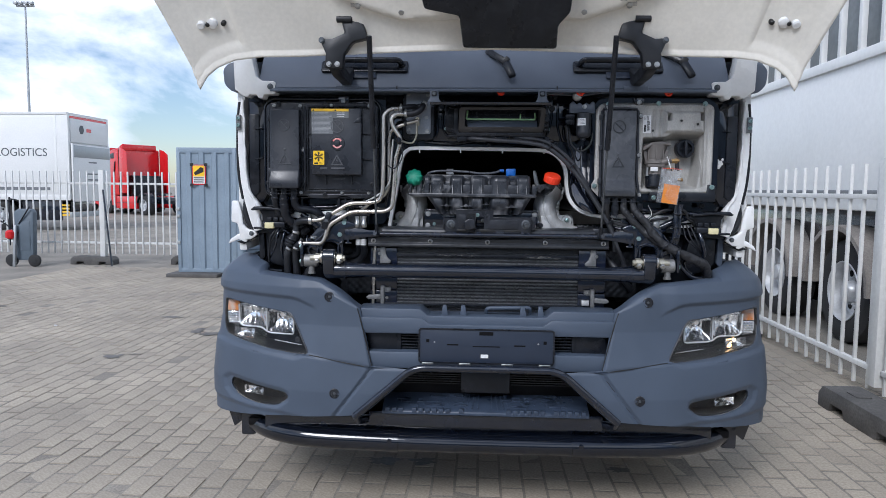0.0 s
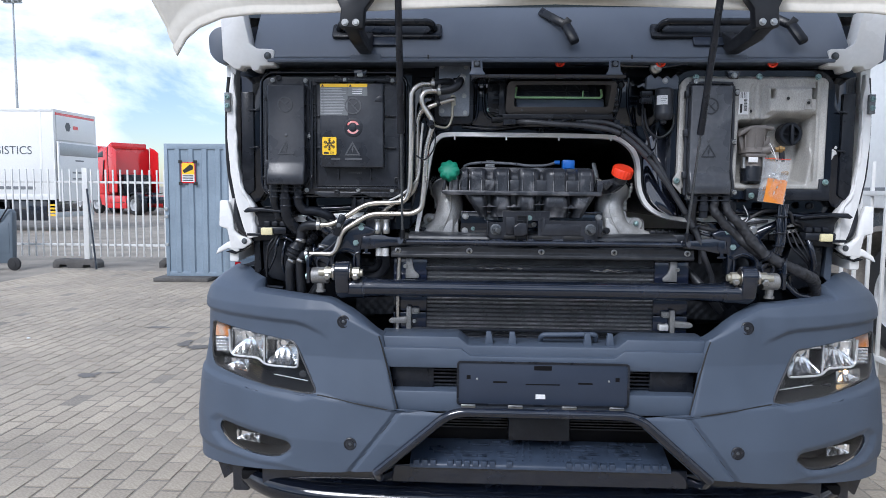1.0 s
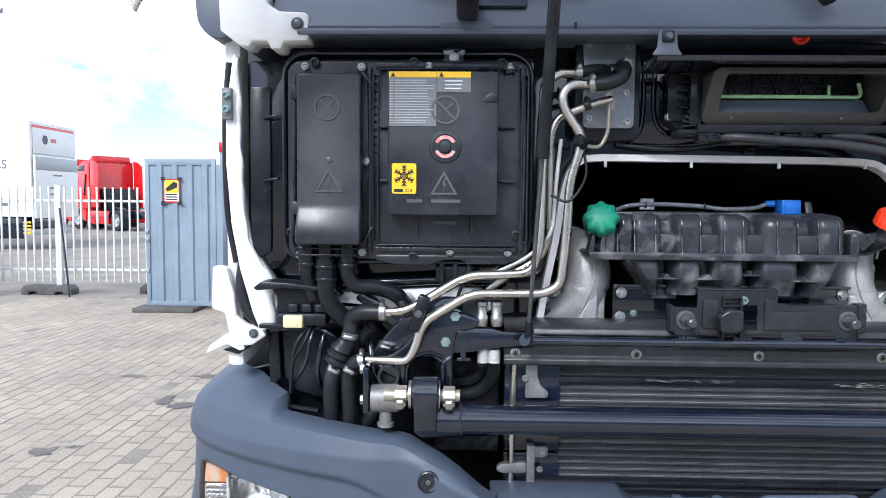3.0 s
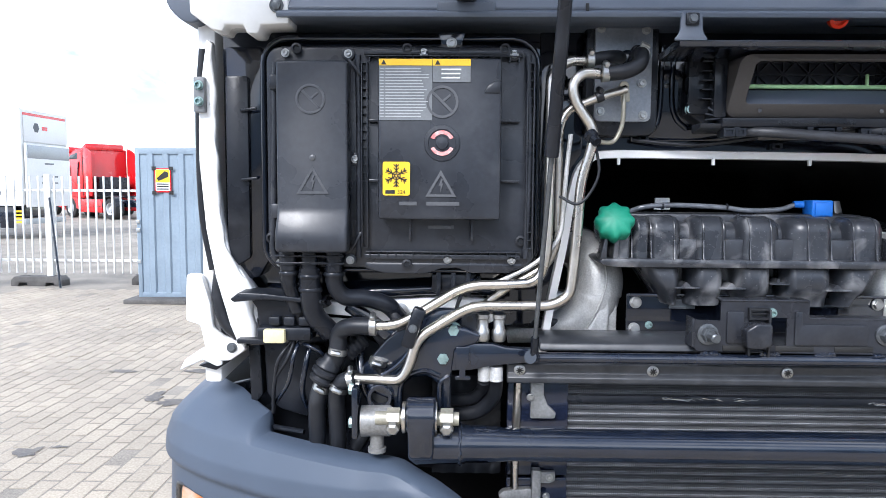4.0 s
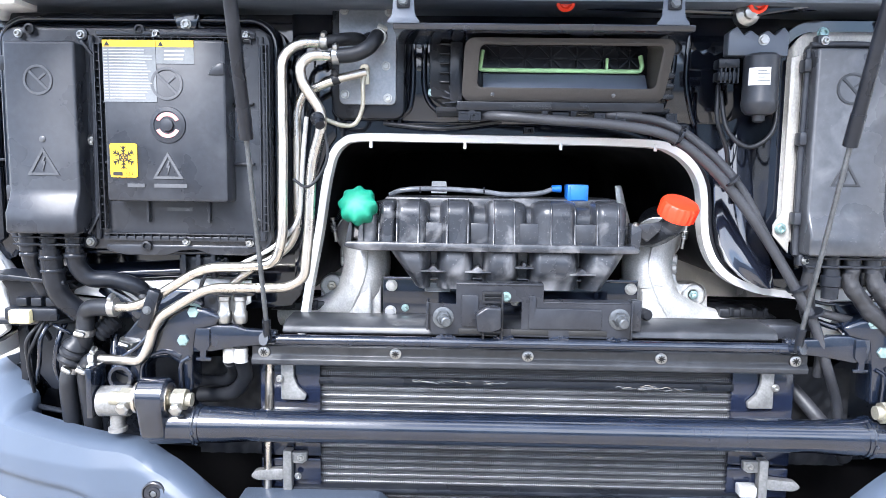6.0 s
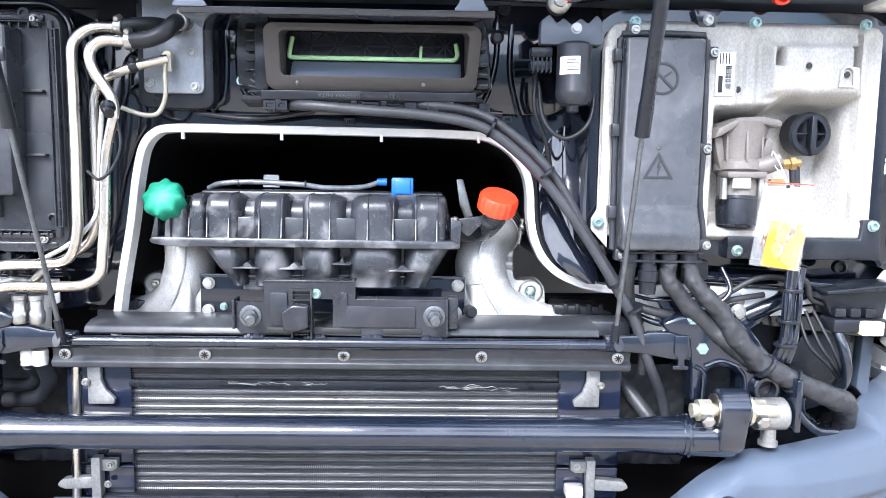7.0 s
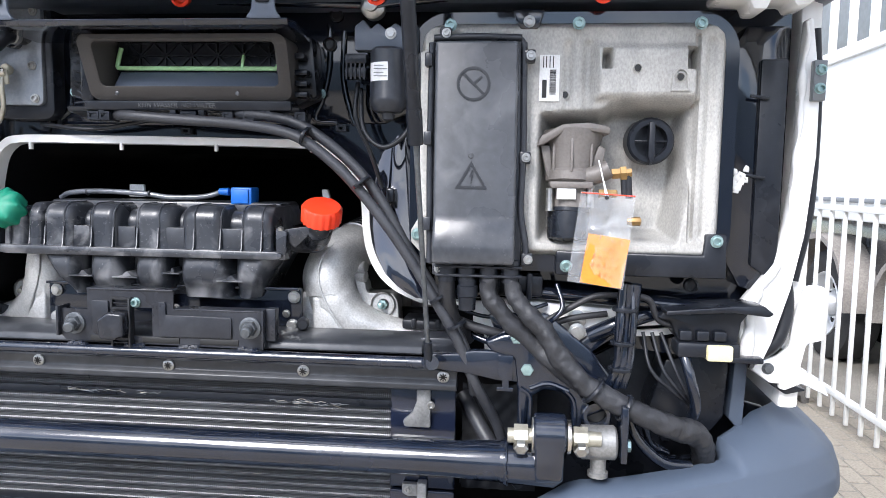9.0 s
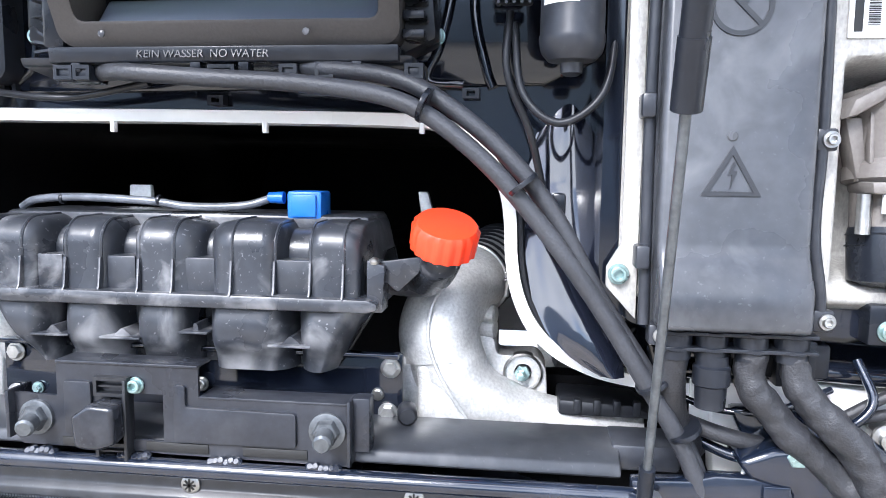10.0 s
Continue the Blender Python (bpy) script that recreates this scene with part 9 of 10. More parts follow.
prism(bm, [(-0.346, 1.505), (-0.342, 1.552), (-0.335, 1.552), (-0.334, 1.508)], 0.02, 0.06, 0.002)
part("tank_lug", bm, M_TANK, tank)
bm = bmesh.new()
prism(bm, [(0.203, 1.490), (0.222, 1.490), (0.225, 1.545), (0.203, 1.552)], 0.026, 0.06, 0.003)
prism(bm, [(0.212, 1.548), (0.268, 1.556), (0.262, 1.536), (0.238, 1.514), (0.216, 1.530)], 0.036, 0.042, 0.0015)
part("tank_lug", bm, M_TANK, tank)
bm = bmesh.new()
lathe(bm, [(0.006, 0), (0.006, 0.004), (0.003, 0.006)], (0.212, 0.03, 1.548), (0, -0.3, 1), 10)
part("lug_screw", bm, M_ZINC, tank)
# filler caps
ax = Vector((-0.10, -0.86, 0.50)).normalized()
bm = bmesh.new()
lathe(bm, [(0.030, -0.030), (0.034, -0.026), (0.0375, -0.006), (0.0365, 0.006), (0.031, 0.012), (0.018, 0.0165), (0.004, 0.018)], (-0.345, 0.018, 1.583), ax, 64, lambda k, h: 1 + 0.08 * math.cos(8 * 2 * math.pi * k / 64) * (1 if h < 0.014 else 0.4))
green = part("green_cap", bm, M_GREEN, tank, "green knurled filler cap")
bm = bmesh.new()
sweep(bm, [(-0.352, 0.05, 1.573), (-0.335, 0.09, 1.545)], 0.028, 18)
part("filler_neck", bm, M_TANK, tank)
ax = Vector((0.18, -0.42, 0.88)).normalized()
bm = bmesh.new()
lathe(bm, [(0.033, -0.020), (0.0365, -0.018), (0.0370, 0.008), (0.034, 0.0135), (0.020, 0.015), (0.004, 0.0155)], (0.294, 0.022, 1.584), ax, 72, lambda k, h: 1 + (0.045 if k % 4 < 2 else 0.0) * (1 if h < 0.01 else 0))
part("red_cap", bm, M_RED, tank, "orange-red ribbed filler cap")
bm = bmesh.new()
c = Vector((0.294, 0.022, 1.584))
sweep(bm, spline([c - ax * 0.012, c - ax * 0.04, (0.262, 0.085, 1.522), (0.20, 0.11, 1.52)], 6), lambda t: 0.024 - 0.003 * t, 18)
part("filler_neck", bm, M_TANK, tank)
bm = bmesh.new()
box(bm, 0.084, 0.129, 0.10, 0.145, 1.590, 1.6265, 0.004)
box(bm, 0.090, 0.123, 0.096, 0.10, 1.594, 1.6225, 0.002)
lathe(bm, [(0.008, 0), (0.007, 0.02)], (0.074, 0.12, 1.617), (-1, 0, 0), 12)
part("blue_cap", bm, M_BLUE, tank, "blue quick-connect cap")
hz = hose("overflow_tube", [(0.060, 0.12, 1.617), (0.02, 0.115, 1.606), (-0.05, 0.11, 1.604), (-0.10, 0.11, 1.610), (-0.20, 0.11, 1.614), (-0.262, 0.11, 1.610), (-0.29, 0.12, 1.60)], 0.0055, M_HOSECLR, tank, "clear overflow tube", 0, 10)
for x in (-0.09, -0.225):
    bm = bmesh.new()
    lathe(bm, [(0.007, -0.002), (0.0075, 0), (0.007, 0.002)], (x, 0.11, 1.6115), (1, 0, 0), 12)
    part("tube_tie", bm, M_PLASTIC, hz)
bm = bmesh.new()
prism(bm, [(-0.207, 1.60), (-0.205, 1.628), (-0.172, 1.628), (-0.170, 1.60)], 0.235, 0.245, 0.002)
part("bright_tab", bm, M_LABEL, tank)
bm = bmesh.new()
prism(bm, [(0.223, 1.623), (0.238, 1.623), (0.264, 1.531), (0.248, 1.522), (0.23, 1.566)], 0.28, 0.29, 0.002)
part("heat_shield_edge", bm, M_ZINC, truck, "bright edge of a heat shield")
# plain engine bulk added behind the tank, its shade put into a near-black colour
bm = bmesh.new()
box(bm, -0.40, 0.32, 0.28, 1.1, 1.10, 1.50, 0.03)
part("engine_block", bm, M_SHADE, truck)

# black mounting plate and latch bracket
bm = bmesh.new()
box(bm, -0.300, 0.236, 0.084, 0.092, 1.343, 1.428, 0.002)
plate = part("mounting_plate", bm, M_GLOSS, truck, "glossy black mounting plate")
bm = bmesh.new()
box(bm, -0.297, 0.233, 0.070, 0.086, 1.424, 1.430, 0.001)
part("plate_edge", bm, M_PAINT, plate)
for x, z in ((-0.282, 1.410), (0.221, 1.410), (-0.284, 1.354), (0.218, 1.353)):
    bm = bmesh.new()
    hexbolt(bm, 0.0095, 0.008, 1.35, (x, 0.083, z))
    part("bolt", bm, M_ZINC, plate)
for x, z, mt in ((-0.253, 1.362, M_TEAL), (0.205, 1.376, M_ZINC)):
    bm = bmesh.new()
    hexbolt(bm, 0.006, 0.006, 1.35, (x, 0.083, z))
    part("bolt", bm, mt, plate)
bm = bmesh.new()
box(bm, -0.212, -0.158, 0.080, 0.083, 1.398, 1.417, 0)
pl = part("type_plate", bm, M_PAPER, plate, "small silver type plate")
bm = bmesh.new()
box(bm, -0.208, -0.174, 0.0785, 0.0802, 1.406, 1.414, 0)
part("brand_bar", bm, M_SLATE, pl)
text_bars(pl, -0.208, -0.164, 1.399, 1.406, 2, 0.0795, M_SLATE, 0.3, 6)
# pressed latch bracket with a window beside the catch
bm = bmesh.new()
for pts in ([(-0.199, 1.352), (-0.199, 1.402), (-0.145, 1.400), (-0.145, 1.440), (-0.054, 1.440), (-0.054, 1.340), (-0.189, 1.341)], [(-0.054, 1.407), (-0.054, 1.440), (-0.017, 1.440), (-0.017, 1.407)], [(-0.054, 1.340), (-0.054, 1.353), (-0.017, 1.353), (-0.017, 1.338)], [(-0.017, 1.338), (-0.017, 1.440), (0.025, 1.440), (0.025, 1.406), (0.196, 1.406), (0.196, 1.336)]):
    prism(bm, pts, -0.030, -0.026, 0)
latchb = part("latch_bracket", bm, M_STEELBLK, truck, "black pressed steel latch bracket")
bm = bmesh.new()
box(bm, -0.145, 0.025, -0.032, 0.004, 1.4385, 1.4425, 0.0015)
part("bracket_fold", bm, M_STEELBLK, latchb)
bm = bmesh.new()
box(bm, 0.026, 0.196, -0.031, 0.004, 1.4045, 1.4075, 0.001)
part("bracket_fold", bm, M_STEELBLK, latchb)
for x0, x1, z0, z1, y0 in ((0.195, 0.199, 1.336, 1.410, -0.034), (0.199, 0.218, 1.350, 1.411, -0.022), (-0.203, -0.198, 1.350, 1.406, -0.040)):
    bm = bmesh.new()
    box(bm, x0, x1, y0, 0.0, z0, z1, 0.0015)
    part("bracket_fold", bm, M_STEELBLK, latchb)
for pts in ([(-0.134, 1.357), (-0.134, 1.419), (-0.101, 1.419), (-0.101, 1.357)], [(-0.003, 1.354), (-0.003, 1.420), (0.011, 1.420), (0.011, 1.395), (0.138, 1.394), (0.138, 1.355)]):
    bm = bmesh.new()
    prism(bm, soft_poly(pts, 0.004, 3), -0.0345, -0.0295, 0.0025)
    part("pressed_panel", bm, M_STEELBLK, latchb)
for z0, z1 in ((1.405, 1.427), (1.330, 1.351)):
    bm = bmesh.new()
    frame_plate(bm, [(-0.094, z0), (-0.054, z0), (-0.054, z1), (-0.094, z1)], [(-0.090, z0 + 0.004), (-0.058, z0 + 0.004), (-0.058, z1 - 0.004), (-0.090, z1 - 0.004)], -0.040, -0.028)
    box(bm, -0.090, -0.058, -0.037, -0.030, (z0 + z1) / 2 - 0.001, (z0 + z1) / 2 + 0.001, 0)
    part("catch_guide", bm, M_HINGE, latchb)
bm = bmesh.new()
box(bm, -0.0575, -0.0535, -0.044, -0.026, 1.332, 1.425, 0.001)
part("catch_rail", bm, M_HINGE, latchb)
bm = bmesh.new()
prism(bm, soft_poly([(-0.104, 1.352), (-0.108, 1.388), (-0.098, 1.394), (-0.088, 1.402), (-0.058, 1.400), (-0.057, 1.358), (-0.078, 1.350)], 0.006, 3), -0.064, -0.030, 0.006, None, 3)
part("catch_hook", bm, M_STEELBLK, latchb, "worn sliding catch")
for x, z in ((-0.170, 1.374), (0.173, 1.376)):
    bm = bmesh.new()
    lathe(bm, [(0.0205, -0.002), (0.0205, 0.003), (0.017, 0.004)], (x, -0.031, z), n=24)
    lathe(bm, [(0.0155, 0), (0.0155, 0.010), (0.013, 0.013)], (x, -0.032, z), (0.08, -1, 0.05), 6)
    lathe(bm, [(0.0105, 0), (0.0105, 0.026), (0.008, 0.029)], (x, -0.036, z), (0.25 if x < 0 else 0.1, -1, -0.12), 12)
    part("capped_nut", bm, M_BOLT, latchb, "grey nut under a wrinkled cap")
for x, z, mt in ((-0.048, 1.417, M_TEAL), (-0.022, 1.388, M_ZINC)):
    bm = bmesh.new()
    hexbolt(bm, 0.0075, 0.008, 1.3, (x, -0.031 if mt is M_TEAL else 0.075, z), True)
    part("bolt", bm, mt, latchb)
random.seed(31)
for x in (-0.164, -0.051, 0.056, 0.170):
    for k in range(6):
        bm = bmesh.new()
        u = (k - 2.5) * 0.006
        lathe(bm, [(0.0055 + random.uniform(0, 0.002), -0.003), (0.006, 0.001), (0.003, 0.004)], (x + u, -0.036, 1.328 + random.uniform(-0.0015, 0.002)), (0, -0.7, 0.6), 10)
        part("weld_bead", bm, M_PAINT, latchb)
for ob in [latchb] + list(latchb.children_recursive):
    if ob.name.split(".")[0] != "weld_bead":
        ob.data.transform(Matrix.Translation((0, 0, -0.007)))
for x0, x1 in ((-0.140, -0.095), (-0.038, 0.036), (0.076, 0.150)):
    bm = bmesh.new()
    box(bm, x0, x1, -0.0315, -0.024, 1.334, 1.345, 0.001)
    part("bracket_notch", bm, M_INK, latchb)

# cast aluminium pipe bends either side of the tank
def cast_bend(at, k, name, label, grow):
    """at and k map the drawing onto its side: x runs outwards from the mounting plate; grow sets it back and enlarges it."""
    sg = 1 if k > 0 else -1

    def X(x):
        return at + (x - 0.237) * k

    def swept(bm, pts, radii, n=32):
        path = spline([(X(p[0]), p[1], p[2]) for p in pts], 8)
        m = len(radii) - 1
        return sweep(bm, path, lambda t: lerp(t * m, list(enumerate(radii))), n)
    bm = bmesh.new()
    swept(bm, [(0.345, 0.235, 1.530), (0.318, 0.165, 1.514), (0.291, 0.118, 1.492), (0.279, 0.099, 1.460), (0.283, 0.096, 1.425)], (0.045, 0.046, 0.048, 0.050, 0.050))
    bend = part(name, bm, M_ALU, truck, label, 50)
    bm = bmesh.new()
    swept(bm, [(0.281, 0.098, 1.452), (0.291, 0.097, 1.412), (0.322, 0.098, 1.376), (0.385, 0.104, 1.353), (0.455, 0.112, 1.342), (0.530, 0.12, 1.334)], (0.048, 0.050, 0.043, 0.033, 0.026, 0.022))
    part("cast_tail", bm, M_ALU, bend, "", 50)
    bm = bmesh.new()
    prism(bm, [(X(p[0]), p[1]) for p in ((0.262, 1.334), (0.258, 1.424), (0.283, 1.428), (0.292, 1.405), (0.310, 1.372), (0.336, 1.334))], 0.050, 0.14, 0.007, None, 3)
    part("cast_facet", bm, M_ALU, bend)
    bm = bmesh.new()
    prism(bm, [(X(p[0]), p[1]) for p in ((0.236, 1.336), (0.236, 1.430), (0.264, 1.432), (0.264, 1.336))], 0.066, 0.15, 0.003)
    part("cast_flange", bm, M_ALU, bend)
    bm = bmesh.new()
    sweep(bm, spline([(X(p[0]), p[1], p[2]) for p in ((0.292, 0.082, 1.523), (0.276, 0.056, 1.497), (0.272, 0.047, 1.462), (0.279, 0.046, 1.432), (0.293, 0.047, 1.402), (0.312, 0.053, 1.370), (0.334, 0.062, 1.336))], 8), 0.0024, 8)
    part("casting_seam", bm, M_ALU, bend)
    bm = bmesh.new()
    sweep(bm, spline([(X(0.281), 0.047, 1.433), (X(0.302), 0.052, 1.428), (X(0.318), 0.066, 1.412), (X(0.328), 0.082, 1.398)], 6), 0.002, 8)
    part("casting_seam", bm, M_ALU, bend)
    bm = bmesh.new()
    prism(bm, soft_poly([(X(p[0]), p[1]) for p in ((0.325, 1.450), (0.347, 1.446), (0.350, 1.423), (0.402, 1.424), (0.413, 1.408), (0.416, 1.352), (0.340, 1.352))], 0.008, 3), 0.118, 0.17, 0.006, None, 3)
    part("cast_ear", bm, M_ALU, bend)
    for z, r in ((1.474, 0.0125), (1.456, 0.0115)):
        bm = bmesh.new()
        lathe(bm, [(r, 0), (r, 0.03), (r * 0.8, 0.032)], (X(0.318), 0.128, z), (sg, -0.25, 0), 16)
        part("cast_lug", bm, M_ALU, bend)
    bm = bmesh.new()
    lathe(bm, [(0.025, -0.012), (0.025, 0.004), (0.0225, 0.006), (0.021, 0.001), (0.016, 0.0005), (0.011, 0.001)], (X(0.384), 0.119, 1.402), n=28)
    part("stud_boss", bm, M_ZINC, bend, "machined washer")
    bm = bmesh.new()
    lathe(bm, [(0.010, 0), (0.010, 0.008), (0.0055, 0.009), (0.0055, 0.022), (0.004, 0.023)], (X(0.384), 0.118, 1.402), (-0.15 * sg, -1, 0), 6)
    part("stud", bm, M_TEAL if k > 0 else M_YZINC, bend)
    a, b = Vector((X(0.316), 0.160, 1.512)), Vector((X(0.350), 0.262, 1.533))
    bm = bmesh.new()
    rings = 7
    prof = []
    for q in range(rings):
        h = q / rings
        prof += [(0.045, h), (0.050, h + 0.35 / rings), (0.050, h + 0.55 / rings), (0.045, h + 0.9 / rings)]
    length = (b - a).length
    lathe(bm, [(r, h * length) for r, h in prof], a, b - a, 28)
    eb = part("rubber_bellows", bm, M_RUBBER, bend, "black rubber bellows", 70)
    bm = bmesh.new()
    lathe(bm, [(0.0475, -0.005), (0.049, -0.004), (0.049, 0.004), (0.0475, 0.005)], a + (b - a) * 0.05, b - a, 32)
    cl = part("hose_clamp", bm, M_ZINC, bend, "steel band clamp with a spring")
    p = a + Vector((sg * 0.047, -0.03, 0.004))
    bm = bmesh.new()
    sweep(bm, [p + Vector((sg * 0.004 * q / 39 + 0.006 * math.cos(q * 1.0), 0.006 * math.sin(q * 1.0), 0.022 * q / 39)) for q in range(40)], 0.0015, 6)
    lathe(bm, [(0.0035, -0.02), (0.0035, 0.026), (0.006, 0.027), (0.006, 0.033)], p, (0.12 * sg, -0.1, 1), 8)
    part("clamp_screw", bm, M_ZINC, cl)
    for ob in [bend] + list(bend.children_recursive):
        ob.data.transform(grow)
    return bend


def grown(f, about):
    return Matrix.Translation(about) @ Matrix.Scale(f, 4) @ Matrix.Translation(-Vector(about))


cast_bend(0.237, 1.0, "cast_elbow", "cast aluminium intake elbow", grown(1.071, (0.383, -0.755, 1.653)))
cast_bend(-0.297, -0.76, "cast_support", "rough cast aluminium pipe bend", grown(1.045, (0.003, -1.35, 1.651)))
bm = bmesh.new()
lathe(bm, [(0.012, -0.01), (0.012, 0.012), (0.009, 0.016)], (0.246, 0.060, 1.362), (0.2, -1, 0), 14)
part("rubber_grommet", bm, M_RUBBER, truck)

# ---- shelf, pivot tube and seal strip ----
bm = bmesh.new()
xprism(bm, [(0.085, 1.350), (0.020, 1.348), (-0.006, 1.340), (-0.012, 1.328), (-0.006, 1.324), (0.085, 1.330)], -0.492, 0.492, 0.003)
shelf = part("shelf_panel", bm, M_STRIP, truck, "dark sheet panel over the radiator")
bm = bmesh.new()
box(bm, 0.485, 0.56, 0.020, 0.084, 1.322, 1.352, 0.004)
part("shelf_end", bm, M_BOX, shelf)
for s in (-1, 1):
    bm = bmesh.new()
    prism(bm, [(s * 0.43, 1.362), (s * 0.53, 1.358), (s * 0.56, 1.34), (s * 0.43, 1.34)], 0.14, 0.22, 0.006)
    for k in range(4):
        box(bm, s * (0.455 + 0.025 * k) - 0.005, s * (0.455 + 0.025 * k) + 0.005, 0.136, 0.15, 1.345, 1.364, 0.003)
    part("shelf_pad", bm, M_RUBBER, shelf)
bm = bmesh.new()
sweep(bm, [(-0.505, -0.036, 1.318), (0.505, -0.036, 1.318)], 0.0105, 18)
pivot = part("pivot_tube", bm, M_PAINT, truck, "black steel tube across the bay")
for s in (-1, 1):
    bm = bmesh.new()
    prism(bm, [(s * 0.50, 1.306), (s * 0.50, 1.332), (s * 0.56, 1.335), (s * 0.585, 1.342), (s * 0.63, 1.342), (s * 0.705, 1.345), (s * 0.715, 1.30), (s * 0.69, 1.285), (s * 0.63, 1.288), (s * 0.58, 1.298)], -0.026, -0.006, 0.004)
    flat = part("tube_end", bm, M_PAINT, pivot, "flattened bolted end of the tube")
    bm = bmesh.new()
    hexbolt(bm, 0.0115, 0.010, 1.35, (s * 0.684, -0.0265, 1.312))
    part("bolt", bm, M_TEAL, flat, "teal-coated hexagon bolt")
    bm = bmesh.new()
    prism(bm, [(s * 0.632, 1.336), (s * 0.659, 1.336), (s * 0.659, 1.290), (s * 0.652, 1.290), (s * 0.652, 1.277), (s * 0.660, 1.277), (s * 0.660, 1.270), (s * 0.630, 1.270), (s * 0.630, 1.277), (s * 0.640, 1.277), (s * 0.640, 1.290), (s * 0.632, 1.300)], -0.031, -0.024, 0.0015)
    part("locating_plate", bm, M_PAINT, flat)
    bm = bmesh.new()
    lathe(bm, [(0.010, -0.012), (0.010, 0.008), (0.013, 0.009), (0.013, 0.014)], (s * 0.509, -0.05, 1.322), (0.5 * s, -0.8, 0.2), 14)
    part("strut_stud", bm, M_PAINT, pivot)
bm = bmesh.new()
xprism(bm, [(0.02, 1.301), (0.004, 1.302), (-0.004, 1.296), (-0.002, 1.284), (-0.002, 1.278), (-0.010, 1.270), (-0.008, 1.259), (0.004, 1.256), (0.02, 1.262)], -0.556, 0.556, 0.002)
strip = part("seal_strip", bm, M_STRIP, truck, "riveted black rubber seal strip")
for k in range(5):
    x = -0.531 + 0.2655 * k
    bm = bmesh.new()
    lathe(bm, [(0.0115, 0), (0.0115, 0.0025), (0.0095, 0.004), (0.0045, 0.0045)], (x, -0.003, 1.2845), n=20)
    rv = part("push_rivet", bm, M_ZINC, strip, "star-slotted metal rivet")
    for a in (0, 45, 90, 135):
        bm = bmesh.new()
        c = Vector((x, -0.0078, 1.2845))
        d = Vector((math.cos(radians(a)), 0, math.sin(radians(a)))) * 0.0075
        stick(bm, c - d, c + d, 0.0022, 0.0012, 0)
        part("rivet_slot", bm, M_INK, rv)

# ---- radiator pack ----
M_NET = surf("black_net", (0.050, 0.053, 0.058), 0.5, 0, 0.3, 8, 200, 0.2)
rad = None
bm = bmesh.new()
box(bm, -0.435, 0.435, 0.066, 0.14, 0.86, 1.262, 0.004)
rad = part("radiator", bm, M_PLASTIC, truck, "ribbed radiator behind a fine insect net")
tubes = [1.225 - 0.0158 * k for k in range(22)]
for k, z in enumerate(tubes):
    bm = bmesh.new()
    light = 2 <= k <= 6 or k > 12
    xprism(bm, [(0.066, z + 0.0035), (0.054, z + 0.003), (0.052, z), (0.054, z - 0.003), (0.066, z - 0.0035)], -0.425, 0.425, 0)
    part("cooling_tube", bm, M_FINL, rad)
bm = bmesh.new()
for z in tubes:
    n = 150
    for i in range(n):
        x0 = -0.42 + 0.84 * i / n
        x1 = x0 + 0.0028
        q = [bm.verts.new(p) for p in ((x0, 0.060, z - 0.0035), (x1, 0.0598, z - 0.008), (x1 + 0.0006, 0.0598, z - 0.008), (x0 + 0.0006, 0.060, z - 0.0035))]
        bm.faces.new(q)
        q = [bm.verts.new(p) for p in ((x1, 0.0598, z - 0.008), (x0 + 0.0056, 0.060, z - 0.0123), (x0 + 0.0062, 0.060, z - 0.0123), (x1 + 0.0006, 0.0598, z - 0.008))]
        bm.faces.new(q)
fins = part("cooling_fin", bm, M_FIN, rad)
tagged(fins, "thin folded cooling fins", kind="stuff")
bm = bmesh.new()
for i in range(215):
    x = -0.43 + 0.004 * i
    bm.faces.new([bm.verts.new(p) for p in ((x, 0.044, 0.90), (x + 0.0011, 0.044, 0.90), (x + 0.0011, 0.044, 1.258), (x, 0.044, 1.258))])
for j in range(90):
    z = 0.90 + 0.004 * j
    bm.faces.new([bm.verts.new(p) for p in ((-0.43, 0.0435, z), (0.43, 0.0435, z), (0.43, 0.0435, z + 0.0011), (-0.43, 0.0435, z + 0.0011))])
net = part("insect_net", bm, M_NET, rad)
tagged(net, "fine black insect net", kind="stuff")
bm = bmesh.new()
box(bm, -0.43, 0.43, 0.036, 0.044, 1.208, 1.222, 0.001)
part("net_batten", bm, M_PLASTIC, rad)
for z in (0.985, 0.955):
    bm = bmesh.new()
    box(bm, -0.50, 0.50, 0.02, 0.05, z - 0.004, z + 0.004, 0.001)
    part("net_batten", bm, M_PLASTIC, rad)
random.seed(12)
for x, z, n in ((-0.20, 1.217, 13), (-0.10, 1.216, 8), (0.22, 1.213, 16), (0.28, 1.210, 14), (0.10, 1.066, 3), (-0.33, 1.062, 3), (0.12, 1.064, 3), (0.17, 1.063, 2)):
    for k in range(n):
        p = Vector((x + random.uniform(-0.05, 0.05), 0.034, z + random.uniform(-0.003, 0.003)))
        pts = [p, p + Vector((random.uniform(0.004, 0.012), -0.002, random.uniform(-0.003, 0.004))), p + Vector((random.uniform(0.012, 0.022), 0, random.uniform(-0.004, 0.002)))]
        bm = bmesh.new()
        sweep(bm, spline(pts, 3), 0.0003 + 0.0004 * random.random(), 5)
        part("debris_straw", bm, M_PAPER if k % 4 else M_YARD, rad)
M_NAVY = surf("navy_gloss_panel", (0.010, 0.014, 0.030), 0.16, 0, 0.2, 6, 80, 0.1, 0, 0.06, 0.5)
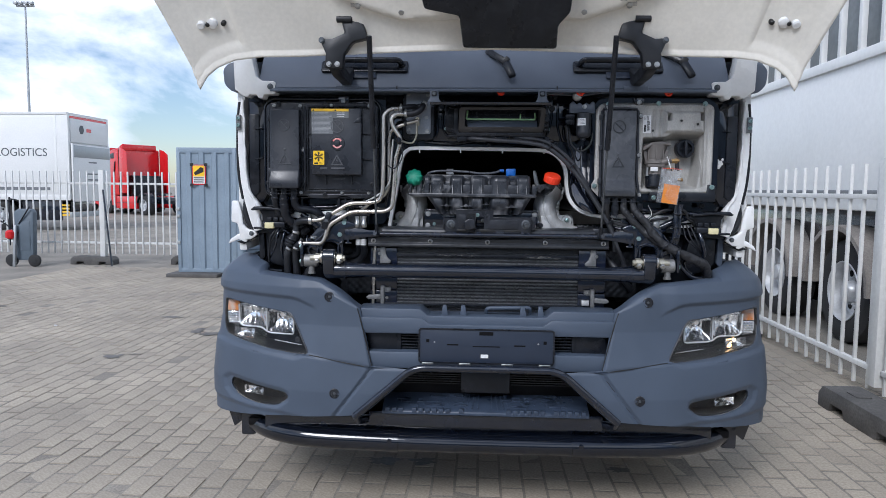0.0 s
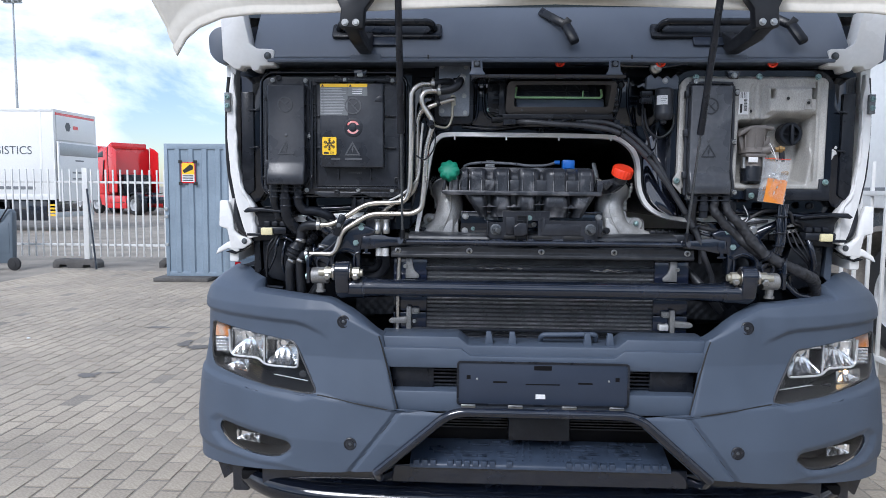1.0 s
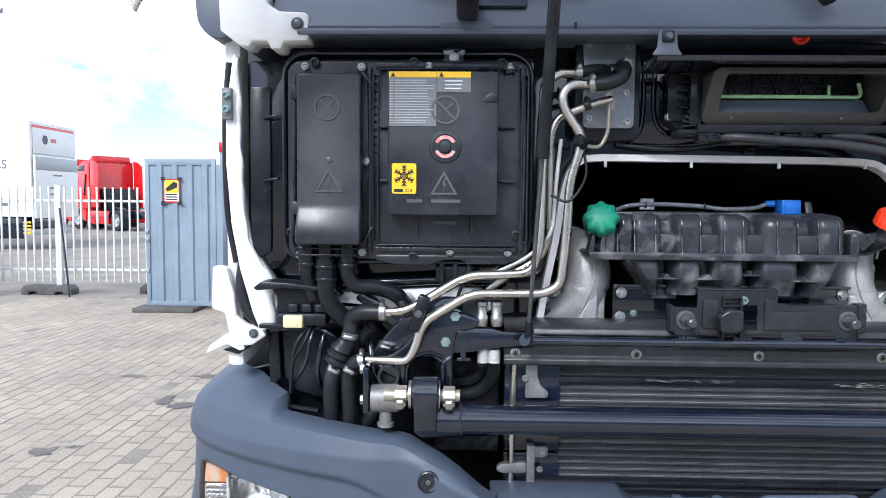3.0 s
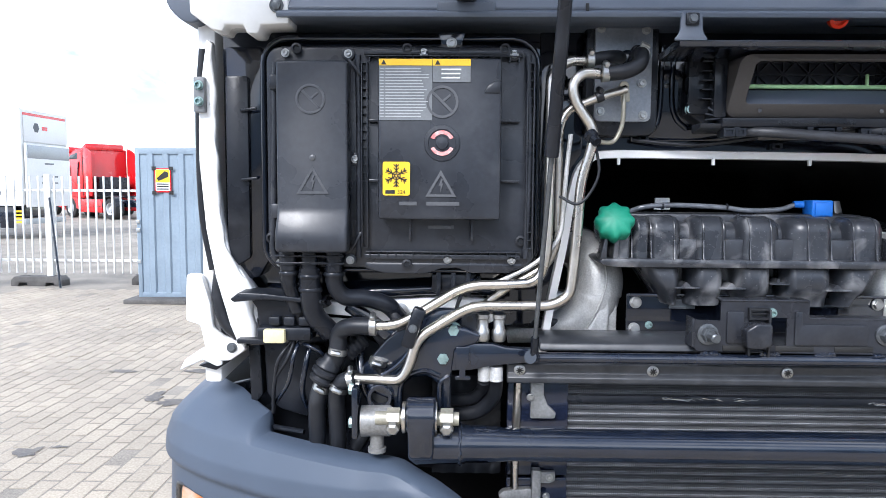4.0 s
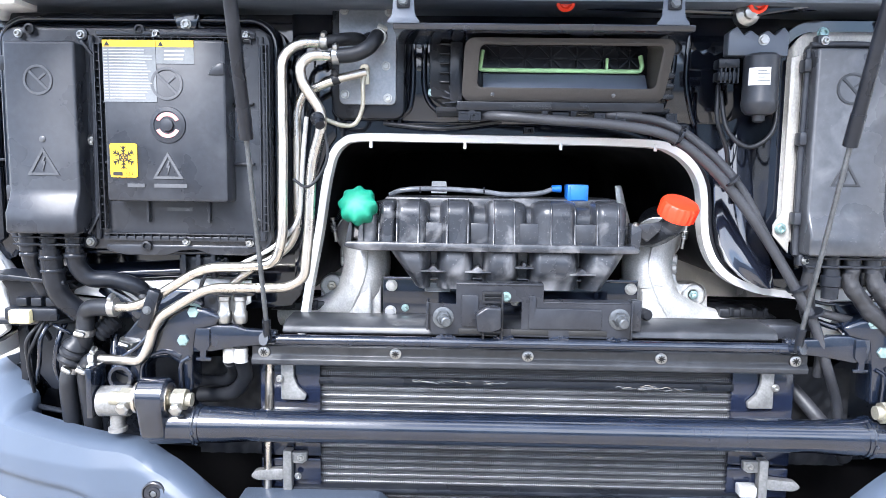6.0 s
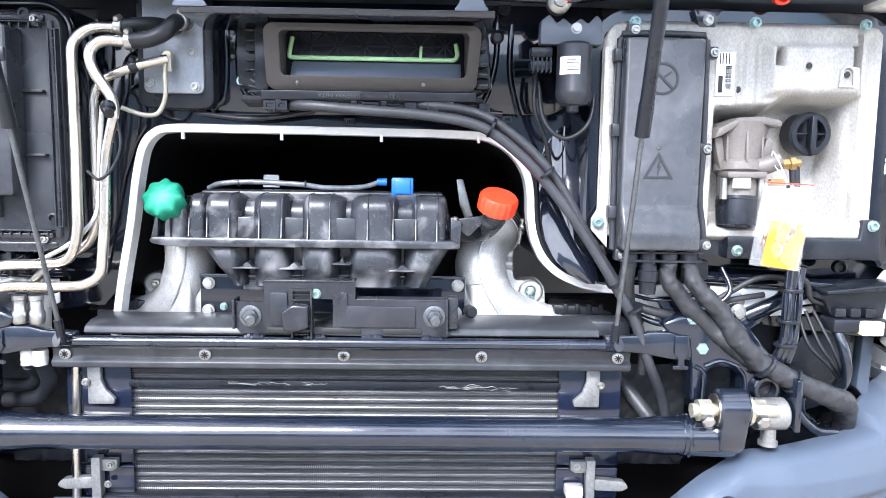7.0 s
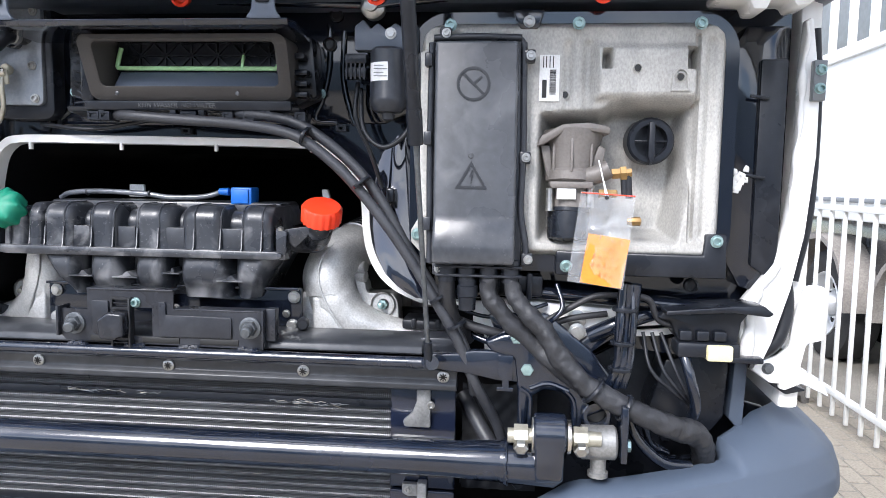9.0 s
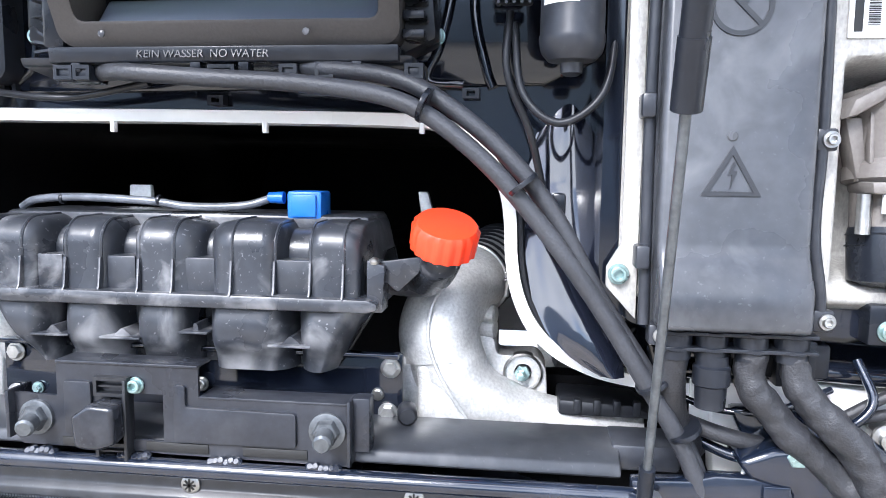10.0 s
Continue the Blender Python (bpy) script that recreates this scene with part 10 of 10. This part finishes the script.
for s in (-1, 1):
    for z0, z1 in ((1.135, 1.250), (1.05, 1.115), (0.98, 1.045)):
        bm = bmesh.new()
        box(bm, min(s * 0.425, s * 0.552), max(s * 0.425, s * 0.552), 0.036, 0.06, z0, z1, 0.004)
        part("side_baffle", bm, M_NAVY, rad)
    bm = bmesh.new()
    box(bm, min(s * 0.43, s * 0.55), max(s * 0.43, s * 0.55), 0.030, 0.040, 1.148, 1.152, 0)
    part("baffle_edge", bm, M_ZINC, rad)
    bm = bmesh.new()
    prism(bm, [(s * 0.505, 1.252), (s * 0.478, 1.252), (s * 0.478, 1.226), (s * 0.470, 1.205), (s * 0.452, 1.188), (s * 0.455, 1.176), (s * 0.505, 1.176)], 0.022, 0.034, 0.003)
    bk = part("radiator_bracket", bm, M_CASTGREY, rad, "cast aluminium radiator bracket")
    bm = bmesh.new()
    hexbolt(bm, 0.006, 0.006, 1.3, (s * 0.506, 0.020, 1.222), True)
    part("bolt", bm, M_ZINC, bk)
    bm = bmesh.new()
    box(bm, min(s * 0.500, s * 0.482), max(s * 0.500, s * 0.482), 0.012, 0.034, 0.985, 1.070, 0.002)
    prism(bm, [(s * 0.484, 1.064), (s * 0.452, 1.064), (s * 0.452, 1.046), (s * 0.462, 1.040), (s * 0.484, 1.040)], 0.020, 0.034, 0.002)
    prism(bm, soft_poly([(s * 0.500, 1.030), (s * 0.560, 1.024), (s * 0.570, 1.012), (s * 0.556, 1.004), (s * 0.500, 1.006)], 0.006, 3), 0.016, 0.034, 0.003)
    bk = part("radiator_bracket", bm, M_CASTGREY, rad, "cast aluminium radiator bracket")
    for x, z in ((0.464, 1.054), (0.470, 1.014)):
        bm = bmesh.new()
        hexbolt(bm, 0.005, 0.006, 1.5, (s * x, 0.019, z), True)
        part("bolt", bm, M_ZINC, bk)
bm = bmesh.new()
sweep(bm, [(-0.530, 0.035, 1.262), (-0.535, 0.03, 1.10), (-0.536, 0.025, 0.97)], 0.0085, 12)
part("steel_pipe", bm, M_STEEL, truck, "straight steel line beside the radiator")
bm = bmesh.new()
box(bm, 0.440, 0.475, 0.0, 0.03, 0.995, 1.018, 0.004)
part("radiator_foot", bm, M_ALU, rad)
# quilted sound deadening
for s in (-1, 1):
    bm = bmesh.new()
    nq = 26
    g = []
    for j in range(nq + 1):
        g.append([])
        for i in range(nq + 1):
            x, z = 0.56 + 0.15 * i / nq, 1.02 + 0.22 * j / nq
            p, q = (x + z) / 0.036, (x - z) / 0.036
            g[-1].append(bm.verts.new((s * x, 0.12 - 0.006 * abs(math.sin(math.pi * p)) ** 0.5 * abs(math.sin(math.pi * q)) ** 0.5, z)))
    for a, b in zip(g, g[1:]):
        for i in range(nq):
            bm.faces.new((a[i], a[i + 1], b[i + 1], b[i]) if s > 0 else (a[i + 1], a[i], b[i], b[i + 1]))
    part("quilted_pad", bm, M_RUBBER, truck, "diamond-quilted black sound pad", 70)

# ---- cab tilt cross tube and its mounts ----
bm = bmesh.new()
sweep(bm, [(-0.66, -0.055, 1.150), (-0.60, -0.055, 1.150), (-0.55, -0.055, 1.150), (0, -0.055, 1.150), (0.55, -0.055, 1.150), (0.60, -0.055, 1.150), (0.66, -0.055, 1.150)], lambda t: 0.0355 if t < 0.2 or t > 0.8 else 0.0315, 32)
cross = part("cross_tube", bm, M_PAINT, truck, "thick black painted torsion tube")
for s in (-1, 1):
    bm = bmesh.new()
    sweep(bm, [(s * 0.640, -0.055, 1.150), (s * 0.652, -0.055, 1.150), (s * 0.70, -0.055, 1.150), (s * 0.735, -0.055, 1.149), (s * 0.748, -0.055, 1.149)], lambda t: lerp(t, [(0, 0.0375), (0.7, 0.040), (0.9, 0.038), (1, 0.030)]), 32)
    part("tube_socket", bm, M_PAINT, cross)
    bm = bmesh.new()
    random.seed(41)
    sweep(bm, [(s * 0.650 + random.uniform(-0.0015, 0.0015), -0.055 - 0.0385 * math.cos(a), 1.150 + 0.0385 * math.sin(a)) for a in [2 * math.pi * k / 40 for k in range(41)]], lambda t: 0.0032 + 0.0012 * math.sin(t * 130), 8)
    part("weld_seam", bm, M_PAINT, cross, "rippled weld seam")
    bm = bmesh.new()
    xprism(bm, soft_poly([(-0.094, 1.125), (-0.112, 1.200), (-0.104, 1.236), (-0.080, 1.250), (-0.052, 1.240), (-0.036, 1.205), (-0.026, 1.150), (-0.050, 1.125)], 0.02, 5), s * 0.724 - 0.025, s * 0.724 + 0.025, 0.008, 3)
    arm = part("swing_arm", bm, M_PAINT, cross, "forged black swing arm")
    bm = bmesh.new()
    lathe(bm, [(0.032, -0.028), (0.036, -0.024), (0.036, 0.024), (0.032, 0.028)], (s * 0.724, -0.075, 1.212), (1, 0, 0), 28)
    part("arm_bush", bm, M_PAINT, arm)
    bm = bmesh.new()
    lathe(bm, [(0.013, -0.075), (0.013, 0.085)], (s * 0.727, -0.075, 1.206), (s, 0, 0), 18)
    pin = part("hinge_pin", bm, M_YZINC, arm, "yellow-zinc hinge pin")
    for dx in (-0.052, 0.050):
        bm = bmesh.new()
        lathe(bm, [(0.021, -0.012), (0.021, 0.012)], (s * (0.727 + dx), -0.075, 1.206), (1, 0, 0), 8)
        part("pin_block", bm, M_YZINC, pin)
        bm = bmesh.new()
        lathe(bm, [(0.013, 0), (0.013, 0.010), (0.009, 0.013)], (s * (0.727 + dx), -0.095, 1.196), (0, -0.9, -0.3), 6)
        part("pin_bolt", bm, M_ZINC, pin)
    for r0, dx in ((0.030, -0.030), (0.030, 0.030)):
        bm = bmesh.new()
        lathe(bm, [(r0, -0.003), (r0, 0.003), (0.02, 0.004)], (s * (0.727 + dx), -0.075, 1.208), (1, 0, 0), 22)
        part("pin_washer", bm, M_STEEL, pin)
    bm = bmesh.new()
    lathe(bm, [(0.018, -0.032), (0.030, -0.030), (0.030, 0.026), (0.026, 0.030), (0.012, 0.030)], (s * 0.812, -0.05, 1.192), (1, 0, 0.02), 28)
    part("bush_housing", bm, M_CASTGREY, cross, "cast silver bush housing")
    bm = bmesh.new()
    lathe(bm, [(0.014, 0), (0.014, 0.025), (0.018, 0.026), (0.018, 0.034)], (s * 0.812, -0.05, 1.165), (0, 0, -1), 18)
    part("bush_stem", bm, M_CASTGREY, cross)
    bm = bmesh.new()
    box(bm, s * 0.852 - 0.006, s * 0.852 + 0.006, -0.08, -0.02, 1.165, 1.265, 0.003)
    mt = part("mount_cheek", bm, M_PAINT, cross)
    for z in (1.188, 1.255):
        bm = bmesh.new()
        lathe(bm, [(0.011, 0), (0.011, 0.008), (0.008, 0.010)], (s * 0.858, -0.05, z), (s, 0, 0), 6)
        part("bolt", bm, M_TEAL, mt)
    bm = bmesh.new()
    lathe(bm, [(0.017, -0.03), (0.0255, -0.03), (0.0255, 0.012), (0.0235, 0.014), (0.0175, 0.014), (0.017, -0.02)], (s * 0.808, -0.03, 1.236), (0, -1, 0), 28)
    part("eyelet", bm, M_PAINT, cross, "open black eyelet")
    bm = bmesh.new()
    lathe(bm, [(0.0168, 0), (0.0168, 0.004), (0.01, 0.005)], (s * 0.808, -0.02, 1.236), (0, -1, 0), 20)
    part("eyelet_hollow", bm, M_INK, cross)
    # cab mount casting: arch over the arm
    bm = bmesh.new()
    prism(bm, [(s * 0.640, 1.375), (s * 0.700, 1.385), (s * 0.725, 1.345), (s * 0.76, 1.30), (s * 0.79, 1.268), (s * 0.835, 1.262), (s * 0.835, 1.245), (s * 0.785, 1.225), (s * 0.783, 1.20), (s * 0.765, 1.20), (s * 0.764, 1.255), (s * 0.745, 1.272), (s * 0.715, 1.275), (s * 0.690, 1.258), (s * 0.686, 1.205), (s * 0.668, 1.205), (s * 0.668, 1.27), (s * 0.660, 1.33), (s * 0.620, 1.34), (s * 0.605, 1.36)], -0.030, 0.03, 0.008, None, 3)
    cast2 = part("cab_mount", bm, M_PAINT, truck, "ribbed black cab mount casting")
    bm = bmesh.new()
    prism(bm, [(s * 0.61, 1.40), (s * 0.72, 1.405), (s * 0.80, 1.34), (s * 0.85, 1.28), (s * 0.845, 1.24), (s * 0.78, 1.262), (s * 0.70, 1.285), (s * 0.655, 1.30)], 0.02, 0.045, 0.006)
    part("mount_plate", bm, M_PAINT, cast2)
    for x, y, z, r, mm in ((0.632, 0.015, 1.336, 0.0135, M_ZINC), (0.664, 0.005, 1.368, 0.0115, M_TEAL)):
        bm = bmesh.new()
        hexbolt(bm, r, 0.012, 1.4, (s * x, y - 0.025, z))
        part("bolt", bm, mm, cast2, "hexagon bolt")
    bm = bmesh.new()
    prism(bm, [(s * 0.60, 1.385), (s * 0.60, 1.42), (s * 0.66, 1.425), (s * 0.90, 1.41), (s * 1.0, 1.415), (s * 1.0, 1.39), (s * 0.87, 1.378), (s * 0.78, 1.33), (s * 0.74, 1.36), (s * 0.70, 1.39)], 0.05, 0.09, 0.006)
    part("body_flange", bm, M_WHITE, bulkhead, "white lower edge of the cab body")
    bm = bmesh.new()
    prism(bm, [(s * 0.605, 1.30), (s * 0.600, 1.388), (s * 0.66, 1.40), (s * 0.72, 1.385), (s * 0.70, 1.33), (s * 0.65, 1.29)], 0.062, 0.095, 0.006)
    part("body_flange", bm, M_WHITE, bulkhead, "white lower edge of the cab body")
    bm = bmesh.new()
    hexbolt(bm, 0.014, 0.010, 1.4, (s * 0.655, 0.060, 1.372))
    part("bolt", bm, M_ZINC, bulkhead)
    bm = bmesh.new()
    sweep(bm, fillet([(s * 0.55, 0.045, 1.437), (s * 0.70, 0.045, 1.440), (s * 0.90, 0.045, 1.428), (s * 1.0, 0.045, 1.42)], 0.03), 0.012, 12)
    part("body_seam", bm, M_GLOSS, bulkhead)
    bm = bmesh.new()
    lathe(bm, [(0.018, 0), (0.018, 0.006), (0.009, 0.008)], (s * 0.775, 0.045, 1.392), n=18)
    part("bolt", bm, M_ZINC, bulkhead)
    bm = bmesh.new()
    box(bm, s * 0.66 - 0.05, s * 0.66 + 0.05, 0.02, 0.06, 1.435, 1.475, 0.006)
    ub = part("cable_clip_block", bm, M_PLASTIC, truck)
    for k in range(3):
        bm = bmesh.new()
        box(bm, s * 0.66 - 0.04 + 0.03 * k, s * 0.66 - 0.03 + 0.03 * k, 0.008, 0.03, 1.43, 1.48, 0.002)
        part("clip_rib", bm, M_PLASTIC, ub)
    bm = bmesh.new()
    lathe(bm, [(0.013, -0.01), (0.013, 0.004), (0.009, 0.006), (0.008, -0.002)], (s * 0.98, 0.04, 1.462), n=18)
    part("rubber_plug", bm, M_RUBBER, bulkhead)
# drilled bracket standing up from the tube's end
bm = bmesh.new()
prism(bm, soft_poly([(-0.648, 1.300), (-0.648, 1.398), (-0.640, 1.408), (-0.618, 1.408), (-0.612, 1.398), (-0.612, 1.352), (-0.590, 1.340), (-0.590, 1.300)], 0.006, 3), -0.010, -0.003, 0.0015)
br = part("drilled_bracket", bm, M_STEELBLK, truck, "black sheet bracket with a drilled ear")
bm = bmesh.new()
lathe(bm, [(0.0068, 0), (0.0068, 0.0008), (0.004, 0.0009)], (-0.632, -0.0102, 1.388), n=16)
part("bracket_hole", bm, M_INK, br)
# ribs and small fasteners on the cab mounts
for s in (-1, 1):
    for pts in ([(0.672, 1.278), (0.690, 1.262), (0.690, 1.210)], [(0.690, 1.278), (0.722, 1.288), (0.758, 1.276)], [(0.770, 1.205), (0.768, 1.255), (0.752, 1.278)], [(0.735, 1.345), (0.772, 1.300), (0.812, 1.272)]):
        bm = bmesh.new()
        sweep(bm, spline([(s * x, -0.031, z) for x, z in pts], 5), 0.0045, 8)
        part("cast_rib", bm, M_PAINT, truck)
    bm = bmesh.new()
    lathe(bm, [(0.016, 0), (0.016, 0.004), (0.010, 0.005), (0.010, 0.012)], (s * 0.775, 0.030, 1.372), n=16)
    part("washer_bolt", bm, M_ZINC, truck)
    bm = bmesh.new()
    stick(bm, (s * 0.735, 0.045, 1.300), (s * 0.885, 0.055, 1.405), 0.030, 0.02, 0.006)
    part("brace_bar", bm, M_PAINT, truck, "diagonal black brace")

# bumper's inner grip bar
bm = bmesh.new()
sweep(bm, fillet([(0.0, -0.03, 0.955), (0.0, -0.055, 0.985), (0.20, -0.055, 0.99), (0.20, -0.03, 0.96)], 0.02), 0.009, 12)
part("grip_bar", bm, M_BUMPER, truck, "grey grip bar on the bumper")


# ---- bag with a note, hung from the pump ----
bag = thing("note_bag", "clear zip bag holding an orange handwritten note, hung on a string", "plastic bag")
bm = bmesh.new()
nb = 26
g = []
random.seed(5)
for j in range(nb + 1):
    g.append([])
    for i in range(nb + 1):
        u, v = i / nb, j / nb
        x = 0.765 + 0.090 * u - 0.019 * v + 0.004 * u * v
        z = 1.632 - 0.153 * v - 0.006 * u - 0.006 * u * v
        puff = math.sin(math.pi * u) * math.sin(math.pi * min(1, v * 1.02))
        w = noise.noise(Vector((u * 5, v * 6, 1.3))) * 0.010 + noise.noise(Vector((u * 13, v * 11, 4.1))) * 0.006
        g[-1].append((x, z, puff, w))
for sgn in (-1, 1):
    rows = [[bm.verts.new((x, -0.070 + sgn * (0.004 * p + 0.0012) + w * p, z)) for x, z, p, w in r] for r in g]
    for a, b in zip(rows, rows[1:]):
        for i in range(nb):
            bm.faces.new((a[i], a[i + 1], b[i + 1], b[i]))
film_ob = part("film", bm, M_BAG, bag, "wrinkled clear film", 80)
film_ob.visible_shadow = False
bm = bmesh.new()
box(bm, -0.035, 0.035, -0.0008, 0.0008, -0.042, 0.042, 0)
bmesh.ops.subdivide_edges(bm, edges=bm.edges, cuts=6, use_grid_fill=True)
for v in bm.verts:
    v.co.y += 0.003 * math.sin(v.co.x * 60 + v.co.z * 30)
bmesh.ops.transform(bm, matrix=pose(0.808, -0.070, 1.515, 0, 8, 0), verts=bm.verts)
note = part("note", bm, M_ORANGE, bag, "orange paper note")
for k, (w, x) in enumerate(((0.030, 0.008), (0.020, 0.004), (0.050, 0.0), (0.050, 0.0), (0.030, 0.004))):
    bm = bmesh.new()
    random.seed(20 + k)
    nn = max(3, int(w / 0.009))
    for q in range(nn):
        xx = x - w / 2 + w * (q + 0.5) / nn
        stick(bm, (xx - 0.002, -0.004, 0.034 - 0.015 * k), (xx + 0.002, -0.004, 0.034 - 0.015 * k + random.uniform(0.003, 0.006)), 0.0016, 0.0006, 0)
    bmesh.ops.transform(bm, matrix=pose(0.808, -0.072, 1.515, 0, 8, 0), verts=bm.verts)
    part("handwriting_bar", bm, M_SCRIPT, bag, "brown handwriting")
bm = bmesh.new()
stick(bm, (0.765, -0.073, 1.630), (0.854, -0.073, 1.625), 0.0018, 0.0025, 0.0005)
part("zip_strip", bm, M_RED, bag, "thin red zip strip")
bm = bmesh.new()
sweep(bm, spline([(0.806, -0.072, 1.622), (0.802, -0.06, 1.65), (0.797, -0.03, 1.685), (0.803, -0.02, 1.665), (0.809, -0.072, 1.624)], 6), 0.0012, 6)
part("string", bm, M_LABEL, bag, "white string")
bm = bmesh.new()
lathe(bm, [(0.0035, -0.002), (0.0035, 0.002)], (0.807, -0.073, 1.622), n=10)
part("bag_hole", bm, M_INK, bag)


# ---- paving blocks ----
PAVE = (0.1125, 0.224, 0.118, 0.236)


def paver_mesh():
    bm = bmesh.new()
    box(bm, -PAVE[0] / 2, PAVE[0] / 2, -PAVE[1] / 2, PAVE[1] / 2, -0.05, 0.0, 0)
    bmesh.ops.delete(bm, geom=[f for f in bm.faces if f.normal.z < -0.5], context="FACES")
    top = [e for e in bm.edges if all(v.co.z > -0.001 for v in e.verts)]
    bmesh.ops.bevel(bm, geom=top, offset=0.0045, segments=2, affect="EDGES")
    finish(bm)
    me = bpy.data.meshes.new("paver")
    bm.to_mesh(me)
    bm.free()
    me.materials.append(M_PAVER)
    return me


PAVER = paver_mesh()
random.seed(11)
co = np.empty(len(PAVER.vertices) * 3)
PAVER.vertices.foreach_get("co", co)
co = co.reshape(-1, 3)
polys = [tuple(p.vertices) for p in PAVER.polygons]
all_v, all_f = [], []
for i in range(-64, 27):
    for j in range(-26, 41):
        x, y = i * PAVE[2] + 0.03, j * PAVE[3] + (PAVE[3] / 2 if i % 2 else 0) + 0.02
        near = (-2.62 < x < -1.30 and -0.1 < y < 2.1) or (-1.30 <= x < 1.30 and -0.35 < y < 0.75)
        z = random.gauss(0.0, 0.0011)
        turn = random.gauss(0, 0.010)
        if -1.3 < x < 1.3 and y > 1.2:
            continue
        if near:
            ob = new("paver", PAVER)
            ob.parent = ground
            ob.location, ob.rotation_euler = (x, y, z), (random.gauss(0, 0.006), random.gauss(0, 0.006), turn)
        else:
            c, s = math.cos(turn), math.sin(turn)
            b0 = len(all_v)
            all_v += [(x + p[0] * c - p[1] * s, y + p[0] * s + p[1] * c, p[2] + z + p[0] * 0.004 * (i % 3 - 1)) for p in co]
            all_f += [tuple(b0 + k for k in f) for f in polys]
me = bpy.data.meshes.new("paving_field")
me.from_pydata(all_v, [], all_f)
me.materials.append(M_PAVER)
field = new("paving_field", me)
field.parent = ground
tagged(field, "weathered grey concrete paving blocks", kind="stuff")


# ---- true size: the bumper is 2.55 m wide and the blocks 21 cm long ----
for ob in list(scene.objects):
    if ob.parent is None and ob.type not in ("CAMERA", "LIGHT"):
        ob.matrix_basis = Matrix.Scale(SIZE, 4) @ ob.matrix_basis
